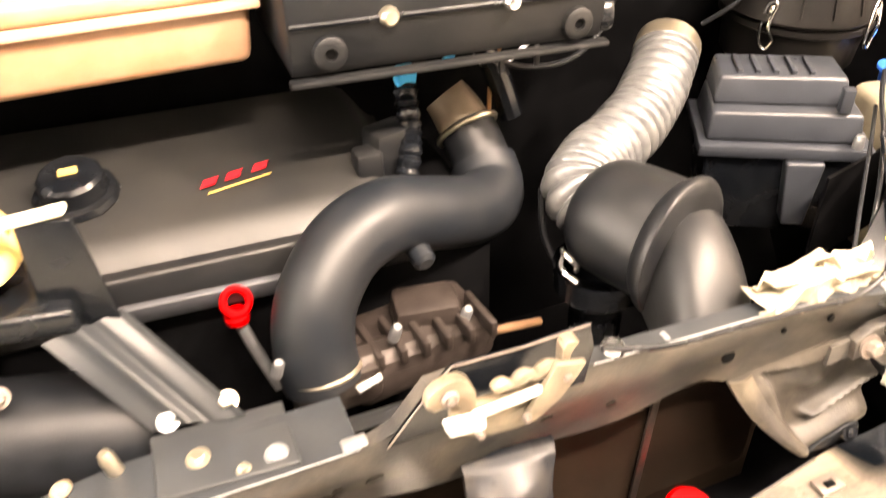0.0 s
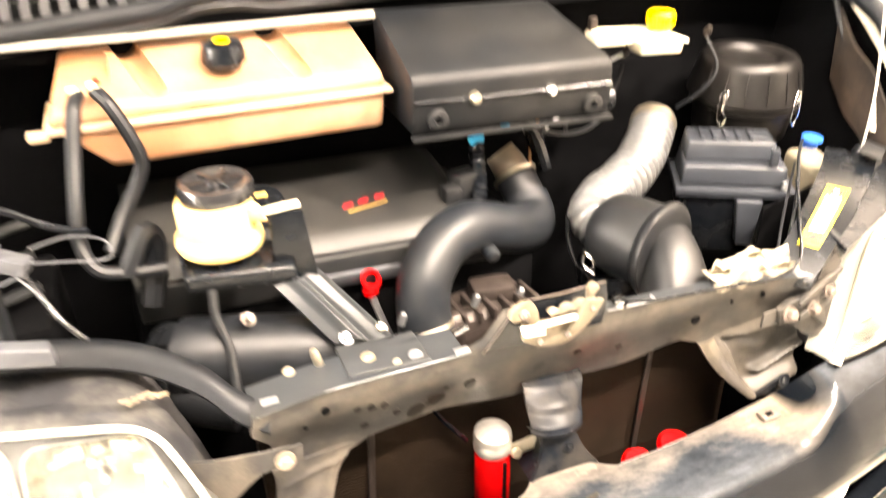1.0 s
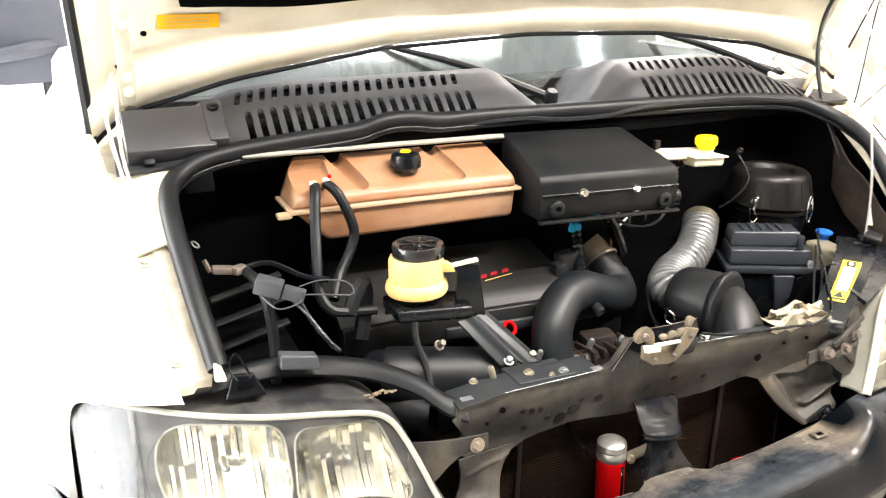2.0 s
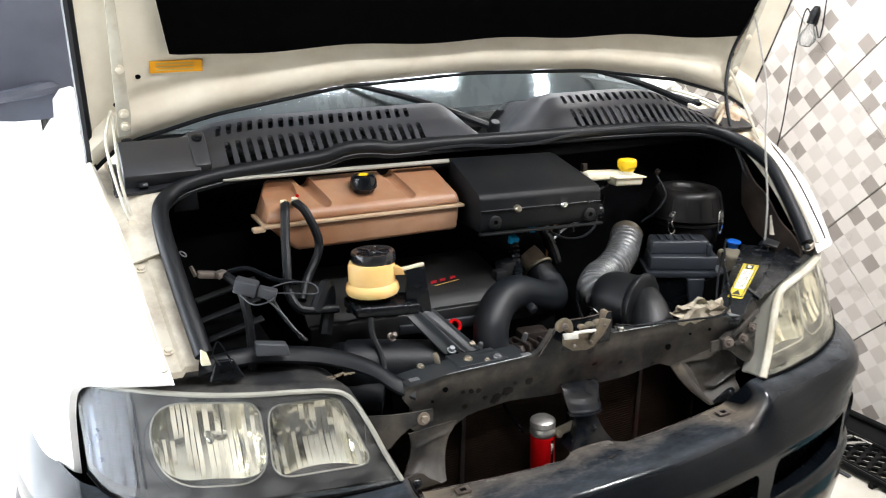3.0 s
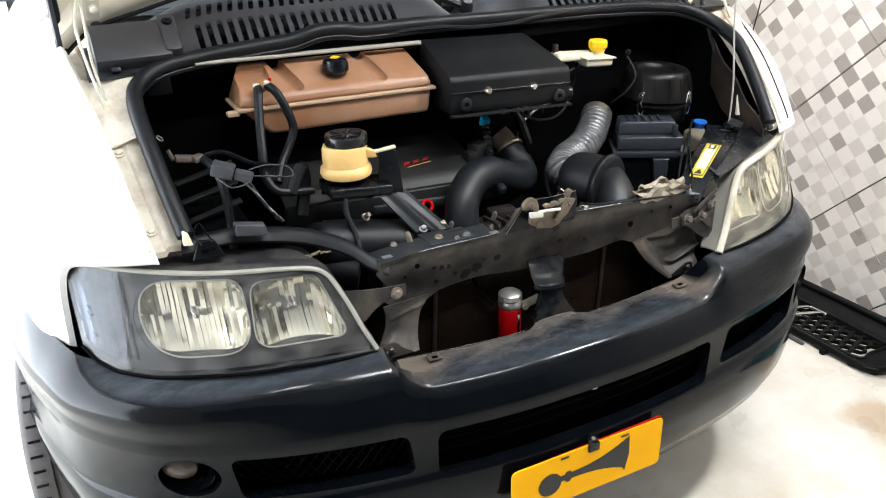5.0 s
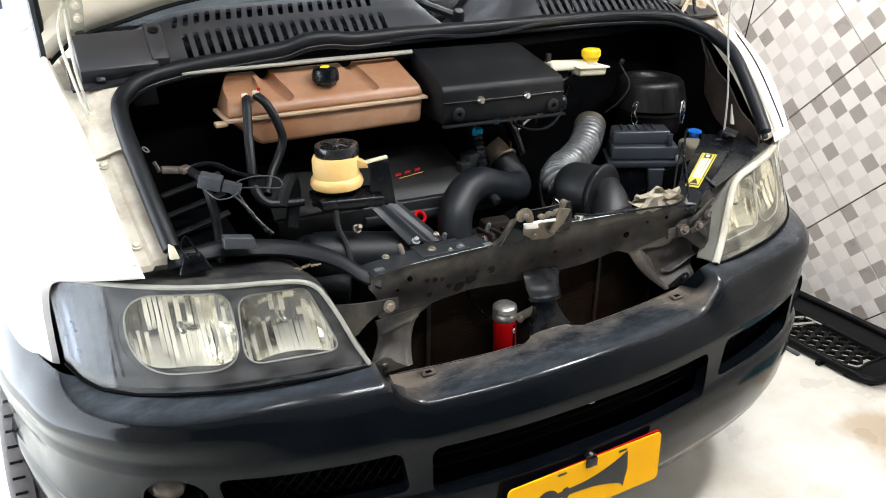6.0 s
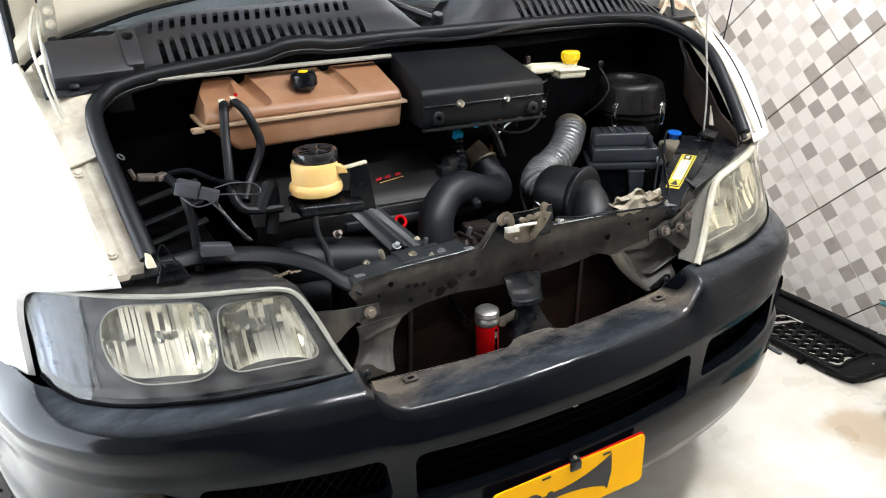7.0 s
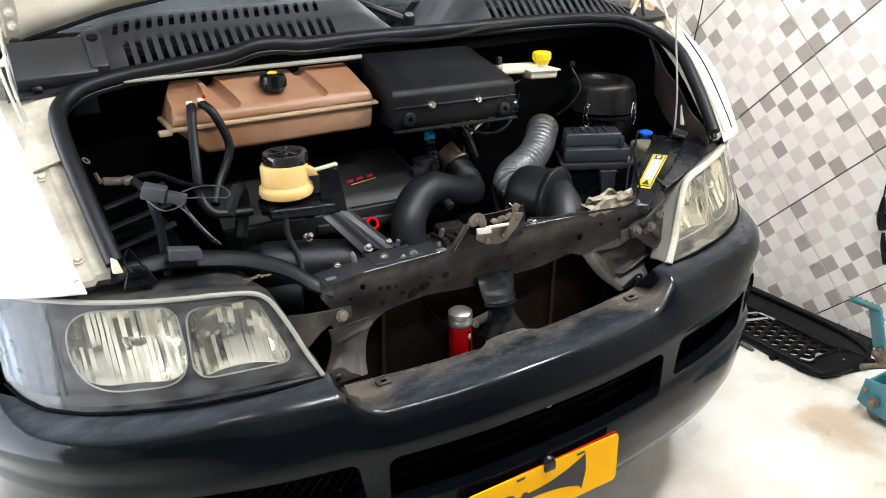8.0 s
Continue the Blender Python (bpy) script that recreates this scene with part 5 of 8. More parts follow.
def inner_leg(u, v):
    top = Vector((-0.382, panel_face(-0.38, 0.89), 0.892)).lerp(Vector((-0.262, panel_face(-0.262, 0.886) + 0.002, 0.888)), u)
    low = Vector((-0.418, 0.046, 0.800)).lerp(Vector((-0.324, 0.036, 0.796)), u)
    p = top.lerp(low, v) + Vector((0.016 * math.sin(math.pi * v) * (1 - u) - 0.062 * (v ** 0.6 - v) * u, 0, 0))
    p.y = top.y + (low.y - top.y) * v ** 2.4
    crease = 0.003 * math.exp(-((v - 0.38 + 0.20 * u) / 0.05) ** 2) * smooth(0.05, 0.2, u)
    hollow = 0.012 * math.exp(-(((u - 0.35) / 0.22) ** 2 + ((v - 0.70) / 0.20) ** 2))
    ridge = 0.005 * math.exp(-((u - 0.86) / 0.10) ** 2) * smooth(0.0, 0.3, v)
    return p + Vector((0, hollow - crease - ridge, 0))


part("leg_plate", sheet(inner_leg, lin(0, 1, 40), lin(0, 1, 40), (0, 0.004, 0)), STEEL_DK, FP, "stained, creased leg", 60)
part("foot_ear", prism([(x, 0.030, z) for x, z in ((-0.428, 0.797), (-0.426, 0.826), (-0.412, 0.829), (-0.384, 0.833), (-0.374, 0.829), (-0.362, 0.815), (-0.348, 0.806), (-0.338, 0.798))], (0, 0.005, 0), 0.0015), FOOT, FP, "rusty dark ear of the foot")
part("foot_ear", prism([(x, 0.034 - 0.12 * (x - 0.36), z) for x, z in ((0.352, 0.794), (0.360, 0.802), (0.384, 0.818), (0.396, 0.826), (0.408, 0.826), (0.413, 0.816), (0.408, 0.804), (0.395, 0.796))], (0, 0.005, 0), 0.0015), BLACK, FP, "small black ear of the foot")
# painted slope behind the panel's top edge
part("rear_slope", sheet(lambda u, v: Vector((-0.30 + 0.27 * u, 0.088 + 0.062 * v, 1.000 - 0.050 * v - 0.006 * u)), lin(0, 1, 12), lin(0, 1, 4), (0, 0.002, -0.004)), SLOPE, FP, "blue-grey painted slope behind the panel")

# thin raised rims of the two openings, and the tongue under the bracket
for x0, x1 in ((-0.385, -0.075), (0.085, 0.385)):
    pts = [bumper_at(i, 0) + Vector((0, 0, 0.0005)) for i in range(len(plan_path)) if x0 < plan_path[i].x < x1][::3]
    part("opening_rim", tube([p - Vector((0, 0, 0.0020)) for p in pts], 0.0024, 8, 4), BLACK, VAN, "thin raised rim of the opening")
    part("rim_edge", tube([p + Vector((0, -0.0005, 0.0006)) for p in pts], 0.0006, 6, 4), CAST, VAN, "thin pale line along the rim")
def tongue(u, v):
    half = 0.050 + 0.058 * max(0.0, 1 - max(0.0, v - 0.64) / 0.36) ** 1.7
    return (0.003 + half * (2 * u - 1), -0.075 + 0.098 * v, 0.7870 + 0.0028 * smooth(0.0, 0.5, v) + 0.008 * smooth(0, 1, v) * max(0.0, 1 - (abs(2 * u - 1) * half / 0.050) ** 2) ** 0.5)


part("ledge_tongue", sheet(tongue, lin(0, 1, 28), lin(0, 1, 20), (0, 0, -0.010)), BUMPER, VAN, "raised dusty tongue in the middle of the ledge")
part("ledge_scar", box(0.018, -0.038, 0.7920, 0.020, 0.007, 0.0016, 0.0005, rz=12), OIL, VAN, "small dark mark on the tongue")
part("stray_wire", tube([(0.005, -0.10, 0.668), (0.020, -0.10, 0.667), (0.030, -0.102, 0.660), (0.042, -0.10, 0.659)], 0.0016, 6, 4), LABELW, VAN, "stray pale wire in the lower intake")
# clips on the bumper ledge
for x in (-0.309, 0.345):
    b = part("ledge_clip", box(x, -0.005, 0.794, 0.030, 0.020, 0.004, 0.001), CAST, VAN, "rusty clip nut on the ledge")
    # A near-black block stands for the clip hole's shade.
    part("clip_hole", box(x, -0.006, 0.7965, 0.012, 0.008, 0.002, 0.0005), DARK, b)

# number plate with a horn emblem
PL = thing("number_plate", -0.017, -0.163, 0.44, "yellow promotional front plate with a dark horn emblem", "plate")
part("backing", prism([(-0.017 + u, -0.166, 0.506 + v) for u, v in rounded(0.40, 0.13, 0.012)], (0, 0.003, 0)), PLATE, PL, "glossy yellow sheet")
horn = [(-0.085, 0.006), (-0.066, 0.006), (-0.062, 0.013), (-0.052, 0.013), (-0.048, 0.007)] + [(-0.045 + 0.150 * t, 0.007 + 0.040 * t ** 2.0) for t in lin(0.1, 1, 10)] + [(0.108, 0.0), (0.098, -0.048)] + [(-0.045 + 0.143 * t, -0.009 - 0.030 * t ** 2.2) for t in lin(0.95, 0.1, 9)] + [(-0.048, -0.009), (-0.052, -0.015), (-0.062, -0.015), (-0.066, -0.008), (-0.085, -0.008)]
part("horn_emblem", prism([(-0.017 + u, -0.1672, 0.506 + v + 0.002) for u, v in horn], (0, 0.001, 0)), INK, PL, "dark horn shape")
part("horn_emblem", lathe([(0, 0.001), (0.029, 0.001), (0.029, 0), (0, 0)], (-0.017 - 0.104, -0.1665, 0.502), (0, -1, 0), 28), INK, PL, "dark round bulb of the horn")
for x in (-0.085, 0.075):
    part("slot", box(x, -0.1668, 0.561, 0.022, 0.002, 0.005, 0.001), INK, PL)
part("holder_clip", join(box(-0.012, -0.170, 0.566, 0.028, 0.006, 0.022, 0.002), box(-0.012, -0.163, 0.580, 0.024, 0.012, 0.012, 0.002)), BLACK, PL, "black holding clip")
bolt("clip_screw", (-0.012, -0.166, 0.586), (0, -0.3, 1), 0.003, PL, CAST)
part("plate_carrier", prism([(-0.012 + u, -0.162, 0.5055 + v + 0.022 * u) for u, v in rounded(0.392, 0.130, 0.012)], (0, 0.003, 0)), RED, PL, "red sheet behind the plate")
part("spacer", box(-0.017, -0.150, 0.51, 0.12, 0.022, 0.06, 0.003), BLACK, PL)

# ---- engine bay ----
def strip_box(p, q, w, h, up=(0, 0, 1), bev=0.002):
    """A flat bar from p to q, w wide and h thick."""
    p, q = Vector(p), Vector(q)
    d = (q - p).normalized()
    side = d.cross(Vector(up)).normalized()
    nn = side.cross(d)
    bm = box(0, 0, 0, (q - p).length, w, h, bev)
    bm.transform(Matrix.Translation((p + q) / 2) @ Matrix((d, side, nn)).transposed().to_4x4())
    return bm


def hull_box(low, high, bev=0.004):
    """A solid between two four-cornered outlines."""
    bm = bmesh.new()
    a = [bm.verts.new(p) for p in low]
    b = [bm.verts.new(p) for p in high]
    bm.faces.new(a[::-1])
    bm.faces.new(b)
    for k in range(4):
        bm.faces.new((a[k], a[(k + 1) % 4], b[(k + 1) % 4], b[k]))
    bmesh.ops.recalc_face_normals(bm, faces=bm.faces)
    return bevel(bm, bev, 3)


def ring(at, axis, r, t, seg=24):
    prof = [(r + t * math.cos(a), t * math.sin(a)) for a in lin(0, 2 * math.pi, 9)]
    return lathe(prof, at, axis, seg)


# brown coolant tank
T = thing("coolant_tank", -0.33, 0.45, 1.19, "brown translucent coolant tank at the back of the engine bay", "coolant tank")
low = hull_box([(-0.492, 0.396, 1.196), (-0.108, 0.408, 1.188), (-0.108, 0.495, 1.188), (-0.492, 0.495, 1.196)], [(-0.552, 0.390, 1.258), (-0.102, 0.404, 1.246), (-0.102, 0.50, 1.246), (-0.552, 0.50, 1.258)], 0.010)
part("lower_shell", low, TANK, T, "darker brown lower shell")
prof = [(0.391, 1.262), (0.393, 1.278), (0.402, 1.287), (0.450, 1.312), (0.495, 1.334), (0.505, 1.336), (0.506, 1.262)]
up = bmesh.new()
va = [up.verts.new((-0.556 + 0.45 * max(0, z - 1.270), y, z)) for y, z in prof]
vb = [up.verts.new((-0.102 - 0.35 * max(0, z - 1.278), y + 0.012, z - 0.011)) for y, z in prof]
up.faces.new(va)
up.faces.new(vb[::-1])
for k in range(len(prof)):
    up.faces.new((va[k], vb[k], vb[(k + 1) % len(prof)], va[(k + 1) % len(prof)]))
bmesh.ops.recalc_face_normals(up, faces=up.faces)
up = bevel(up, 0.011, 4)
gro = []
for x in (-0.432, -0.232):
    gro.append(tube([(x - 0.030, 0.540, 1.350), (x - 0.006, 0.470, 1.315), (x + 0.010, 0.424, 1.293), (x + 0.014, 0.410, 1.286), (x + 0.016, 0.403, 1.2825)], [0.018, 0.0175, 0.0165, 0.0135, 0.005], 14, 4))
gro.append(box(-0.535, 0.42, 1.318, 0.13, 0.14, 0.045, 0.01, rx=10))
part("upper_shell", cut(up, *gro), TANK, T, "paler brown upper shell with moulded grooves")
part("seam", hull_box([(-0.562, 0.382, 1.2555), (-0.094, 0.396, 1.2435), (-0.094, 0.508, 1.2435), (-0.562, 0.508, 1.2555)], [(-0.562, 0.382, 1.2625), (-0.094, 0.396, 1.2505), (-0.094, 0.508, 1.2505), (-0.562, 0.508, 1.2625)], 0.0015), TANKRIM, T, "pale welded seam")
part("lug", box(-0.570, 0.395, 1.254, 0.026, 0.022, 0.010, 0.003), TANKRIM, T)
cap = part("cap", lathe([(0, 0.030), (0.020, 0.030), (0.026, 0.027), (0.0295, 0.016), (0.030, 0.003), (0.026, 0.0), (0.022, -0.008), (0, -0.008)], (-0.322, 0.440, 1.306), (0, -0.08, 1), 24), BLACK, T, "black screw cap")
part("cap_mark", join(lathe([(0, 0.0015), (0.010, 0.0015), (0.010, 0), (0, 0)], (-0.322, 0.4376, 1.3362), (0, -0.08, 1), 20), box(-0.322, 0.4376, 1.3365, 0.024, 0.007, 0.002, 0.001, rz=20)), YELLOW, cap, "yellow mark on the cap")
for x, y, z in ((-0.513, 0.402, 1.295), (-0.492, 0.405, 1.298)):
    part("nipple", lathe([(0.006, -0.01), (0.0075, 0.004), (0.005, 0.010), (0.005, 0.016), (0, 0.016)], (x, y, z), (0, -0.8, 0.5), 14), ZINC, T)
for x, y, z in ((-0.516, 0.386, 1.308), (-0.492, 0.388, 1.311)):
    part("hose_clip", box(x, y, z, 0.013, 0.009, 0.008, 0.002, rx=25), RESV2, T, "small white clip")
part("clip_pin", box(-0.486, 0.386, 1.318, 0.006, 0.006, 0.006, 0.001), RED, T, "small red pin")
h1 = thing("coolant_hose", -0.513, 0.30, 1.1, "black rubber coolant hose hanging from the tank", "hose", "coolant hoses")
part("hose", tube([(-0.513, 0.388, 1.303), (-0.520, 0.362, 1.290), (-0.530, 0.335, 1.245), (-0.540, 0.30, 1.192), (-0.545, 0.28, 1.15), (-0.532, 0.262, 1.120), (-0.50, 0.26, 1.110), (-0.452, 0.262, 1.104)], 0.0095, 10, 6), RUBBER, h1)
h2 = thing("coolant_hose", -0.48, 0.33, 1.15, "black rubber coolant hose hanging from the tank", "hose", "coolant hoses")
part("hose", tube([(-0.492, 0.391, 1.305), (-0.478, 0.370, 1.290), (-0.462, 0.360, 1.25), (-0.455, 0.358, 1.215), (-0.468, 0.35, 1.185), (-0.495, 0.33, 1.150), (-0.515, 0.30, 1.12)], 0.0092, 10, 6), RUBBER, h2)
part("pale_trim_strip", strip_box((-0.62, 0.470, 1.352), (-0.072, 0.488, 1.336), 0.012, 0.006, (0, -0.5, 1)), GASKET, VAN, "pale sealing strip under the cowl")

# control unit box
E_ = thing("control_unit_box", 0.075, 0.42, 1.19, "black plastic cover over the control unit with two bolts", "control unit")
prof = [(0.340, 1.186), (0.334, 1.205), (0.333, 1.262), (0.340, 1.274), (0.365, 1.288), (0.470, 1.336), (0.490, 1.338), (0.495, 1.190)]
bm = bmesh.new()
va = [bm.verts.new((-0.084 + 0.02 * max(0, z - 1.274) * -4, y + 0.006, z + 0.004)) for y, z in prof]
vb = [bm.verts.new((0.238 - 0.7 * max(0, z - 1.274), y - 0.006, z - 0.006)) for y, z in prof]
bm.faces.new(va)
bm.faces.new(vb[::-1])
for k in range(len(prof)):
    bm.faces.new((va[k], vb[k], vb[(k + 1) % len(prof)], va[(k + 1) % len(prof)]))
bmesh.ops.recalc_face_normals(bm, faces=bm.faces)
part("cover", bevel(bm, 0.004, 2), UNITBOX, E_, "satin black moulded cover")
part("crease", tube([(-0.082, 0.3375, 1.241), (0.236, 0.3255, 1.231)], 0.0028, 6, smooth=False), BLACK, E_)
part("rim", strip_box((-0.088, 0.338, 1.188), (0.242, 0.327, 1.176), 0.014, 0.006, (0, 0, 1)), GREYP, E_)
for x, z in ((-0.048, 1.213), (0.205, 1.202)):
    b = part("boss", lathe([(0.016, -0.004), (0.016, 0.004), (0.013, 0.006), (0.006, 0.006), (0.005, 0.001), (0, 0.001)], (x, 0.336 - 0.035 * (x + 0.05), z), (0, -1, 0), 24), GREYP, E_)
    # The recess holds a near-black disc in place of its own shade.
    part("boss_hole", lathe([(0, 0.0015), (0.005, 0.0015), (0.005, 0), (0, 0)], (x, 0.3345 - 0.035 * (x + 0.05), z), (0, -1, 0), 14), DARK, b)
for x, y, z, m_ in ((0.010, 0.334, 1.2385, ZINC), (0.132, 0.3295, 1.2345, CHROME)):
    part("bolt", lathe([(0, 0.010), (0.006, 0.009), (0.0085, 0.006), (0.0095, 0.001), (0.0095, -0.003), (0, -0.003)], (x, y, z), (0, -1, 0.05), 18), m_, E_, "round bolt head")
for x in (0.125, 0.165):
    part("tab", box(x, 0.335, 1.172, 0.006, 0.004, 0.022, 0.001), GREYP, E_)
part("end_knob", lathe([(0, 0.01), (0.016, 0.01), (0.018, 0.005), (0.018, -0.02), (0, -0.02)], (0.243, 0.345, 1.20), (1, -0.3, 0), 20), BLACK, E_)

# engine with its cover
EN = thing("engine", -0.2, 0.42, 0.57, "diesel engine under a dusty black plastic cover", "engine")
def cov(u, v):
    x = -0.50 + 0.545 * u
    y = 0.315 + 0.225 * v
    drop = 0.05 * (1 - smooth(0.0, 0.05, (1 - u) * 0.545)) + 0.02 * (1 - smooth(0, 0.04, v * 0.225))
    return (x, y, 1.062 + 0.21 * 0.225 * v - drop - 0.022 * u)
part("cover", sheet(cov, [0, .1, .2, .3, .4, .5, .6, .7, .8, .86, .9, .93, .95, .97, .985, 1], [0, .03, .06, .1, .15, .2, .3, .4, .5, .6, .7, .8, .9, 1], (0, 0.003, -0.012)), mat("dusty_engine_cover", (0.0075, 0.0078, 0.0080), 0.5, var=0.2, scale=16, bump=0.12, bscale=700, tint=(0.021, 0.020, 0.018), tscale=7, tamount=0.7), EN, "dusty black moulded cover")
part("cover_front", hull_box([(-0.50, 0.304, 1.000), (0.03, 0.304, 0.978), (0.03, 0.34, 0.978), (-0.50, 0.34, 1.0)], [(-0.50, 0.313, 1.050), (0.028, 0.313, 1.028), (0.028, 0.34, 1.028), (-0.50, 0.34, 1.05)], 0.004), GREYP, EN)
part("cover_lip", strip_box((-0.31, 0.292, 1.016), (-0.075, 0.292, 1.002), 0.008, 0.024, (0, -0.3, 1)), GREYLAB, EN, "grey metal lip at the cover's front")
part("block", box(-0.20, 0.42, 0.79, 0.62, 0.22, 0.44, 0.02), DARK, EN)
oc = part("oil_cap", lathe([(0.040, -0.012), (0.043, 0.0), (0.040, 0.006), (0.034, 0.008), (0.032, 0.024), (0.028, 0.028), (0, 0.029)], (-0.303, 0.425, 1.078), (0, -0.2, 1), 12), BLACK, EN, "black fluted oil filler cap")
part("cap_mark", box(-0.303, 0.419, 1.108, 0.018, 0.010, 0.002, 0.001, rx=12), GOLD, oc, "worn gold mark")
# emblem on the cover, as plain slanted bars
def cover_pt(x, y, up=0.0):
    v = (y - 0.315) / 0.225
    return Vector((x, y, 1.062 + 0.21 * 0.225 * v - 0.022 * (x + 0.50) / 0.545 + up))
for k, x in enumerate((-0.186, -0.160, -0.131)):
    q = [cover_pt(x + a, 0.392 + 0.20 * (x + a + 0.19) + b, 0.0025) for a, b in ((0.000, 0.004), (0.016, 0.004), (0.021, 0.013), (0.005, 0.013))]
    n = part("emblem_bar", prism(q, (0, 0, 0.002)), REDPRINT, EN, "slanted red emblem block")
q = [cover_pt(x, 0.385 + 0.20 * (x + 0.19) + b, 0.0025) for x, b in ((-0.180, 0), (-0.112, 0), (-0.112, 0.0009), (-0.180, 0.0009))]
part("emblem_line", prism(q, (0, 0, 0.0015)), GOLD, EN, "thin gold line under the emblem")
ds = part("dipstick", join(ring((-0.182, 0.278, 1.008), (0.15, -0.8, 0.6), 0.0125, 0.0040), lathe([(0.012, 0), (0.013, 0.008), (0.010, 0.012), (0, 0.012)], (-0.184, 0.280, 0.984), (0, 0, 1), 16)), RED, EN, "red dipstick ring")
part("dipstick_tube", tube([(-0.184, 0.280, 0.986), (-0.175, 0.270, 0.95), (-0.16, 0.26, 0.90)], 0.006, 8, 4), ALU, ds, "grey dipstick tube")
cas = part("casting", box(-0.02, 0.245, 0.925, 0.16, 0.09, 0.05, 0.012, rz=8), OILYCAST, EN, "dirty cast metal housing with ribs")
part("casting_boss", box(0.0, 0.25, 0.95, 0.07, 0.05, 0.05, 0.01, rz=-10), OILYCAST, cas)
part("casting_foot", box(-0.11, 0.225, 0.935, 0.09, 0.08, 0.05, 0.015), OILYCAST, cas)
part("casting_pipe", tube([(-0.09, 0.21, 0.945), (0.06, 0.235, 0.925)], 0.022, 10, smooth=False), OILYCAST, cas)
for k in range(6):
    part("rib", box(-0.07 + 0.024 * k, 0.222, 0.955, 0.008, 0.06, 0.02, 0.003, rz=6), OILYCAST, cas)
for x, y, z in ((-0.165, 0.20, 0.975), (-0.05, 0.205, 0.972), (-0.15, 0.235, 0.96), (0.03, 0.22, 0.955)):
    part("stud", lathe([(0.006, 0), (0.006, 0.016), (0.004, 0.020), (0, 0.02)], (x, y, z), (0.2, -0.3, 1), 10), ALU, EN)
part("compressor", tube([(-0.46, 0.215, 1.0), (-0.445, 0.21, 0.998), (-0.30, 0.19, 0.975), (-0.275, 0.188, 0.97), (-0.258, 0.187, 0.968)], [0.044, 0.052, 0.052, 0.048, 0.032], 24, 5), RUBBER, EN, "smooth blue-grey cylinder in front of the engine")
part("pulley_guard", tube([(-0.60, 0.25, 0.97), (-0.50, 0.21, 0.955), (-0.40, 0.16, 0.94)], 0.035, 14, 5), RUBBER, EN)

# injector harness and vacuum parts behind the pipe
HB = thing("wiring_harness", 0.05, 0.40, 1.0, "black ribbed wiring loom with cyan plugs", "wiring")
part("loom", tube([(0.052, 0.425, 1.125), (0.045, 0.40, 1.09), (0.035, 0.375, 1.065), (0.02, 0.36, 1.03)], 0.013, 10, 10, wave=lambda s: 1 + 0.12 * math.sin(s * 120)), BLACK, HB)
part("plug", box(0.052, 0.425, 1.135, 0.022, 0.020, 0.024, 0.004, rx=20), CYAN, HB, "cyan plug")
part("plug", box(0.100, 0.415, 1.165, 0.014, 0.012, 0.030, 0.003, rx=10), CYAN, HB, "cyan plug")
part("valve_body", join(box(0.02, 0.40, 1.06, 0.05, 0.04, 0.07, 0.008, rz=15), box(-0.01, 0.385, 1.055, 0.03, 0.03, 0.05, 0.006)), GREYP, HB)
part("upper_loom", tube([(0.06, 0.44, 1.15), (0.13, 0.46, 1.165), (0.17, 0.46, 1.12), (0.19, 0.44, 1.05)], 0.014, 10, 8, wave=lambda s: 1 + 0.1 * math.sin(s * 160)), BLACK, HB)
for pts in ([(0.17, 0.47, 1.13), (0.22, 0.50, 1.16), (0.30, 0.50, 1.175)], [(0.18, 0.46, 1.10), (0.25, 0.49, 1.125), (0.33, 0.50, 1.14)]):
    part("thin_pipe", tube(pts, 0.003, 6, 4), ALU, HB, "thin bright pipe")
part("copper_wire", tube([(0.16, 0.44, 1.06), (0.18, 0.47, 1.11), (0.22, 0.49, 1.14), (0.28, 0.49, 1.16)], 0.0028, 6, 5), mat("copper_braid", (0.38, 0.18, 0.07), 0.5, var=0.2), HB, "copper coloured wire")

# intake pipe
IP = thing("intake_pipe", -0.12, 0.21, 0.95, "smooth black rubber intake pipe bent like an arch", "pipe")
part("pipe", tube([(-0.122, 0.208, 0.945), (-0.124, 0.218, 0.978), (-0.112, 0.236, 1.018), (-0.075, 0.264, 1.048), (-0.025, 0.286, 1.056), (0.030, 0.306, 1.034), (0.082, 0.330, 1.008), (0.116, 0.350, 1.000), (0.131, 0.374, 1.004), (0.133, 0.398, 1.020)], 0.0395, 22, 8), HOSE, IP, "glossy blue-black rubber bend")
part("clamp", ring((-0.122, 0.211, 0.956), (0, 0.3, 1), 0.0365, 0.004), ZINC, IP, "steel hose clamp")
part("clamp_screw", tube([(-0.10, 0.165, 0.960), (-0.075, 0.172, 0.962)], 0.005, 8, smooth=False), CHROME, IP)
part("sleeve", tube([(0.133, 0.396, 1.018), (0.131, 0.416, 1.036), (0.127, 0.436, 1.054)], 0.0350, 18, 4), RUBBER, IP, "black rubber sleeve")
part("clamp", ring((0.128, 0.432, 1.050), (-0.15, 0.75, 0.65), 0.0365, 0.004), ZINC, IP, "steel hose clamp")
part("outlet", tube([(0.127, 0.436, 1.054), (0.121, 0.449, 1.070), (0.112, 0.462, 1.086)], [0.032, 0.030, 0.027], 16, 5), mat("dull_cast_outlet", (0.13, 0.10, 0.07), 0.5, metal=0.4, var=0.2, scale=40), IP, "dull tan metal outlet")
part("rod", tube([(0.026, 0.220, 0.932), (0.08, 0.230, 0.916), (0.131, 0.240, 0.900)], 0.005, 8, 4), mat("brown_rusty_rod", (0.11, 0.058, 0.03), 0.55, var=0.3, scale=50), IP, "thin rusty rod")
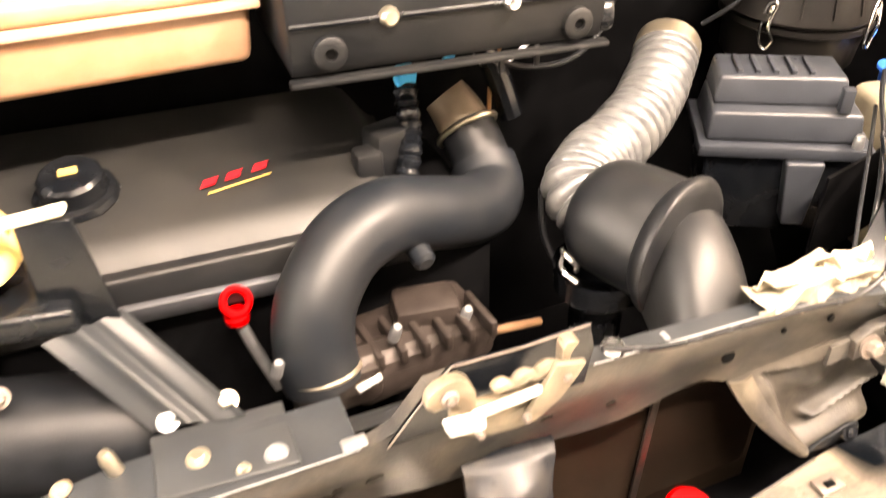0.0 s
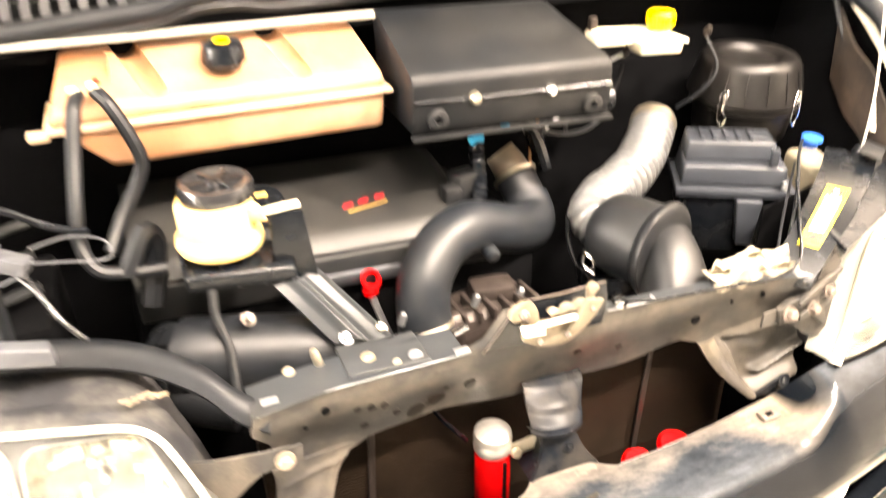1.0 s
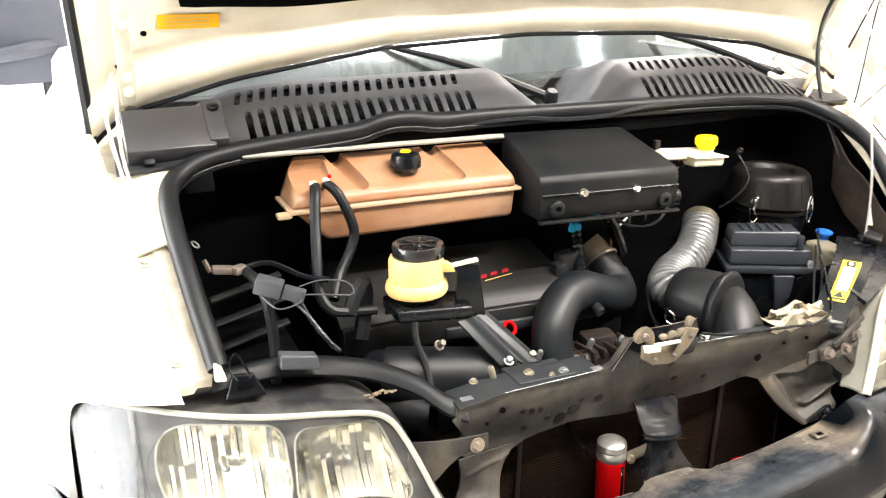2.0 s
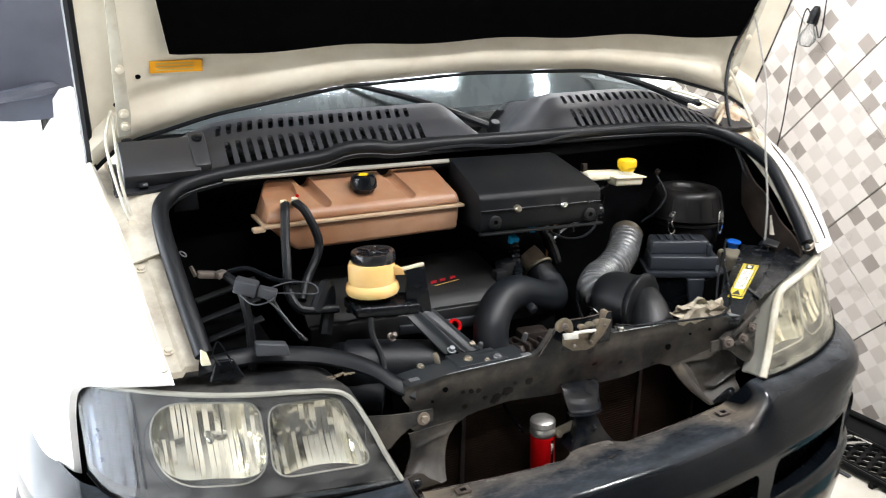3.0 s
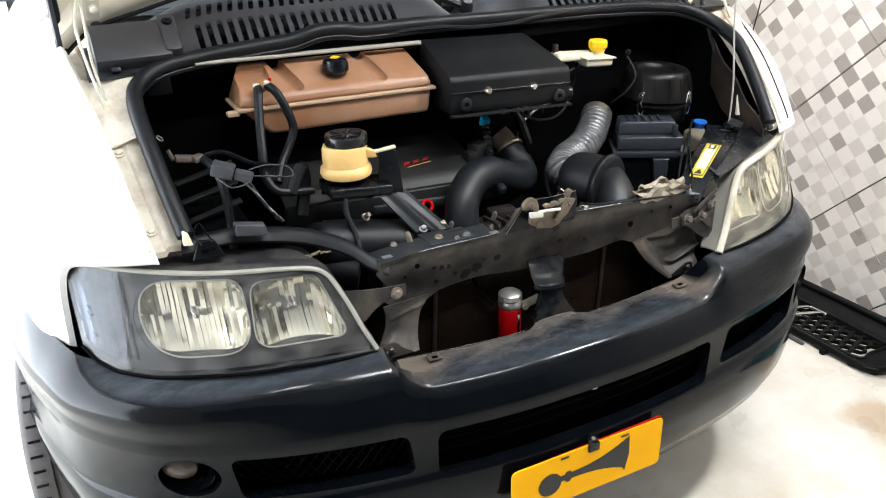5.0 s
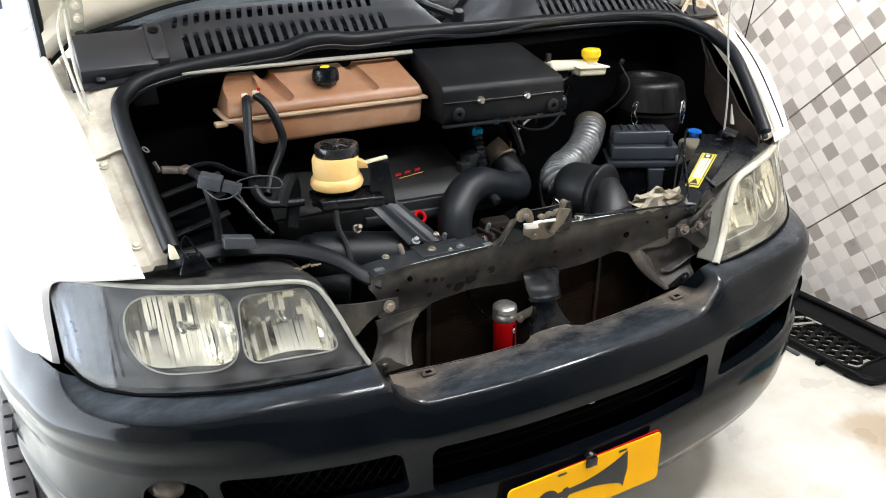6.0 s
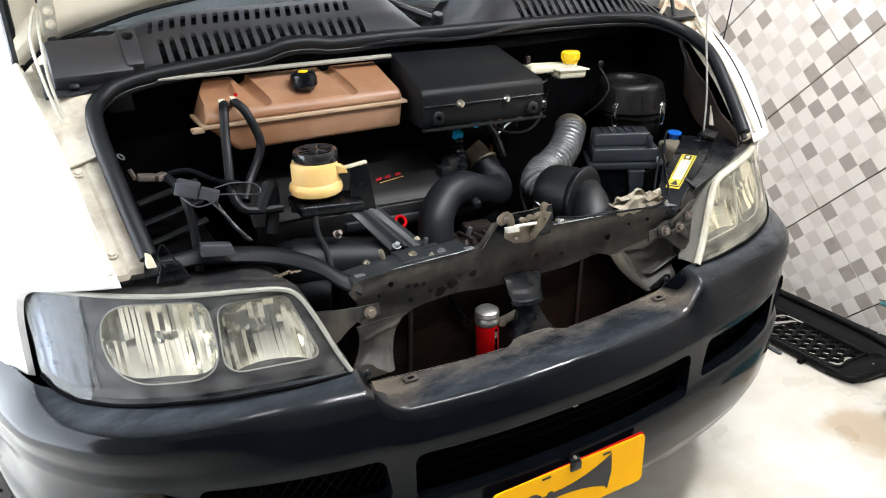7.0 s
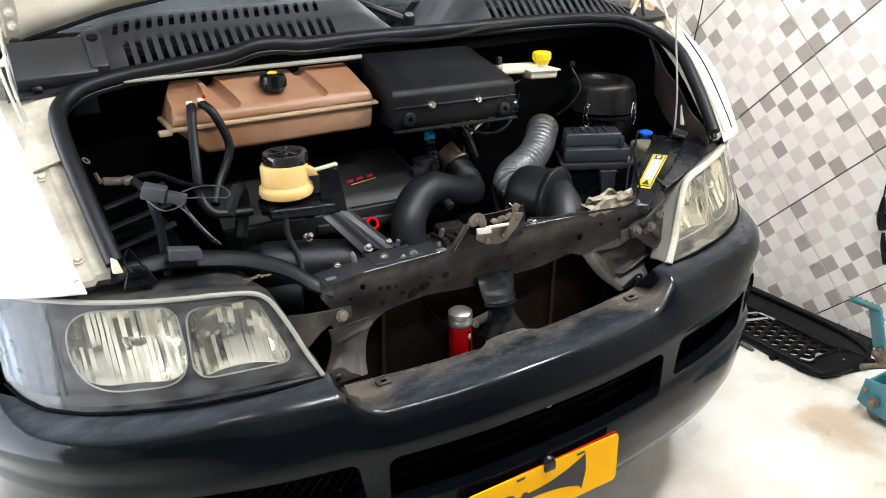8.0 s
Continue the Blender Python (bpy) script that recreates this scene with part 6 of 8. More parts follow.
part("side_nipple", lathe([(0.012, 0), (0.012, 0.02), (0.008, 0.024), (0, 0.024)], (0.0, 0.268, 1.025), (0.1, -0.9, -0.3), 14), HOSE, IP)

# corrugated hose and air duct
CH = thing("corrugated_hose", 0.3, 0.36, 1.03, "silvery grey corrugated air hose", "hose")
part("hose", tube([(0.420, 0.456, 1.083), (0.392, 0.426, 1.071), (0.340, 0.382, 1.052), (0.284, 0.348, 1.040), (0.232, 0.320, 1.034), (0.203, 0.295, 1.022), (0.210, 0.270, 1.010)], 0.0405, 28, 40, wave=lambda s: 1.04 - (0.13 + 0.05 * math.sin(s * 17)) * (1 - abs(math.sin(s * math.pi * 25 + 0.8 * math.sin(s * 19)))) ** 1.5 + 0.015 * math.sin(s * 33)), CORR, CH, "ribbed grey hose with a metallic sheen")
part("end_collar", tube([(0.414, 0.450, 1.081), (0.430, 0.466, 1.088)], 0.0425, 22, smooth=False), ZINC, CH, "worn collar")
AD = thing("air_duct", 0.24, 0.2, 0.97, "black plastic air intake duct ending in a scoop", "duct")
part("drum", tube([(0.212, 0.272, 1.010), (0.218, 0.256, 1.010), (0.238, 0.215, 1.008), (0.250, 0.190, 1.006)], [0.052, 0.0635, 0.0670, 0.0670], 28, 4), GREYP, AD, "black drum")
part("rim", tube([(0.249, 0.194, 1.006), (0.253, 0.184, 1.006), (0.2565, 0.176, 1.006), (0.258, 0.172, 1.006)], [0.068, 0.0765, 0.0755, 0.062], 32, 3), GREYP, AD, "raised round rim")
def scoop(u, v):
    a = math.pi * u
    w = 0.052 - 0.005 * v + 0.010 * math.sin(math.pi * v) * 0.3
    c = Vector((0.260 - 0.022 * v, 0.176 - 0.088 * v, 0.998 - 0.016 * v))
    rise = 0.056 - 0.040 * v * v
    flat = abs(math.cos(a)) ** 0.8
    return c + Vector((w * math.copysign(flat, math.cos(a)), -0.006 * math.sin(a), rise * math.sin(a) ** 0.8 - 0.035 * (1 - math.sin(a))))
part("scoop", sheet(scoop, lin(0, 1, 22), lin(0, 1, 12), (0, 0.004, -0.004)), GREYP, AD, "half-round black scoop")
part("drum_clip", join(tube([(0.148, 0.232, 1.00), (0.140, 0.215, 1.01), (0.146, 0.20, 1.002), (0.154, 0.21, 0.985)], 0.0028, 6, 4), tube([(0.152, 0.235, 0.99), (0.142, 0.22, 0.985), (0.15, 0.20, 0.978)], 0.0024, 6, 4)), CHROME, AD, "wire spring clip")
part("lower_funnel", lathe([(0.052, 0.0), (0.05, -0.03), (0.03, -0.05), (0.03, -0.12)], (0.20, 0.235, 0.965), (0, 0, 1), 20), BLACK, AD)

# fuse box
FB = thing("fuse_box", 0.45, 0.29, 0.95, "dark grey plastic fuse box with a ribbed lid", "fuse box")
rot = Matrix.Translation((0.490, 0.315, 0.982)) @ pose(0, 0, 0, 0, 0, -30) @ Matrix.Diagonal((0.92, 0.95, 0.98, 1))
lid1 = hull_box([(-0.098, -0.055, 0.052), (0.092, -0.055, 0.052), (0.092, 0.055, 0.052), (-0.098, 0.055, 0.052)], [(-0.094, -0.050, 0.088), (0.088, -0.050, 0.088), (0.086, 0.05, 0.088), (-0.092, 0.05, 0.088)], 0.005)
lid2 = hull_box([(-0.092, -0.03, 0.088), (0.072, -0.03, 0.088), (0.072, 0.05, 0.088), (-0.092, 0.05, 0.088)], [(-0.088, -0.022, 0.122), (0.068, -0.022, 0.122), (0.066, 0.05, 0.122), (-0.086, 0.05, 0.122)], 0.005)
lid = join(lid1, lid2)
lid.transform(rot)
fl = part("lid", lid, FUSE, FB, "stepped dark grey lid")
for k in range(5):
    b = box(-0.062 + 0.022 * k, 0.012, 0.124, 0.007, 0.05, 0.005, 0.0015)
    b.transform(rot)
    part("rib", b, FUSE, fl)
b = box(0.0, 0, 0.043, 0.215, 0.135, 0.016, 0.004)
b.transform(rot)
part("flange", b, FUSE, FB)
b = hull_box([(-0.085, -0.045, -0.08), (0.085, -0.045, -0.08), (0.085, 0.045, -0.08), (-0.085, 0.045, -0.08)], [(-0.098, -0.055, 0.036), (0.095, -0.055, 0.036), (0.095, 0.055, 0.036), (-0.098, 0.055, 0.036)], 0.005)
b.transform(rot)
part("body", b, BLACK, FB)
b = join(hull_box([(0.012, -0.078, -0.05), (0.04, -0.078, -0.05), (0.04, -0.05, -0.05), (0.012, -0.05, -0.05)], [(0.002, -0.074, 0.034), (0.05, -0.074, 0.034), (0.05, -0.05, 0.034), (0.002, -0.05, 0.034)], 0.003))
b.transform(rot)
part("latch", b, FUSE, FB, "grey latch")
b = lathe([(0.007, 0), (0.007, 0.012), (0.005, 0.016), (0, 0.016)], (0.086, -0.058, 0.05), (0, 0, 1), 12)
b.transform(rot)
part("screw", b, ALU, FB)
b = box(0.062, -0.045, 0.105, 0.014, 0.014, 0.03, 0.002)
b.transform(rot)
part("post", b, FUSE, FB)

# round air filter
MATTEF = mat("matte_filter_plastic", (0.0040, 0.0038, 0.0038), 0.36, var=0.25, scale=26, bump=0.08, bscale=400, tint=(0.013, 0.0115, 0.0105), tscale=9, tamount=0.7, spec=0.28)
AF = thing("air_filter", 0.62, 0.45, 1.06, "round black air filter housing with wire clips", "air filter")
part("canister", lathe([(0.080, -0.03), (0.088, -0.02), (0.092, 0.028), (0.100, 0.032), (0.100, 0.040), (0.094, 0.043), (0.090, 0.044)], (0.620, 0.455, 1.075), (0.03, -0.04, 1), 40), MATTEF, AF)
part("lid", lathe([(0.100, 0.044), (0.104, 0.049), (0.103, 0.056), (0.097, 0.080), (0.091, 0.107), (0.088, 0.116), (0.081, 0.123), (0.070, 0.126), (0.060, 0.125), (0.055, 0.121), (0.051, 0.112), (0.020, 0.110), (0, 0.111)], (0.615, 0.455, 1.075), (0.03, -0.04, 1), 48), MATTEF, AF, "tapered black lid with a sunken top")
for k in range(9):
    a = radians(186 + 22 * k)
    c, s_ = math.cos(a), math.sin(a)
    part("rib", strip_box((0.617 + 0.1035 * c, 0.453 + 0.1035 * s_, 1.132), (0.618 + 0.0915 * c, 0.452 + 0.0915 * s_, 1.182), 0.0022, 0.0022, (c, s_, 0), 0.0006), MATTEF, AF)
for a, z in ((-70, 1.125), (-150, 1.13)):
    c, s_ = math.cos(radians(a)), math.sin(radians(a))
    x, y = 0.620 + 0.103 * c, 0.453 + 0.103 * s_
    part("clip", join(tube([(x - 0.008 * s_, y + 0.008 * c, z - 0.03), (x + 0.006 * c, y + 0.006 * s_, z - 0.01), (x - 0.004 * s_, y + 0.004 * c, z + 0.018), (x + 0.008 * s_, y - 0.008 * c, z + 0.012), (x + 0.010 * s_, y - 0.010 * c, z - 0.03), (x, y, z - 0.042), (x - 0.008 * s_, y + 0.008 * c, z - 0.03)], 0.0022, 6, 4), box(x, y, z + 0.004, 0.008, 0.004, 0.022, 0.001, rz=a + 90)), CHROME, AF, "bright wire spring clip")

# brake fluid reservoir with yellow cap
BR = thing("brake_fluid_reservoir", 0.36, 0.42, 1.24, "milky brake fluid reservoir with yellow cap", "reservoir")
part("body", join(hull_box([(0.335, 0.395, 1.242), (0.418, 0.395, 1.236), (0.418, 0.450, 1.236), (0.335, 0.450, 1.242)], [(0.332, 0.392, 1.268), (0.420, 0.392, 1.262), (0.420, 0.452, 1.262), (0.332, 0.452, 1.268)], 0.006), hull_box([(0.265, 0.42, 1.258), (0.40, 0.41, 1.252), (0.40, 0.455, 1.252), (0.265, 0.47, 1.258)], [(0.268, 0.425, 1.280), (0.40, 0.412, 1.272), (0.40, 0.455, 1.272), (0.268, 0.465, 1.280)], 0.007)), RESV2, BR)
part("seam", hull_box([(0.330, 0.388, 1.262), (0.424, 0.388, 1.256), (0.424, 0.454, 1.256), (0.330, 0.454, 1.262)], [(0.330, 0.388, 1.266), (0.424, 0.388, 1.260), (0.424, 0.454, 1.260), (0.330, 0.454, 1.266)], 0.001), RESV2, BR)
part("neck", lathe([(0.017, 0), (0.017, 0.016)], (0.386, 0.421, 1.266), (0, 0, 1), 20), RESV2, BR)
capm = lathe([(0, 0.024), (0.021, 0.023), (0.0235, 0.020), (0.0235, 0.004), (0.020, 0.0), (0.019, -0.006), (0, -0.006)], (0.386, 0.421, 1.280), (0, 0, 1), 28)
yc = part("cap", capm, YELLOW, BR, "bright yellow screw cap")
for k in range(20):
    a = 2 * math.pi * k / 20
    part("grip", box(0.386 + 0.0235 * math.cos(a), 0.421 + 0.0235 * math.sin(a), 1.292, 0.002, 0.0028, 0.013, 0, rz=math.degrees(a)), YELLOW, yc)
part("fitting", box(0.275, 0.452, 1.288, 0.014, 0.012, 0.022, 0.003), OILYCAST, BR)

# washer tank neck with blue cap
WT = thing("washer_tank", 0.62, 0.27, 0.95, "dirty washer tank with a blue cap", "washer tank")
part("tank", hull_box([(0.59, 0.20, 0.86), (0.68, 0.20, 0.86), (0.70, 0.33, 0.86), (0.61, 0.33, 0.86)], [(0.605, 0.225, 1.045), (0.675, 0.225, 1.04), (0.70, 0.34, 1.045), (0.63, 0.34, 1.05)], 0.012), mat("dirty_tan_plastic", (0.17, 0.15, 0.11), 0.5, var=0.25, scale=30, tint=(0.10, 0.08, 0.06), tscale=14, tamount=0.7), WT, "dusty tan plastic neck")
part("cap", lathe([(0, 0.004), (0.016, 0.0035), (0.019, 0.002), (0.019, -0.002), (0.014, -0.004), (0.012, -0.02), (0, -0.02)], (0.682, 0.330, 1.062), (0, -0.1, 1), 26), BLUE, WT, "flat blue lid")

# power steering reservoir in its holder
PR = thing("power_steering_reservoir", -0.374, 0.25, 1.1, "yellowed fluid reservoir with a round black cap", "reservoir")
part("body", lathe([(0.035, 0.0), (0.052, 0.003), (0.055, 0.010), (0.053, 0.020), (0.0475, 0.026), (0.0475, 0.060), (0.044, 0.068), (0, 0.068)], (-0.382, 0.245, 1.130), (0, 0, 1), 36), RESV, PR, "yellowed plastic pot")
pc = part("cap", lathe([(0.040, -0.004), (0.0445, 0.0), (0.0455, 0.003), (0.0455, 0.018), (0.043, 0.022), (0.036, 0.0215), (0.030, 0.019), (0.012, 0.019), (0.010, 0.022), (0, 0.022)], (-0.376, 0.248, 1.196), (0, 0, 1), 40), mat("glossy_black_cap", (0.012, 0.012, 0.013), 0.16, var=0.1, scale=40), PR, "glossy black ribbed cap")
for k in range(3):
    part("cap_vane", box(-0.376, 0.248, 1.2175, 0.066, 0.006, 0.003, 0.001, rz=60 * k), BLACK, pc)
part("spout", hull_box([(-0.348, 0.215, 1.170), (-0.325, 0.205, 1.170), (-0.325, 0.235, 1.170), (-0.348, 0.245, 1.17)], [(-0.35, 0.212, 1.192), (-0.33, 0.205, 1.186), (-0.33, 0.23, 1.186), (-0.35, 0.24, 1.192)], 0.003), RESV, PR)
part("lug", strip_box((-0.335, 0.215, 1.180), (-0.284, 0.205, 1.188), 0.012, 0.006), RESV2, PR, "pale moulded lug")
PB = thing("reservoir_bracket", -0.3, 0.19, 1.0, "black painted steel bracket bolted to the front panel", "bracket")
part("upright", hull_box([(-0.327, 0.205, 1.085), (-0.272, 0.198, 1.08), (-0.272, 0.204, 1.08), (-0.327, 0.211, 1.085)], [(-0.322, 0.208, 1.183), (-0.282, 0.202, 1.180), (-0.282, 0.208, 1.180), (-0.322, 0.214, 1.183)], 0.002), BLACK, PB, "upright black plate")
part("shelf", hull_box([(-0.435, 0.195, 1.098), (-0.300, 0.185, 1.088), (-0.300, 0.270, 1.088), (-0.435, 0.280, 1.098)], [(-0.435, 0.195, 1.122), (-0.300, 0.185, 1.112), (-0.300, 0.270, 1.112), (-0.435, 0.280, 1.122)], 0.006), BLACK, PB, "black shelf under the reservoir")
def bracket_arm(u, v):
    p = Vector((-0.331, 0.187, 1.088)).lerp(Vector((-0.270, 0.204, 1.088)), u).lerp(Vector((-0.272, 0.140, 1.012)).lerp(Vector((-0.200, 0.126, 1.012)), u), v)
    return p + Vector((0, -0.5, 0.85)) * (0.009 * math.exp(-((u - 0.40) / 0.10) ** 2) - 0.003 * math.exp(-((u - 0.60) / 0.06) ** 2) + 0.004 * smooth(0.90, 1.0, u))


part("arm", sheet(bracket_arm, lin(0, 1, 36), lin(0, 1, 8), (0, 0.003, -0.004)), SLOPE, PB, "sloping grey-black pressed steel arm")
part("base", hull_box([(-0.275, 0.068, 1.006), (-0.17, 0.062, 1.006), (-0.17, 0.135, 1.000), (-0.275, 0.135, 1.004)], [(-0.275, 0.068, 1.014), (-0.17, 0.062, 1.014), (-0.17, 0.135, 1.008), (-0.275, 0.135, 1.012)], 0.002), SLOPE, PB)
bolt("bolt", (-0.258, 0.139, 1.018), (0, -0.5, 0.85), 0.0062, PB, ALU, 0.010)
bolt("bolt", (-0.212, 0.141, 1.018), (0, -0.5, 0.85), 0.0064, PB, ZINC, 0.010)
for x, y, r, q in ((-0.242, 0.097, 0.0062, ZINC), (-0.186, 0.077, 0.0062, ALU), (-0.340, 0.108, 0.0052, ZINC), (-0.212, 0.072, 0.0038, ZINC)):
    bolt("bolt", (x, y, 1.0125), (0, -0.1, 1), r, FP, q, 0.006)
part("stud", lathe([(0.006, 0), (0.006, 0.018), (0.004, 0.024), (0, 0.024)], (-0.301, 0.112, 1.008), (-0.2, 0.1, 1), 12), ZINC, FP, "bright upright stud")
for x in (-0.372, -0.128, 0.098, 0.150):
    part("edge_tab", box(x, 0.066, interp(x, [-0.395, -0.115, 0.055, 0.418], [1.011, 1.010, 1.019, 0.999]), 0.020, 0.012, 0.003, 0.001), ALU, FP, "bright worn tab")
part("stem", tube([(-0.405, 0.20, 1.10), (-0.408, 0.185, 1.065), (-0.40, 0.165, 1.03), (-0.402, 0.13, 0.98)], 0.006, 8, 4), GREYP, PB, "dark pipe below the reservoir")
bolt("union", (-0.372, 0.178, 1.055), (0.2, -0.6, 0.5), 0.006, PB, CAST, 0.018)

# bonnet latch
LT_ = thing("hood_latch", 0.0, 0.04, 1.0, "dirty zinc hood latch with a white lever on the front panel", "latch")
WLEV = mat("white_painted_lever", (0.60, 0.585, 0.53), 0.5, var=0.2, scale=40, tint=(0.30, 0.25, 0.18), tscale=50, tamount=0.6)


def latch_pt(x, z, y):
    """A place on the latch, y metres deep, along the slope of its carrier."""
    return Vector((x + 0.68 * (y - 0.042), y, z - 0.6 * (y - 0.042)))


def latch_plate(name, outline, y, thick, m, label=""):
    return part(name, prism([latch_pt(x, z, y) for x, z in outline], (0, thick, 0), 0.0012), m, LT_, label)


latch_plate("plate", ((-0.052, 1.020), (-0.052, 1.044), (-0.018, 1.041), (0.022, 1.039), (0.032, 1.016), (0.020, 1.004), (0.003, 1.000), (-0.030, 1.005)), 0.030, 0.008, RUSTY, "dirty zinc base plate")
latch_plate("hook_plate", ((-0.070, 1.058), (-0.068, 1.067), (-0.062, 1.073), (-0.052, 1.077), (-0.042, 1.076), (-0.035, 1.069), (-0.031, 1.058), (-0.030, 1.044), (-0.036, 1.040), (-0.043, 1.044), (-0.048, 1.054), (-0.055, 1.052), (-0.064, 1.051)), 0.026, 0.010, RUSTY, "curved hook plate")
c = latch_pt(-0.051, 1.061, 0.024)
part("roller", lathe([(0.0062, -0.004), (0.007, 0.001), (0.005, 0.003), (0.003, 0.002), (0.002, 0.004), (0, 0.004)], c, (0, -1, 0.15), 20), CAST, LT_, "worn roller")
part("lever", join(prism([latch_pt(x, z, 0.008) for x, z in ((-0.050, 1.044), (-0.019, 1.040), (-0.018, 1.027), (-0.046, 1.030))], (0, 0.010, -0.003), 0.0015), tube([latch_pt(-0.030, 1.042, 0.014), latch_pt(0.0, 1.0405, 0.020), latch_pt(0.022, 1.039, 0.026)], 0.0036, 8, 3)), WLEV, LT_, "white lever")
latch_plate("release_arm", ((0.036, 1.061), (0.062, 1.054), (0.054, 1.040), (0.042, 1.024), (0.020, 1.006), (0.011, 1.013), (0.024, 1.036)), 0.022, 0.006, RUSTY, "sloping dirty arm")
latch_plate("end_cap", ((0.040, 1.056), (0.040, 1.072), (0.043, 1.077), (0.050, 1.078), (0.054, 1.074), (0.050, 1.070), (0.047, 1.064), (0.047, 1.056)), 0.028, 0.012, RUSTY, "bent end")
part("spring_bar", tube([latch_pt(-0.018 + 0.054 * t, 1.052 + 0.006 * t + 0.002 * math.sin(t * 17), 0.032) for t in lin(0, 1, 30)], 0.0055, 8, smooth=False, wave=lambda s: 1 + 0.16 * math.sin(s * 19)), RUSTY, LT_, "greasy spring")
for x, z, r in ((-0.028, 1.016, 0.004), (0.011, 1.016, 0.004), (0.044, 1.046, 0.004)):
    part("rivet", lathe([(0, 0.007), (r * 0.7, 0.006), (r, 0.001), (r, 0), (0, 0)], latch_pt(x, z, 0.024), (0, -1, 0), 14), CAST, LT_)
latch_plate("backing", ((-0.113, 1.012), (-0.070, 1.066), (-0.058, 1.078), (0.0, 1.074), (0.062, 1.076), (0.068, 1.050), (0.062, 1.010)), 0.056, 0.004, BLACK, "black backing plate")
part("backing_edge", tube([latch_pt(x, z, 0.055) for x, z in ((-0.113, 1.012), (-0.070, 1.066), (-0.058, 1.078), (0.0, 1.075), (0.062, 1.077))], 0.0009, 6, smooth=False), CAST, LT_, "thin pale line along the backing plate's edge")

bolt("bolt", (0.104, 0.067, 1.019), (0, -0.2, 1), 0.0075, FP, CHROME, 0.008)
# crusty cable clamp on the right of the panel
CL = thing("cable_clamp", 0.33, 0.09, 1.0, "crusty pale metal cable clamp on the front panel", "clamp")
CRUST = mat("crusty_pale_metal", (0.38, 0.34, 0.26), 0.65, var=0.4, scale=70, bump=0.6, bscale=220, tint=(0.12, 0.09, 0.06), tscale=34, tamount=0.95)
crng = random.Random(11)
def crumpled(x0, x1, z0, tops, y0, fold):
    """A torn, folded strip of sheet metal with a ragged top."""
    us = lin(0, 1, len(tops))
    jit = {(i, j): (crng.uniform(-0.005, 0.005), crng.uniform(-0.006, 0.006), crng.uniform(-0.005, 0.005)) for i in range(len(tops)) for j in range(6)}
    def fn(i, j):
        u, v = us[int(i)], j / 5
        top = tops[int(i)]
        d = jit[(int(i), int(j))]
        if v <= 0.6:
            return (x0 + (x1 - x0) * u + d[0], y0 + d[1], z0 + (top - z0) * v / 0.6 + d[2])
        return (x0 + (x1 - x0) * u + d[0], y0 + fold * (v - 0.6) / 0.4 + d[1], top + 0.004 * math.sin(u * 19) + d[2])
    return sheet(fn, range(len(tops)), range(6), (0, 0.0025, -0.001))
part("plate", crumpled(0.258, 0.405, 0.998, (1.018, 1.016, 1.022, 1.034, 1.026, 1.031, 1.022, 1.018, 1.024, 1.016, 1.012), 0.058, 0.022), CRUST, CL, "folded and torn pale plate")
part("flap", crumpled(0.262, 0.345, 1.012, (1.036, 1.033, 1.036, 1.029, 1.041, 1.044, 1.032), 0.078, -0.012), CRUST, CL)
part("flap", crumpled(0.335, 0.40, 1.006, (1.024, 1.020, 1.030, 1.022, 1.026), 0.074, 0.012), CRUST, CL)
part("end_tab", box(0.408, 0.05, 1.000, 0.028, 0.022, 0.003, 0.001, ry=8, rz=-12), ALU, CL, "pale bent tab")
part("cable", tube([(0.085, 0.056, 1.036), (0.14, 0.046, 1.026), (0.21, 0.046, 1.019), (0.30, 0.048, 1.010), (0.36, 0.047, 1.006), (0.41, 0.060, 1.018), (0.440, 0.100, 1.045), (0.47, 0.14, 1.066), (0.50, 0.18, 1.080)], 0.0026, 8, 6), BLACK, CL, "black release cable")

# air guide with a yellow label beside the right headlamp
AG = thing("air_guide", 0.5, 0.12, 0.95, "black plastic guide with a yellow warning label", "bracket")
def guide(u, v):
    c = spline([(0.390, 0.054, 0.993), (0.448, 0.079, 1.036), (0.517, 0.119, 1.062), (0.592, 0.170, 1.075), (0.655, 0.220, 1.082)], 6)
    p = c[int(u)]
    return p + Vector((0.026, -0.031, -0.002)) * (v - 0.5) * 2 * (0.75 + 0.25 * u / 24)
part("guide", sheet(guide, range(25), lin(0, 1, 7), (0, 0, -0.012)), BLACK, AG, "curved black plastic strip")
def on_guide(u, v, h=0.0):
    i = min(int(u), 23)
    a, b = guide(i, v), guide(i + 1, v)
    return a + (b - a) * (u - i) + Vector((0, 0, h))
def label(u0, u1, v0, v1, h, m, parent, name="label"):
    us = lin(u0, u1, 10)
    return part(name, sheet(lambda u, v: on_guide(u, v, h), us, lin(v0, v1, 5), (0, 0, 0.0008)), m, parent)
lb = label(4.6, 14.6, 0.26, 0.74, 0.0016, LABELY, AG)
lb["label"] = "yellow bordered warning label"
label(4.9, 14.3, 0.295, 0.705, 0.0024, INK, lb, "border")
label(5.1, 14.1, 0.32, 0.68, 0.0032, LABELY, lb, "panel")
label(6.6, 12.4, 0.345, 0.655, 0.0040, LABELW, lb, "text_block")
for k in range(4):
    label(6.8, 12.3 - 1.3 * (k == 2), 0.395 + 0.062 * k, 0.418 + 0.062 * k, 0.0048, INK, lb, "print_bar")
tri = [on_guide(u, v, 0.0040) for u, v in ((5.2, 0.36), (5.2, 0.64), (6.4, 0.50))]
part("pictogram", prism(tri, (0, 0, 0.0006)), INK, lb)
label(12.7, 14.0, 0.38, 0.62, 0.0040, INK, lb, "pictogram")
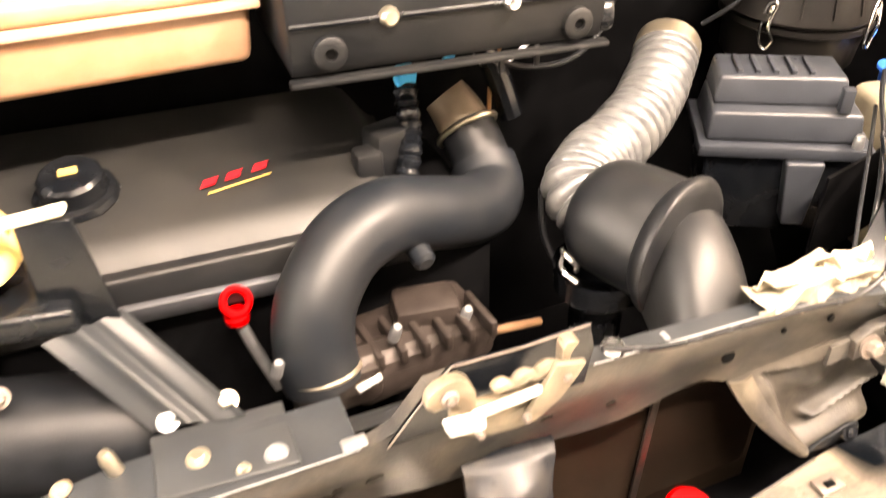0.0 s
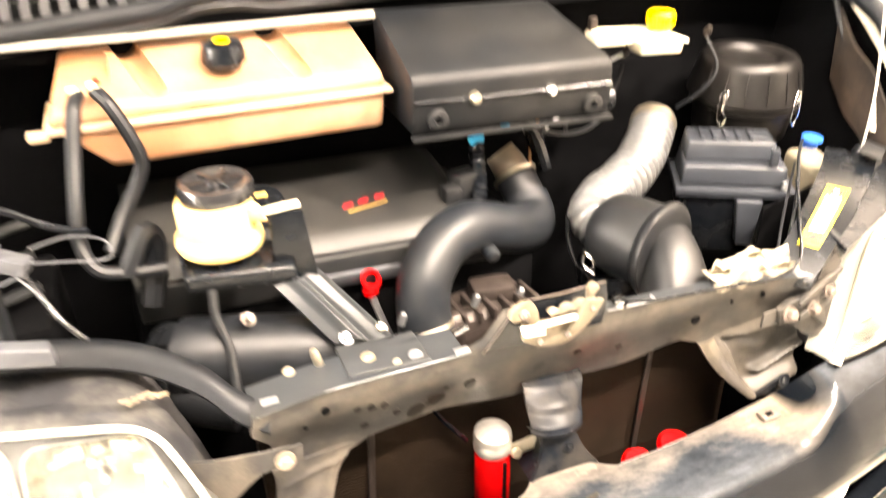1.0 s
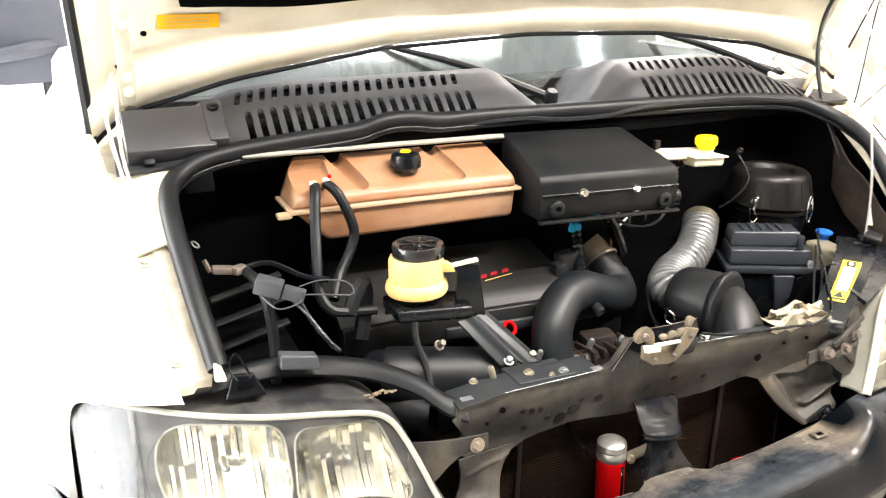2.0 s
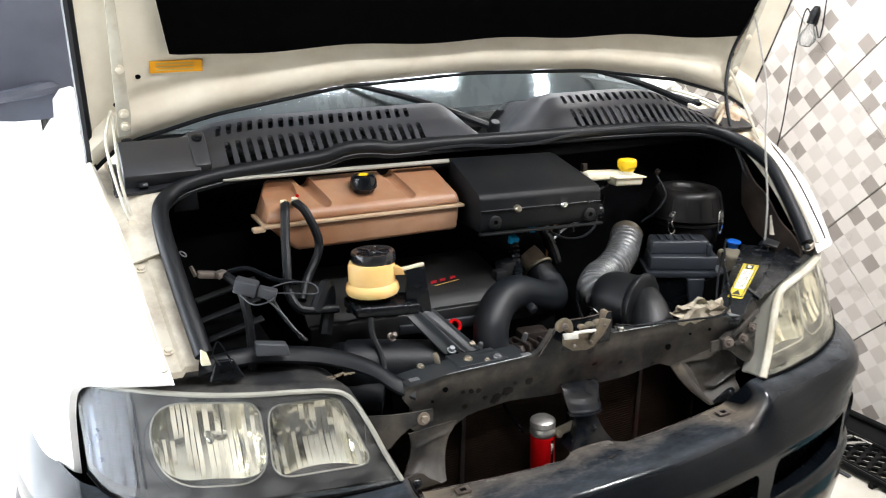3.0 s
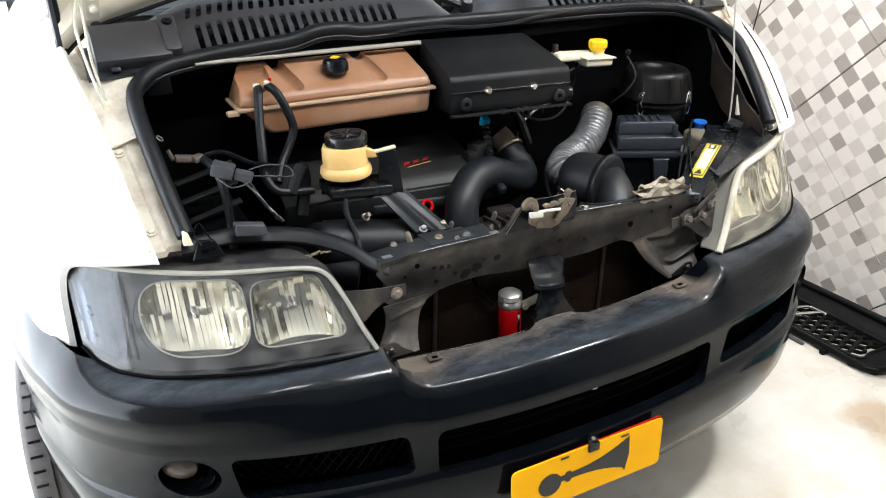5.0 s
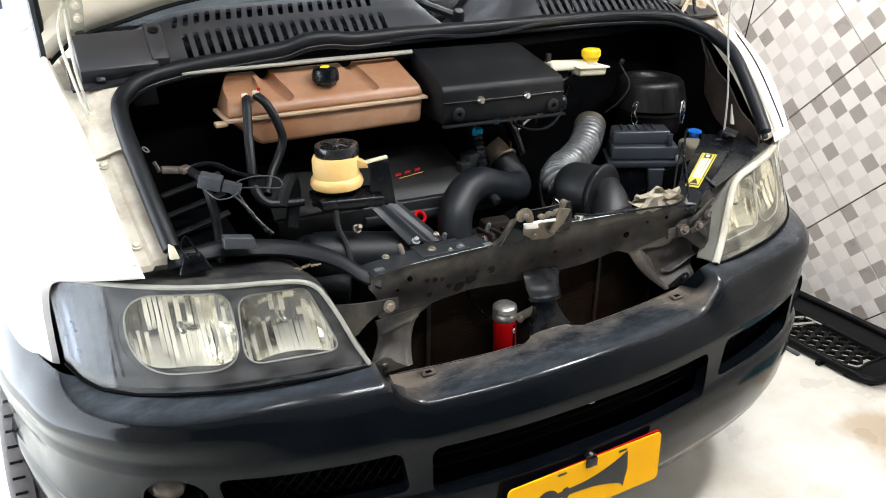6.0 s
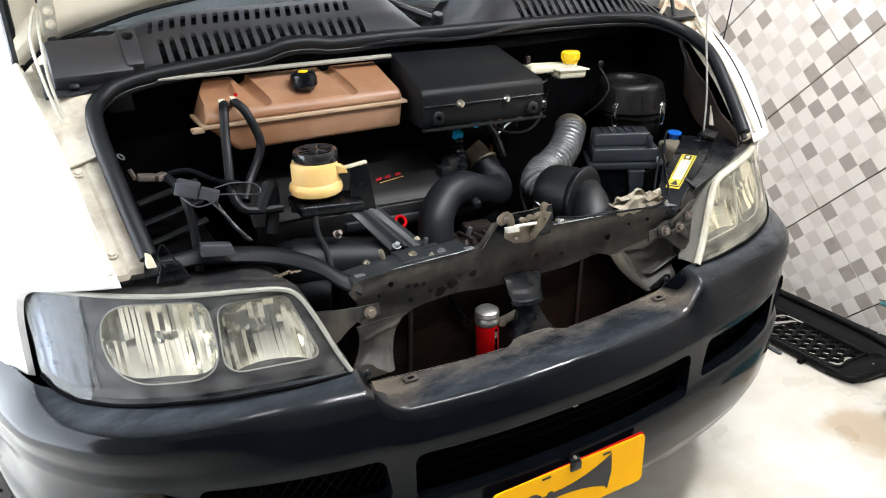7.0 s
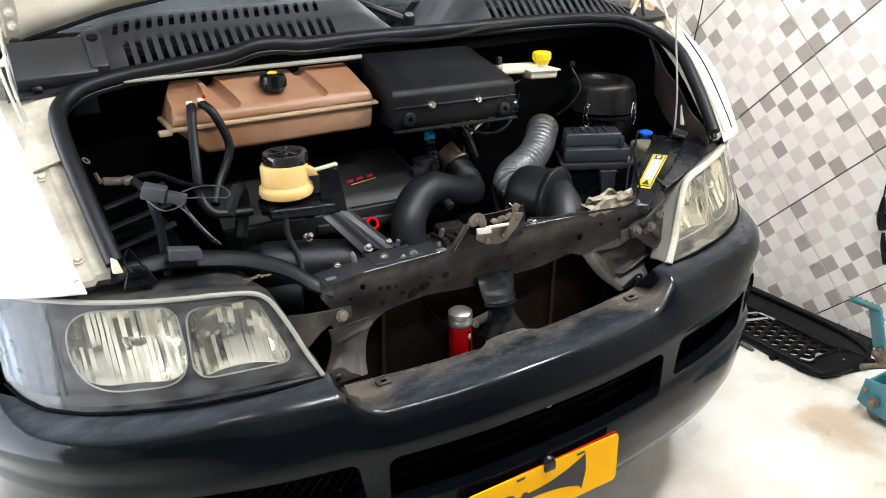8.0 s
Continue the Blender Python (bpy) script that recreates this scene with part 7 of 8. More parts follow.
label(13.0, 13.7, 0.45, 0.55, 0.0048, LABELW, lb, "pictogram_mark")
part("end_flap", box(0.66, 0.185, 1.098, 0.055, 0.035, 0.004, 0.001, rx=15, rz=35), GREYP, AG, "dark plastic flap")
LBK = mat("dirty_grey_bracket", (0.020, 0.019, 0.018), 0.5, var=0.3, scale=40, bump=0.15, bscale=300, tint=(0.075, 0.062, 0.048), tscale=20, tamount=0.6)
part("strut", join(prism([(x, 0.036, z) for x, z in ((0.372, 0.925), (0.368, 0.950), (0.385, 0.962), (0.425, 0.966), (0.462, 0.990), (0.470, 0.984), (0.440, 0.955), (0.455, 0.935), (0.470, 0.905), (0.462, 0.900), (0.435, 0.925), (0.405, 0.928))], (0, 0.012, 0), 0.002), strip_box((0.395, 0.030, 0.958), (0.470, 0.036, 1.002), 0.010, 0.006, (0, 1, 0)), strip_box((0.40, 0.030, 0.935), (0.465, 0.036, 0.950), 0.012, 0.006, (0, 1, 0))), LBK, AG, "dirty grey lamp bracket with webs")
part("fin", prism([(0.430, 0.048, 0.985), (0.470, 0.050, 1.022), (0.485, 0.050, 1.000), (0.462, 0.048, 0.975)], (0, 0.004, 0)), LBK, AG)
bolt("bolt", (0.384, 0.034, 0.943), (0, -1, 0.2), 0.0085, AG, CAST, 0.012)
bolt("bolt", (0.425, 0.032, 0.945), (0, -1, 0.2), 0.0075, AG, CAST, 0.012)
bolt("bolt", (0.450, 0.032, 0.968), (0, -1, 0.2), 0.0065, AG, CAST, 0.010)

# hood stay cable and wires at the right
HS = thing("hood_stay", 0.68, 0.2, 1.08, "thin grey stay rod holding the open hood", "rod")
part("rod", tube([(0.653, 0.200, 1.085), (0.655, 0.205, 1.20), (0.672, 0.245, 1.355), (0.715, 0.290, 1.455), (0.79, 0.40, 1.58), (0.857, 0.49, 1.645)], 0.0024, 8, 6), BOWDEN, HS)
part("foot", join(lathe([(0.012, -0.01), (0.012, 0.012), (0.006, 0.02), (0, 0.02)], (0.655, 0.205, 1.080), (0, 0, 1), 12), box(0.66, 0.205, 1.076, 0.05, 0.03, 0.012, 0.003, rz=30)), BLACK, HS, "black plastic socket")
WC = thing("washer_hose", 0.78, 0.44, 1.2, "thin black washer hose running up to the hood", "hose")
part("hose", tube([(0.785, 0.39, 1.20), (0.779, 0.43, 1.275), (0.784, 0.48, 1.362), (0.800, 0.52, 1.46), (0.838, 0.54, 1.557), (0.870, 0.50, 1.66)], 0.005, 8, 6), RUBBER, WC)
HW = thing("hanging_lamp", XE - 0.03, 1.25, 1.0, "unlit clear bulb hanging on a black cord by the wall", "lamp")
part("cord", tube([(1.90, 1.312, 1.03), (1.90, 1.285, 1.20), (1.895, 1.26, 1.42), (1.89, 1.235, 1.58), (1.88, 1.20, 1.66), (1.885, 1.16, 1.60), (1.90, 1.13, 1.66), (1.90, 1.12, 2.95)], 0.003, 6, 6), RUBBER, HW)
part("socket", lathe([(0.0, 0.07), (0.010, 0.07), (0.020, 0.05), (0.022, 0.0), (0, 0)], (1.885, 1.175, 1.60), (0.1, -0.2, 1), 16), BLACK, HW, "black lamp socket")
part("bulb", lathe([(0.014, 0.0), (0.016, -0.02), (0.034, -0.05), (0.036, -0.07), (0.022, -0.095), (0, -0.10)], (1.885, 1.175, 1.605), (0.1, -0.2, 1), 20), glass("clear_bulb_glass", (0.88, 0.89, 0.89), 0.05, 0.12), HW, "clear unlit bulb")

# loose vacuum lines and wires deep in the bay
VL = thing("vacuum_lines", 0.2, 0.4, 1.05, "thin black vacuum lines and wires across the engine bay", "wiring")
for pts, r, m_ in (([(0.14, 0.40, 1.15), (0.20, 0.42, 1.12), (0.27, 0.44, 1.11), (0.33, 0.47, 1.13), (0.36, 0.48, 1.20)], 0.0035, RUBBER),
                   ([(0.17, 0.32, 1.02), (0.165, 0.30, 0.97), (0.18, 0.27, 0.93), (0.23, 0.24, 0.90)], 0.004, RUBBER),
                   ([(0.26, 0.46, 1.16), (0.29, 0.45, 1.21), (0.33, 0.44, 1.235)], 0.003, ALU),
                   ([(0.44, 0.42, 1.13), (0.47, 0.40, 1.16), (0.50, 0.40, 1.20), (0.49, 0.43, 1.25)], 0.003, RUBBER),
                   ([(-0.42, 0.30, 1.08), (-0.36, 0.32, 1.06), (-0.30, 0.31, 1.05)], 0.006, RUBBER),
                   ([(-0.58, 0.22, 1.05), (-0.52, 0.20, 1.03), (-0.46, 0.19, 1.02), (-0.41, 0.17, 1.00)], 0.008, RUBBER),
                   ([(0.405, 0.085, 1.012), (0.450, 0.125, 1.045), (0.505, 0.180, 1.072), (0.560, 0.240, 1.085), (0.610, 0.285, 1.090)], 0.0028, RUBBER),
                   ([(0.395, 0.090, 1.012), (0.440, 0.135, 1.043), (0.500, 0.190, 1.066), (0.555, 0.240, 1.074)], 0.0024, RUBBER)):
    part("line", tube(pts, r, 8, 6), m_, VL)
for x, y, z in ((0.335, 0.44, 1.237), (0.49, 0.43, 1.252)):
    part("union", lathe([(0.006, 0), (0.007, 0.008), (0.005, 0.014), (0, 0.014)], (x, y, z), (0.2, -0.4, 0.8), 10), OILYCAST, VL)

# left side of the bay: wires, plugs, hoses, rails
RW = thing("side_wiring", -0.66, 0.24, 1.1, "loose wires with a grey plug and a dirty connector", "wiring")
part("plug", join(box(-0.640, 0.205, 1.200, 0.042, 0.030, 0.026, 0.003, ry=18, rz=-20), box(-0.605, 0.192, 1.186, 0.034, 0.022, 0.018, 0.002, ry=18, rz=-20)), GREYLAB, RW, "grey two-part plug")
part("dirty_connector", join(box(-0.695, 0.30, 1.205, 0.035, 0.02, 0.012, 0.003, ry=10), box(-0.67, 0.295, 1.203, 0.025, 0.02, 0.014, 0.004, rz=30), tube([(-0.715, 0.30, 1.205), (-0.722, 0.302, 1.225)], 0.004, 6, smooth=False)), CAST, RW, "dusty metal connector")
for pts, r, m_ in (([(-0.66, 0.295, 1.205), (-0.62, 0.29, 1.208), (-0.57, 0.28, 1.18), (-0.53, 0.27, 1.17)], 0.005, BLACK), ([(-0.66, 0.29, 1.20), (-0.645, 0.25, 1.185), (-0.64, 0.22, 1.14), (-0.64, 0.21, 1.08), (-0.645, 0.2, 1.02)], 0.009, RUBBER),
                   ([(-0.60, 0.19, 1.185), (-0.56, 0.19, 1.178), (-0.51, 0.20, 1.166), (-0.512, 0.22, 1.18), (-0.55, 0.235, 1.185), (-0.59, 0.22, 1.186)], 0.0014, GREYLAB), ([(-0.655, 0.20, 1.19), (-0.635, 0.17, 1.175), (-0.60, 0.175, 1.178), (-0.595, 0.19, 1.192)], 0.0014, GREYLAB),
                   ([(-0.60, 0.19, 1.18), (-0.588, 0.18, 1.15), (-0.57, 0.16, 1.12), (-0.55, 0.15, 1.095)], 0.004, BLACK), ([(-0.61, 0.19, 1.178), (-0.58, 0.17, 1.14), (-0.56, 0.155, 1.10)], 0.0018, GREYLAB), ([(-0.50, 0.26, 1.105), (-0.47, 0.28, 1.15), (-0.46, 0.29, 1.12), (-0.48, 0.27, 1.05)], 0.014, RUBBER)):
    part("wire", tube(pts, r, 7, 6), m_, RW)
part("grey_block", hull_box([(-0.645, 0.145, 1.085), (-0.585, 0.135, 1.078), (-0.585, 0.16, 1.078), (-0.645, 0.17, 1.085)], [(-0.642, 0.148, 1.108), (-0.588, 0.138, 1.100), (-0.588, 0.16, 1.10), (-0.642, 0.17, 1.108)], 0.003), GREYLAB, RW, "grey plastic block")
part("pedestal_grommet", ring((-0.728, 0.35, 1.238), (0.6, -0.3, 0.7), 0.007, 0.0015), ALU, RW, "dull metal grommet ring")
part("white_clip", hull_box([(-0.742, 0.138, 1.090), (-0.724, 0.138, 1.088), (-0.724, 0.15, 1.088), (-0.742, 0.15, 1.09)], [(-0.740, 0.145, 1.118), (-0.730, 0.145, 1.112), (-0.730, 0.152, 1.112), (-0.740, 0.152, 1.118)], 0.003), RESV2, RW, "white plastic clip")
part("side_tab", box(-0.70, 0.46, 1.325, 0.05, 0.006, 0.055, 0.003, rx=-15), DARK, RW)
BT = thing("battery_tray", -0.67, 0.3, 0.9, "black ribbed battery tray deep in the bay", "tray")
for k in range(4):
    part("rib", strip_box((-0.72, 0.30 - 0.02 * k, 1.155 - 0.035 * k), (-0.60, 0.32 - 0.02 * k, 1.175 - 0.035 * k), 0.014, 0.005, (0, -0.4, 1), 0.001), GREYP, BT)
part("tray", box(-0.66, 0.33, 0.95, 0.13, 0.2, 0.25, 0.01), DARK, BT)
# rail from the front panel round behind the left headlamp
FR = thing("headlamp_rail", -0.56, 0.15, 1.0, "curved black sheet steel rail behind the headlamp", "rail", "headlamp rails")
railp = spline([(-0.372, 0.064, 1.004), (-0.405, 0.082, 1.020), (-0.440, 0.118, 1.044), (-0.50, 0.162, 1.062), (-0.57, 0.185, 1.074), (-0.65, 0.19, 1.086), (-0.74, 0.175, 1.088)], 6)
part("rail", sheet(lambda u, v: railp[int(u)] + Vector((-0.006, -0.018, -0.002)) * v + Vector((0, 0, -0.012 * v * v)), range(len(railp)), lin(-0.5, 1.2, 6), (0, 0.003, -0.006)), RUBBER, FR, "curved black flange")
# The aprons are near-black sheets in place of the shade below the rails.
part("apron", sheet(lambda u, v: Vector((railp[int(u)].x, max(railp[int(u)].y, 1.2 * max(0.0, -railp[int(u)].x - 0.431) ** 2.6 + 0.19), railp[int(u)].z - 0.02 - 0.13 * v)), range(len(railp)), lin(0, 1, 5), (0, 0.004, 0)), DARK, FR)
part("bracket", hull_box([(-0.730, 0.150, 1.050), (-0.668, 0.144, 1.050), (-0.668, 0.16, 1.050), (-0.730, 0.167, 1.050)], [(-0.715, 0.154, 1.088), (-0.684, 0.151, 1.086), (-0.684, 0.16, 1.086), (-0.715, 0.163, 1.088)], 0.003), BLACK, FR, "black tapered bracket")
# A near-black box stands for the shade in the bracket's hole.
part("slot", box(-0.699, 0.150, 1.070, 0.026, 0.01, 0.008, 0.002, rx=-20), DARK, FR)
part("loop_wire", tube([(-0.71, 0.14, 1.085), (-0.72, 0.145, 1.105), (-0.708, 0.15, 1.125), (-0.695, 0.145, 1.10), (-0.69, 0.14, 1.085)], 0.0018, 6, 5), BLACK, FR)
part("debris", join(*[box(-0.525 + 0.006 * k, 0.098 + 0.004 * math.sin(k * 5), 1.037 + 0.001 * math.cos(k * 3), 0.010, 0.006, 0.0015, 0.0004, rz=50 * k, rx=10 * (k % 3) - 10) for k in range(8)]), RUSTY, FR, "dry leaf debris")
FR2 = thing("headlamp_rail", 0.60, 0.15, 1.0, "black sheet steel rail behind the headlamp", "rail", "headlamp rails")
part("rail", sheet(lambda u, v: Vector((0.47 + 0.30 * u, 0.075 + 0.12 * u, 1.045 + 0.02 * u)) + Vector((0.0, 0.04, 0.012)) * v, lin(0, 1, 8), lin(-1, 0.6, 5), (0, 0.003, -0.008)), BLACK, FR2)
part("apron", sheet(lambda u, v: Vector((0.455 + 0.33 * u, 0.19 + 0.08 * u, 1.03 - 0.12 * v)), lin(0, 1, 8), lin(0, 1, 4), (0, 0.004, 0)), DARK, FR2)
part("adjuster", join(lathe([(0.012, 0), (0.012, 0.03), (0.006, 0.034), (0, 0.034)], (0.765, 0.225, 1.075), (0, -0.3, 1), 12), box(0.80, 0.25, 1.075, 0.05, 0.03, 0.03, 0.005, rz=20)), BLACK, FR2, "black adjuster knob")
part("cream_gusset", hull_box([(0.752, 0.27, 1.085), (0.772, 0.255, 1.085), (0.776, 0.265, 1.085), (0.756, 0.28, 1.085)], [(0.760, 0.285, 1.155), (0.766, 0.282, 1.155), (0.768, 0.288, 1.155), (0.762, 0.29, 1.155)], 0.001), CREAM, FR2, "cream painted gusset")
# headlamp tops
for s in (-1, 1):
    part("lamp_roof", sheet(lambda u, v: lamp_xyz(s, u, LT(u) - 0.002, 0.004) + Vector((0, (0.050 + 0.075 * smooth(0.46, 0.56, u) * (1 - smooth(0.80, 0.93, u))) * v, 0.006 * math.sin(v * 3) + 0.003 * math.sin(u * 60) * v)), LA[5:], lin(0, 1, 7), (0, 0, -0.006)), LAMPTOP, VAN, "dusty grey plastic top of the headlamp")

# radiator, red bottle and horns behind the grille opening
RA = thing("radiator", 0, 0.14, 0.57, "dusty brown-black radiator core behind the front panel", "radiator")
part("core", box(0.0, 0.150, 0.735, 0.78, 0.03, 0.31, 0.003), FIN, RA)
for k in range(38):
    part("fin", box(0.0, 0.1346, 0.66 + 0.0060 * k, 0.76, 0.0012, 0.0032, 0), FIN, RA)
for x in (-0.245, 0.212):
    part("stay", box(x, 0.128, 0.76, 0.010, 0.004, 0.25, 0.001, ry=3), OILYCAST, RA, "vertical radiator stay")
part("pipe", tube([(-0.16, 0.11, 0.90), (-0.14, 0.115, 0.86), (-0.10, 0.12, 0.80)], 0.004, 6, 5), BLACK, RA)
RB = thing("horn_compressor", -0.075, 0.085, 0.70, "red cylinder with chrome cap beside the bracket", "compressor")
part("body", lathe([(0, 0), (0.024, 0.0), (0.026, 0.004), (0.026, 0.098), (0.023, 0.102), (0, 0.102)], (-0.077, 0.080, 0.712), (0, 0, 1), 28), RED, RB, "red cylinder")
part("cap", lathe([(0.026, 0.100), (0.0275, 0.103), (0.0275, 0.112), (0.025, 0.118), (0.0275, 0.122), (0.0265, 0.132), (0.020, 0.137), (0, 0.138)], (-0.077, 0.080, 0.712), (0, 0, 1), 28), mat("dusty_bright_cap", (0.50, 0.49, 0.46), 0.34, metal=0.85, var=0.2, scale=60), RB, "chrome cap")
part("strap", join(strip_box((-0.056, 0.062, 0.815), (0.005, 0.045, 0.842), 0.020, 0.004, (0, -1, 0.3)), lathe([(0, 0.006), (0.007, 0.005), (0.009, 0), (0, 0)], (-0.052, 0.056, 0.815), (0, -1, 0.2), 8)), ZINC, RB, "zinc strap and nut")
# Thin bright strip up the cylinder's front.
part("chrome_stripe", box(-0.070, 0.0545, 0.765, 0.006, 0.002, 0.08, 0), CHROME, RB)
for x, y, z, r in ((0.252, 0.078, 0.688, 0.031), (0.180, 0.072, 0.681, 0.030), (0.115, 0.066, 0.674, 0.024)):
    h = thing("horn", x, y, z - 0.1, "round red plastic horn in the lower opening", "horn", "red horns")
    part("bell", lathe([(0, 0.010), (r * 0.5, 0.010), (r * 0.85, 0.012), (r, 0.006), (r, 0.0), (r * 0.6, -0.02), (r * 0.3, -0.06), (r * 0.3, -0.1), (0, -0.1)], (x, y, z), (0, -0.25, 1), 28), RED, h)
part("bay_shelf", box(0.05, 0.085, 0.615, 0.9, 0.12, 0.015, 0), DARK, VAN)

# ---- on the floor ----
GR = thing("front_grille", 1.70, 0.5, 0, "removed black front grille lying on the floor by the wall", "grille")
def gpt(u, v, z):
    """u runs along the wall, v from the wall's side towards the room."""
    a, b = 1.918 - 0.04 * u, 1.53 - 0.02 * u
    return Vector((a + (b - a) * v, 0.150 + 0.95 * u + 0.06 * v + (0.09 if u < 0.05 and v < 0.2 else 0), z))
part("wall_flange", hull_box([gpt(0.0, 0.0, 0.002), gpt(1, 0.0, 0.002), gpt(1, 0.16, 0.002), gpt(0.0, 0.16, 0.002)], [gpt(0.0, 0.02, 0.045), gpt(1, 0.02, 0.045), gpt(1, 0.13, 0.02), gpt(0.0, 0.13, 0.02)], 0.006), GRILLEM, GR, "flat black flange")
part("upper_rail", tube([gpt(0.0, 0.42, 0.034), gpt(0.05, 0.27, 0.046), gpt(0.2, 0.19, 0.058), gpt(0.5, 0.17, 0.062), gpt(1, 0.17, 0.06)], [0.008, 0.012, 0.014, 0.014, 0.014], 12, 6), GRILLEM, GR, "rounded satin black rail")
part("top_bar", sheet(lambda u, v: gpt(u, 0.16 + 0.27 * v + 0.10 * (1 - smooth(0.0, 0.12, u)) * (1 - v), 0.052 - 0.026 * smooth(0, 1, v)), lin(0.02, 1, 24), lin(0, 1, 8), (0, 0, -0.012)), GRILLEM, GR, "sloping black panel")
part("end_panel", hull_box([gpt(-0.02, 0.30, 0.002), gpt(0.115, 0.34, 0.002), gpt(0.105, 1.0, 0.002), gpt(0.0, 0.93, 0.002)], [gpt(-0.012, 0.32, 0.038), gpt(0.11, 0.36, 0.034), gpt(0.10, 0.97, 0.024), gpt(0.01, 0.91, 0.022)], 0.008), GRILLEM, GR, "black end panel")
part("frame", tube([gpt(0.0, 0.60, 0.028), gpt(0.0, 0.84, 0.024), gpt(0.03, 0.93, 0.022), gpt(0.10, 0.965, 0.022), gpt(0.5, 0.965, 0.022), gpt(1.0, 0.965, 0.022)], 0.013, 10, 6), GRILLEM, GR, "rounded black frame")
part("inner_frame", tube([gpt(0.115, 0.45, 0.032), gpt(0.105, 0.70, 0.028), gpt(0.12, 0.90, 0.026), gpt(0.5, 0.915, 0.026), gpt(1.0, 0.915, 0.026)], 0.007, 8, 5), GRILLEM, GR)
part("inner_frame", tube([gpt(0.115, 0.45, 0.034), gpt(0.5, 0.43, 0.034), gpt(1.0, 0.43, 0.034)], 0.008, 8, 5), GRILLEM, GR)
def mesh_cell(u, v):
    def fn(k, j):
        a = math.pi / 3 * (k % 6) + math.pi / 6
        q, z = ((1.0, 0.030), (0.72, 0.030), (0.76, 0.016), (1.0, 0.016), (1.0, 0.030))[int(j)]
        return gpt(u + 0.0262 * q * math.cos(a), v + 0.072 * q * math.sin(a), z)
    return sheet(fn, range(7), range(5))
for i in range(18):
    for j in range(4):
        part("mesh_cell", mesh_cell(0.145 + 0.0455 * i + (0.02275 if j % 2 else 0), 0.51 + 0.112 * j), GRILLEM, GR)
part("under_lip", strip_box(gpt(0.28, 1.05, 0.006), gpt(1.0, 1.05, 0.006), 0.016, 0.008), GREYLAB, GR, "pale lower lip")
for u in (0.20, 0.42, 0.70):
    part("tab", box(*gpt(u, 1.0, 0.012), 0.035, 0.02, 0.02, 0.003), GRILLEM, GR)
for k in range(3):
    part("badge_bar", strip_box(gpt(0.42 + 0.06 * k, 0.50, 0.040), gpt(0.45 + 0.06 * k, 0.84, 0.040), 0.016, 0.010), CHROME, GR, "silver badge stroke")
part("badge_bar", strip_box(gpt(0.39, 0.50, 0.043), gpt(0.47, 0.50, 0.043), 0.012, 0.010), CHROME, GR, "silver badge stroke")
for u, v in ((0.55, 0.05), (0.36, 0.04), (0.38, 0.05), (0.2, 0.05), (0.03, 0.62)):
    part("fleck", box(*gpt(u, v, 0.046), 0.007, 0.007, 0.002, 0), CHROME, GR)

JK = thing("floor_jack", 1.55, -0.06, 0, "teal enamelled trolley jack with a worn lever", "jack")
plate = [(0.0, 0.045), (0.028, 0.055), (0.020, 0.140), (-0.066, 0.152), (-0.30, 0.150), (-0.50, 0.13), (-0.52, 0.03), (-0.08, 0.030)]
for x in (1.474, 1.600):
    part("side_plate", prism([(x + 0.01 * (z > 0.1), y, z) for y, z in plate], (0.010, 0, 0), 0.002), TEAL, JK, "teal side plate")
part("cross_plate", box(1.542, 0.012, 0.10, 0.118, 0.010, 0.07, 0.003), TEAL, JK)
bolt("axle_bolt", (1.470, -0.032, 0.08), (-1, 0, 0), 0.014, JK, RUSTY, 0.014)
bolt("axle_bolt", (1.472, 0.006, 0.11), (-1, 0, 0), 0.008, JK, RUSTY, 0.012)
part("axle", tube([(1.46, -0.45, 0.055), (1.66, -0.45, 0.055)], 0.012, 10, smooth=False), CAST, JK)
for x in (1.455, 1.65):
    part("wheel", lathe([(0, -0.015), (0.045, -0.015), (0.05, -0.01), (0.05, 0.01), (0.045, 0.015), (0, 0.015)], (x, -0.45, 0.052), (1, 0, 0), 24), CAST, JK)
for x in (1.505, 1.58):
    part("wheel", lathe([(0, -0.012), (0.028, -0.012), (0.032, -0.008), (0.032, 0.008), (0.028, 0.012), (0, 0.012)], (x, -0.03, 0.034), (1, 0, 0), 24), CAST, JK)
part("lever", join(strip_box((1.580, 0.046, 0.215), (1.548, 0.075, 0.372), 0.042, 0.014, (1, 0, 0)), strip_box((1.552, 0.070, 0.366), (1.488, 0.122, 0.400), 0.044, 0.014, (0.6, 0.3, 1))), TEAL, JK, "worn teal pedal lever")
for k in range(4):
    p = Vector((1.540, 0.080, 0.382)).lerp(Vector((1.494, 0.118, 0.406)), k / 3)
    part("tread", box(p.x, p.y, p.z, 0.006, 0.044, 0.004, 0.001, rz=52, rx=8), RUSTY, JK, "worn tread rib")
part("lever_pivot", join(tube([(1.575, 0.03, 0.165), (1.582, 0.044, 0.220)], 0.017, 10, smooth=False), tube([(1.50, 0.05, 0.165), (1.61, 0.01, 0.155)], 0.011, 8, smooth=False), lathe([(0.02, -0.012), (0.024, 0), (0.02, 0.012), (0.012, 0.012), (0.012, -0.012), (0.02, -0.012)], (1.572, 0.04, 0.195), (0.3, -0.3, 1), 14)), RUSTY, JK, "rusty pivot")
part("body", hull_box([(1.49, -0.5, 0.04), (1.60, -0.5, 0.04), (1.60, 0.0, 0.04), (1.49, 0.0, 0.04)], [(1.50, -0.48, 0.10), (1.59, -0.48, 0.10), (1.59, -0.02, 0.12), (1.50, -0.02, 0.12)], 0.006), TEAL, JK)
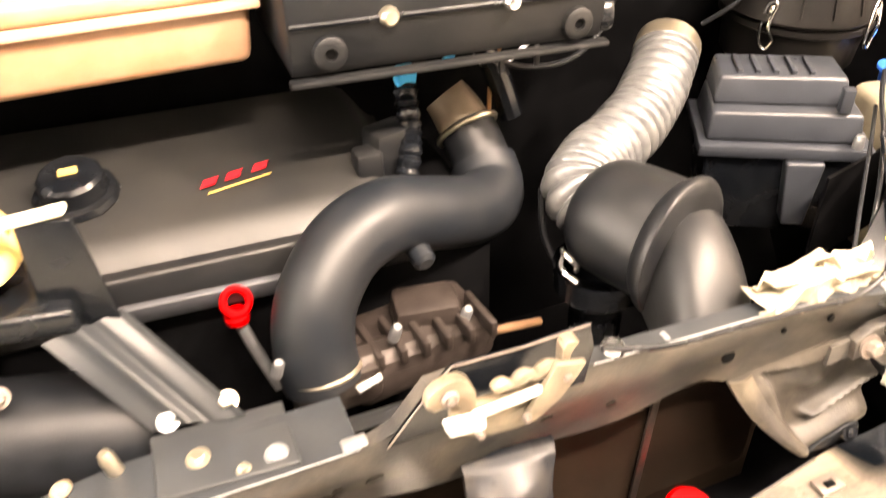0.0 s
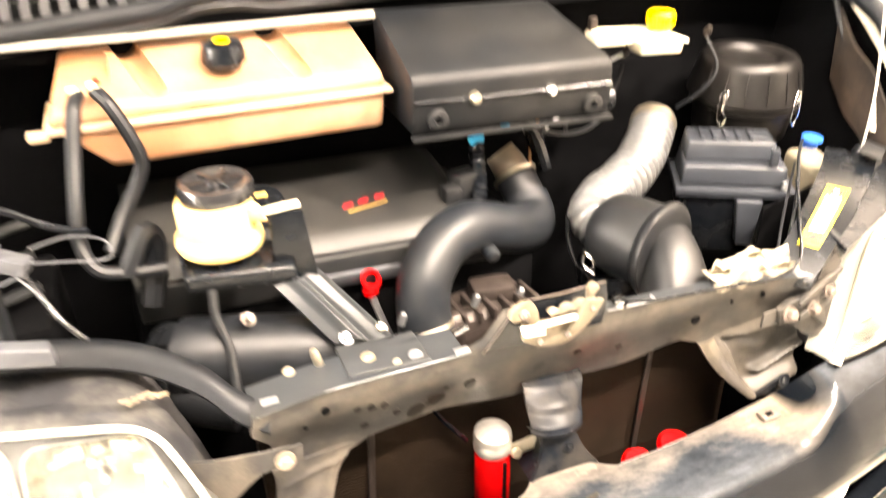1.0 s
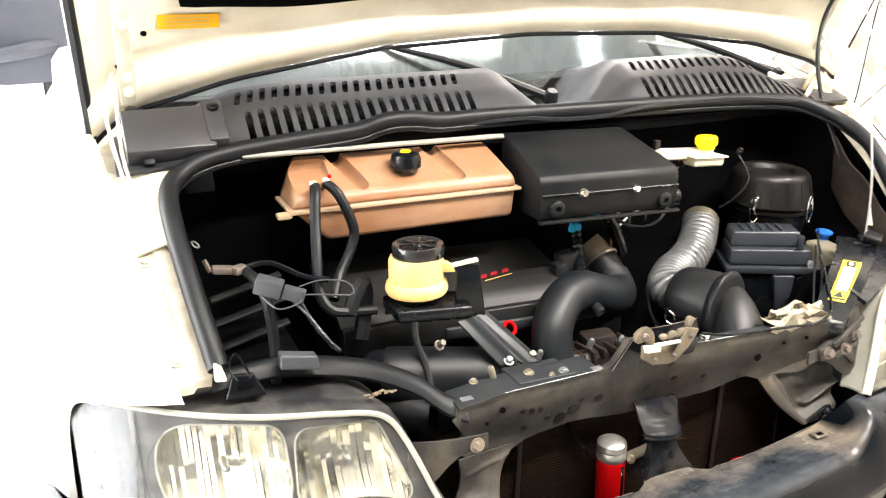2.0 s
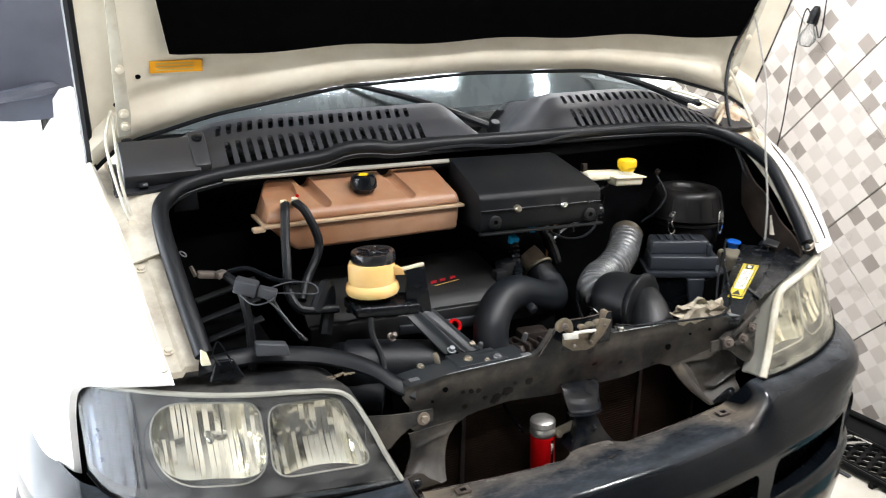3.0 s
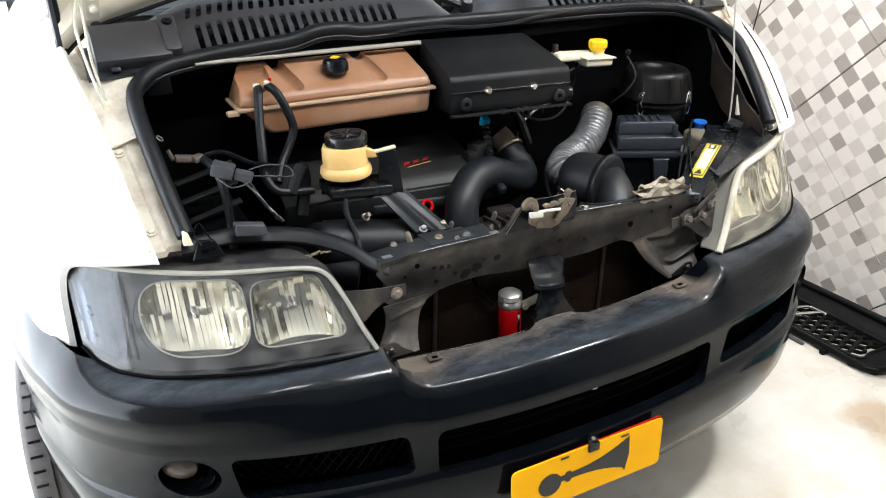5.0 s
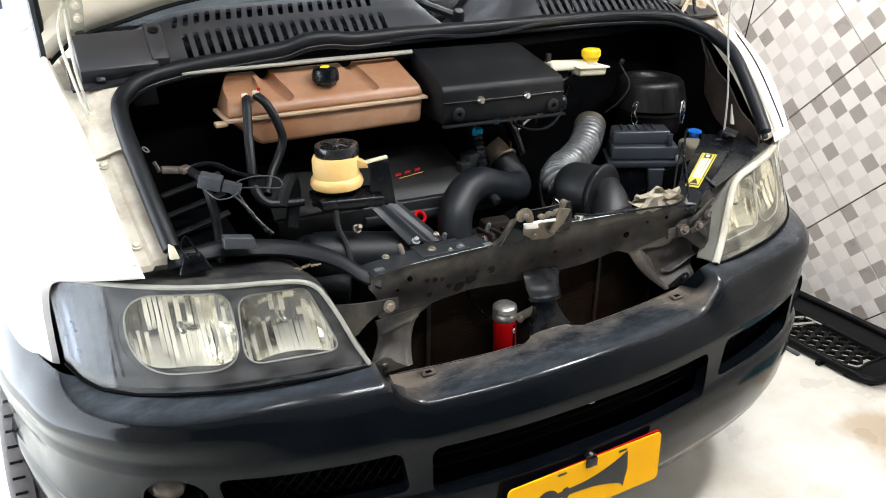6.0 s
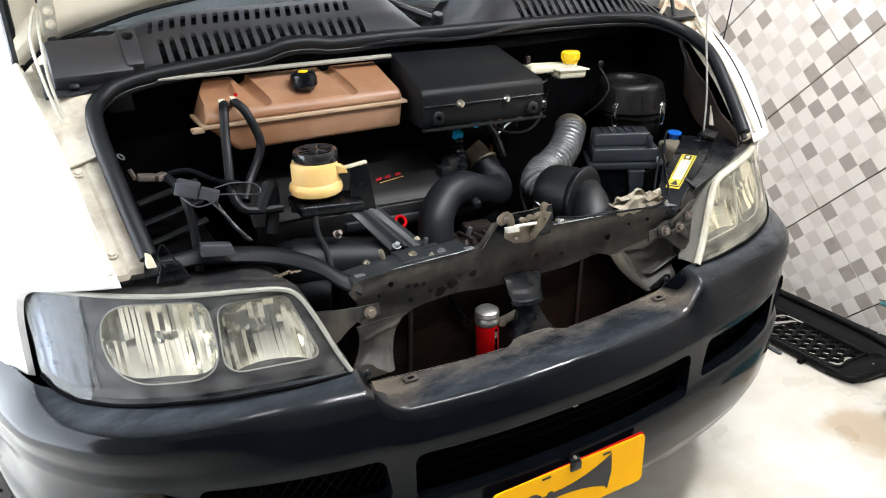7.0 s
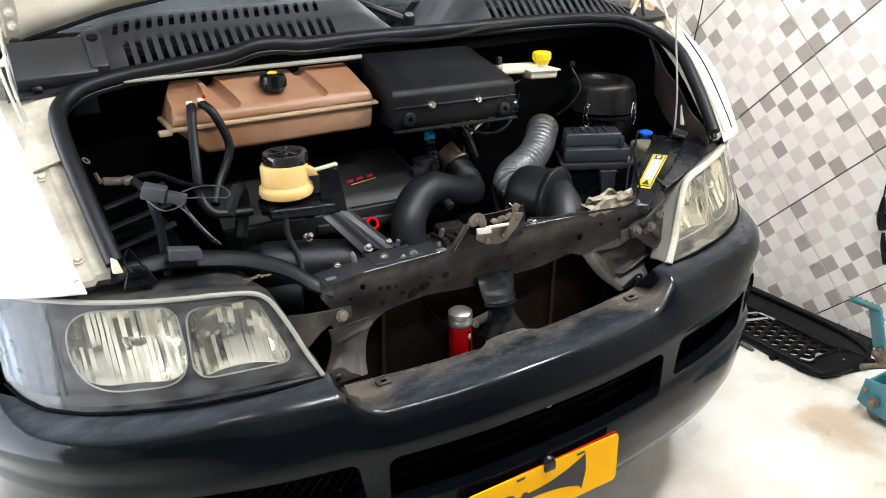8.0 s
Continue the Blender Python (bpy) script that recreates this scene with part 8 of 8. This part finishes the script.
WP = thing("hanging_plug", XE - 0.03, 0.31, 0.36, "black power cord with a plug hanging down the tiled wall", "power cord")
part("cord", tube([(1.915, 0.36, 2.94), (1.912, 0.345, 1.6), (1.905, 0.328, 0.80), (1.90, 0.323, 0.609)], 0.0035, 7, 5), RUBBER, WP)
part("plug", tube([(1.90, 0.323, 0.615), (1.90, 0.318, 0.565), (1.90, 0.312, 0.53), (1.90, 0.300, 0.492)], [0.006, 0.015, 0.019, 0.015], 12, 4), BLACK, WP, "black plug")
part("prongs", tube([(1.90, 0.300, 0.492), (1.90, 0.296, 0.478)], 0.004, 7, smooth=False), ZINC, WP)
part("lead", tube([(1.90, 0.297, 0.482), (1.90, 0.285, 0.43), (1.90, 0.265, 0.363)], [0.006, 0.011, 0.007], 10, 4), BLACK, WP, "black lead end")

# ---- wall tiles, last ----
def wall_tiles():
    side, gap = 0.445, 0.0035
    h = side / math.sqrt(2)
    c0y, c0z = 0.724, 1.072 - h
    q = (side - gap) / 2
    whole = None
    turn = Matrix.Rotation(radians(-90), 4, "Y") @ Matrix.Rotation(radians(45), 4, "Z")
    for i in range(-16, 17):
        for j in range(-8, 9):
            cy, cz = c0y + i * h, c0z + j * h
            if (i + j) % 2 or cy < -3.9 or cy > 5.9 or cz < -h * 0.98 or cz > CEIL + h * 0.9:
                continue
            bm = bmesh.new()
            vs = [bm.verts.new((a, b, 0)) for a, b in ((-q, -q), (q, -q), (q, q), (-q, q))]
            ws = [bm.verts.new((a * 0.992, b * 0.992, 0.006)) for a, b in ((-q, -q), (q, -q), (q, q), (-q, q))]
            bm.faces.new(ws)
            for k in range(4):
                bm.faces.new((vs[k], vs[(k + 1) % 4], ws[(k + 1) % 4], ws[k]))
            m = Matrix.Translation((XE + 0.007, cy, cz)) @ turn
            inside = cz - h > 0 and cz + h < CEIL
            if inside and whole:
                me = whole
                bm.free()
            else:
                if not inside:
                    for no, co in (((0, 0, -1), (0, 0, 0.002)), ((0, 0, 1), (0, 0, CEIL - 0.002))):
                        inv = m.inverted()
                        bmesh.ops.bisect_plane(bm, geom=bm.verts[:] + bm.edges[:] + bm.faces[:], plane_co=inv @ Vector(co), plane_no=inv.to_3x3() @ Vector(no), clear_outer=True)
                if not bm.faces:
                    bm.free()
                    continue
                me = bpy.data.meshes.new("tile")
                bmesh.ops.recalc_face_normals(bm, faces=bm.faces)
                bm.to_mesh(me)
                bm.free()
                me.materials.append(TILE)
                if inside:
                    whole = me
            ob = new("tile", me)
            ob.matrix_world = m
            ob.parent = WALL_E


wall_tiles()
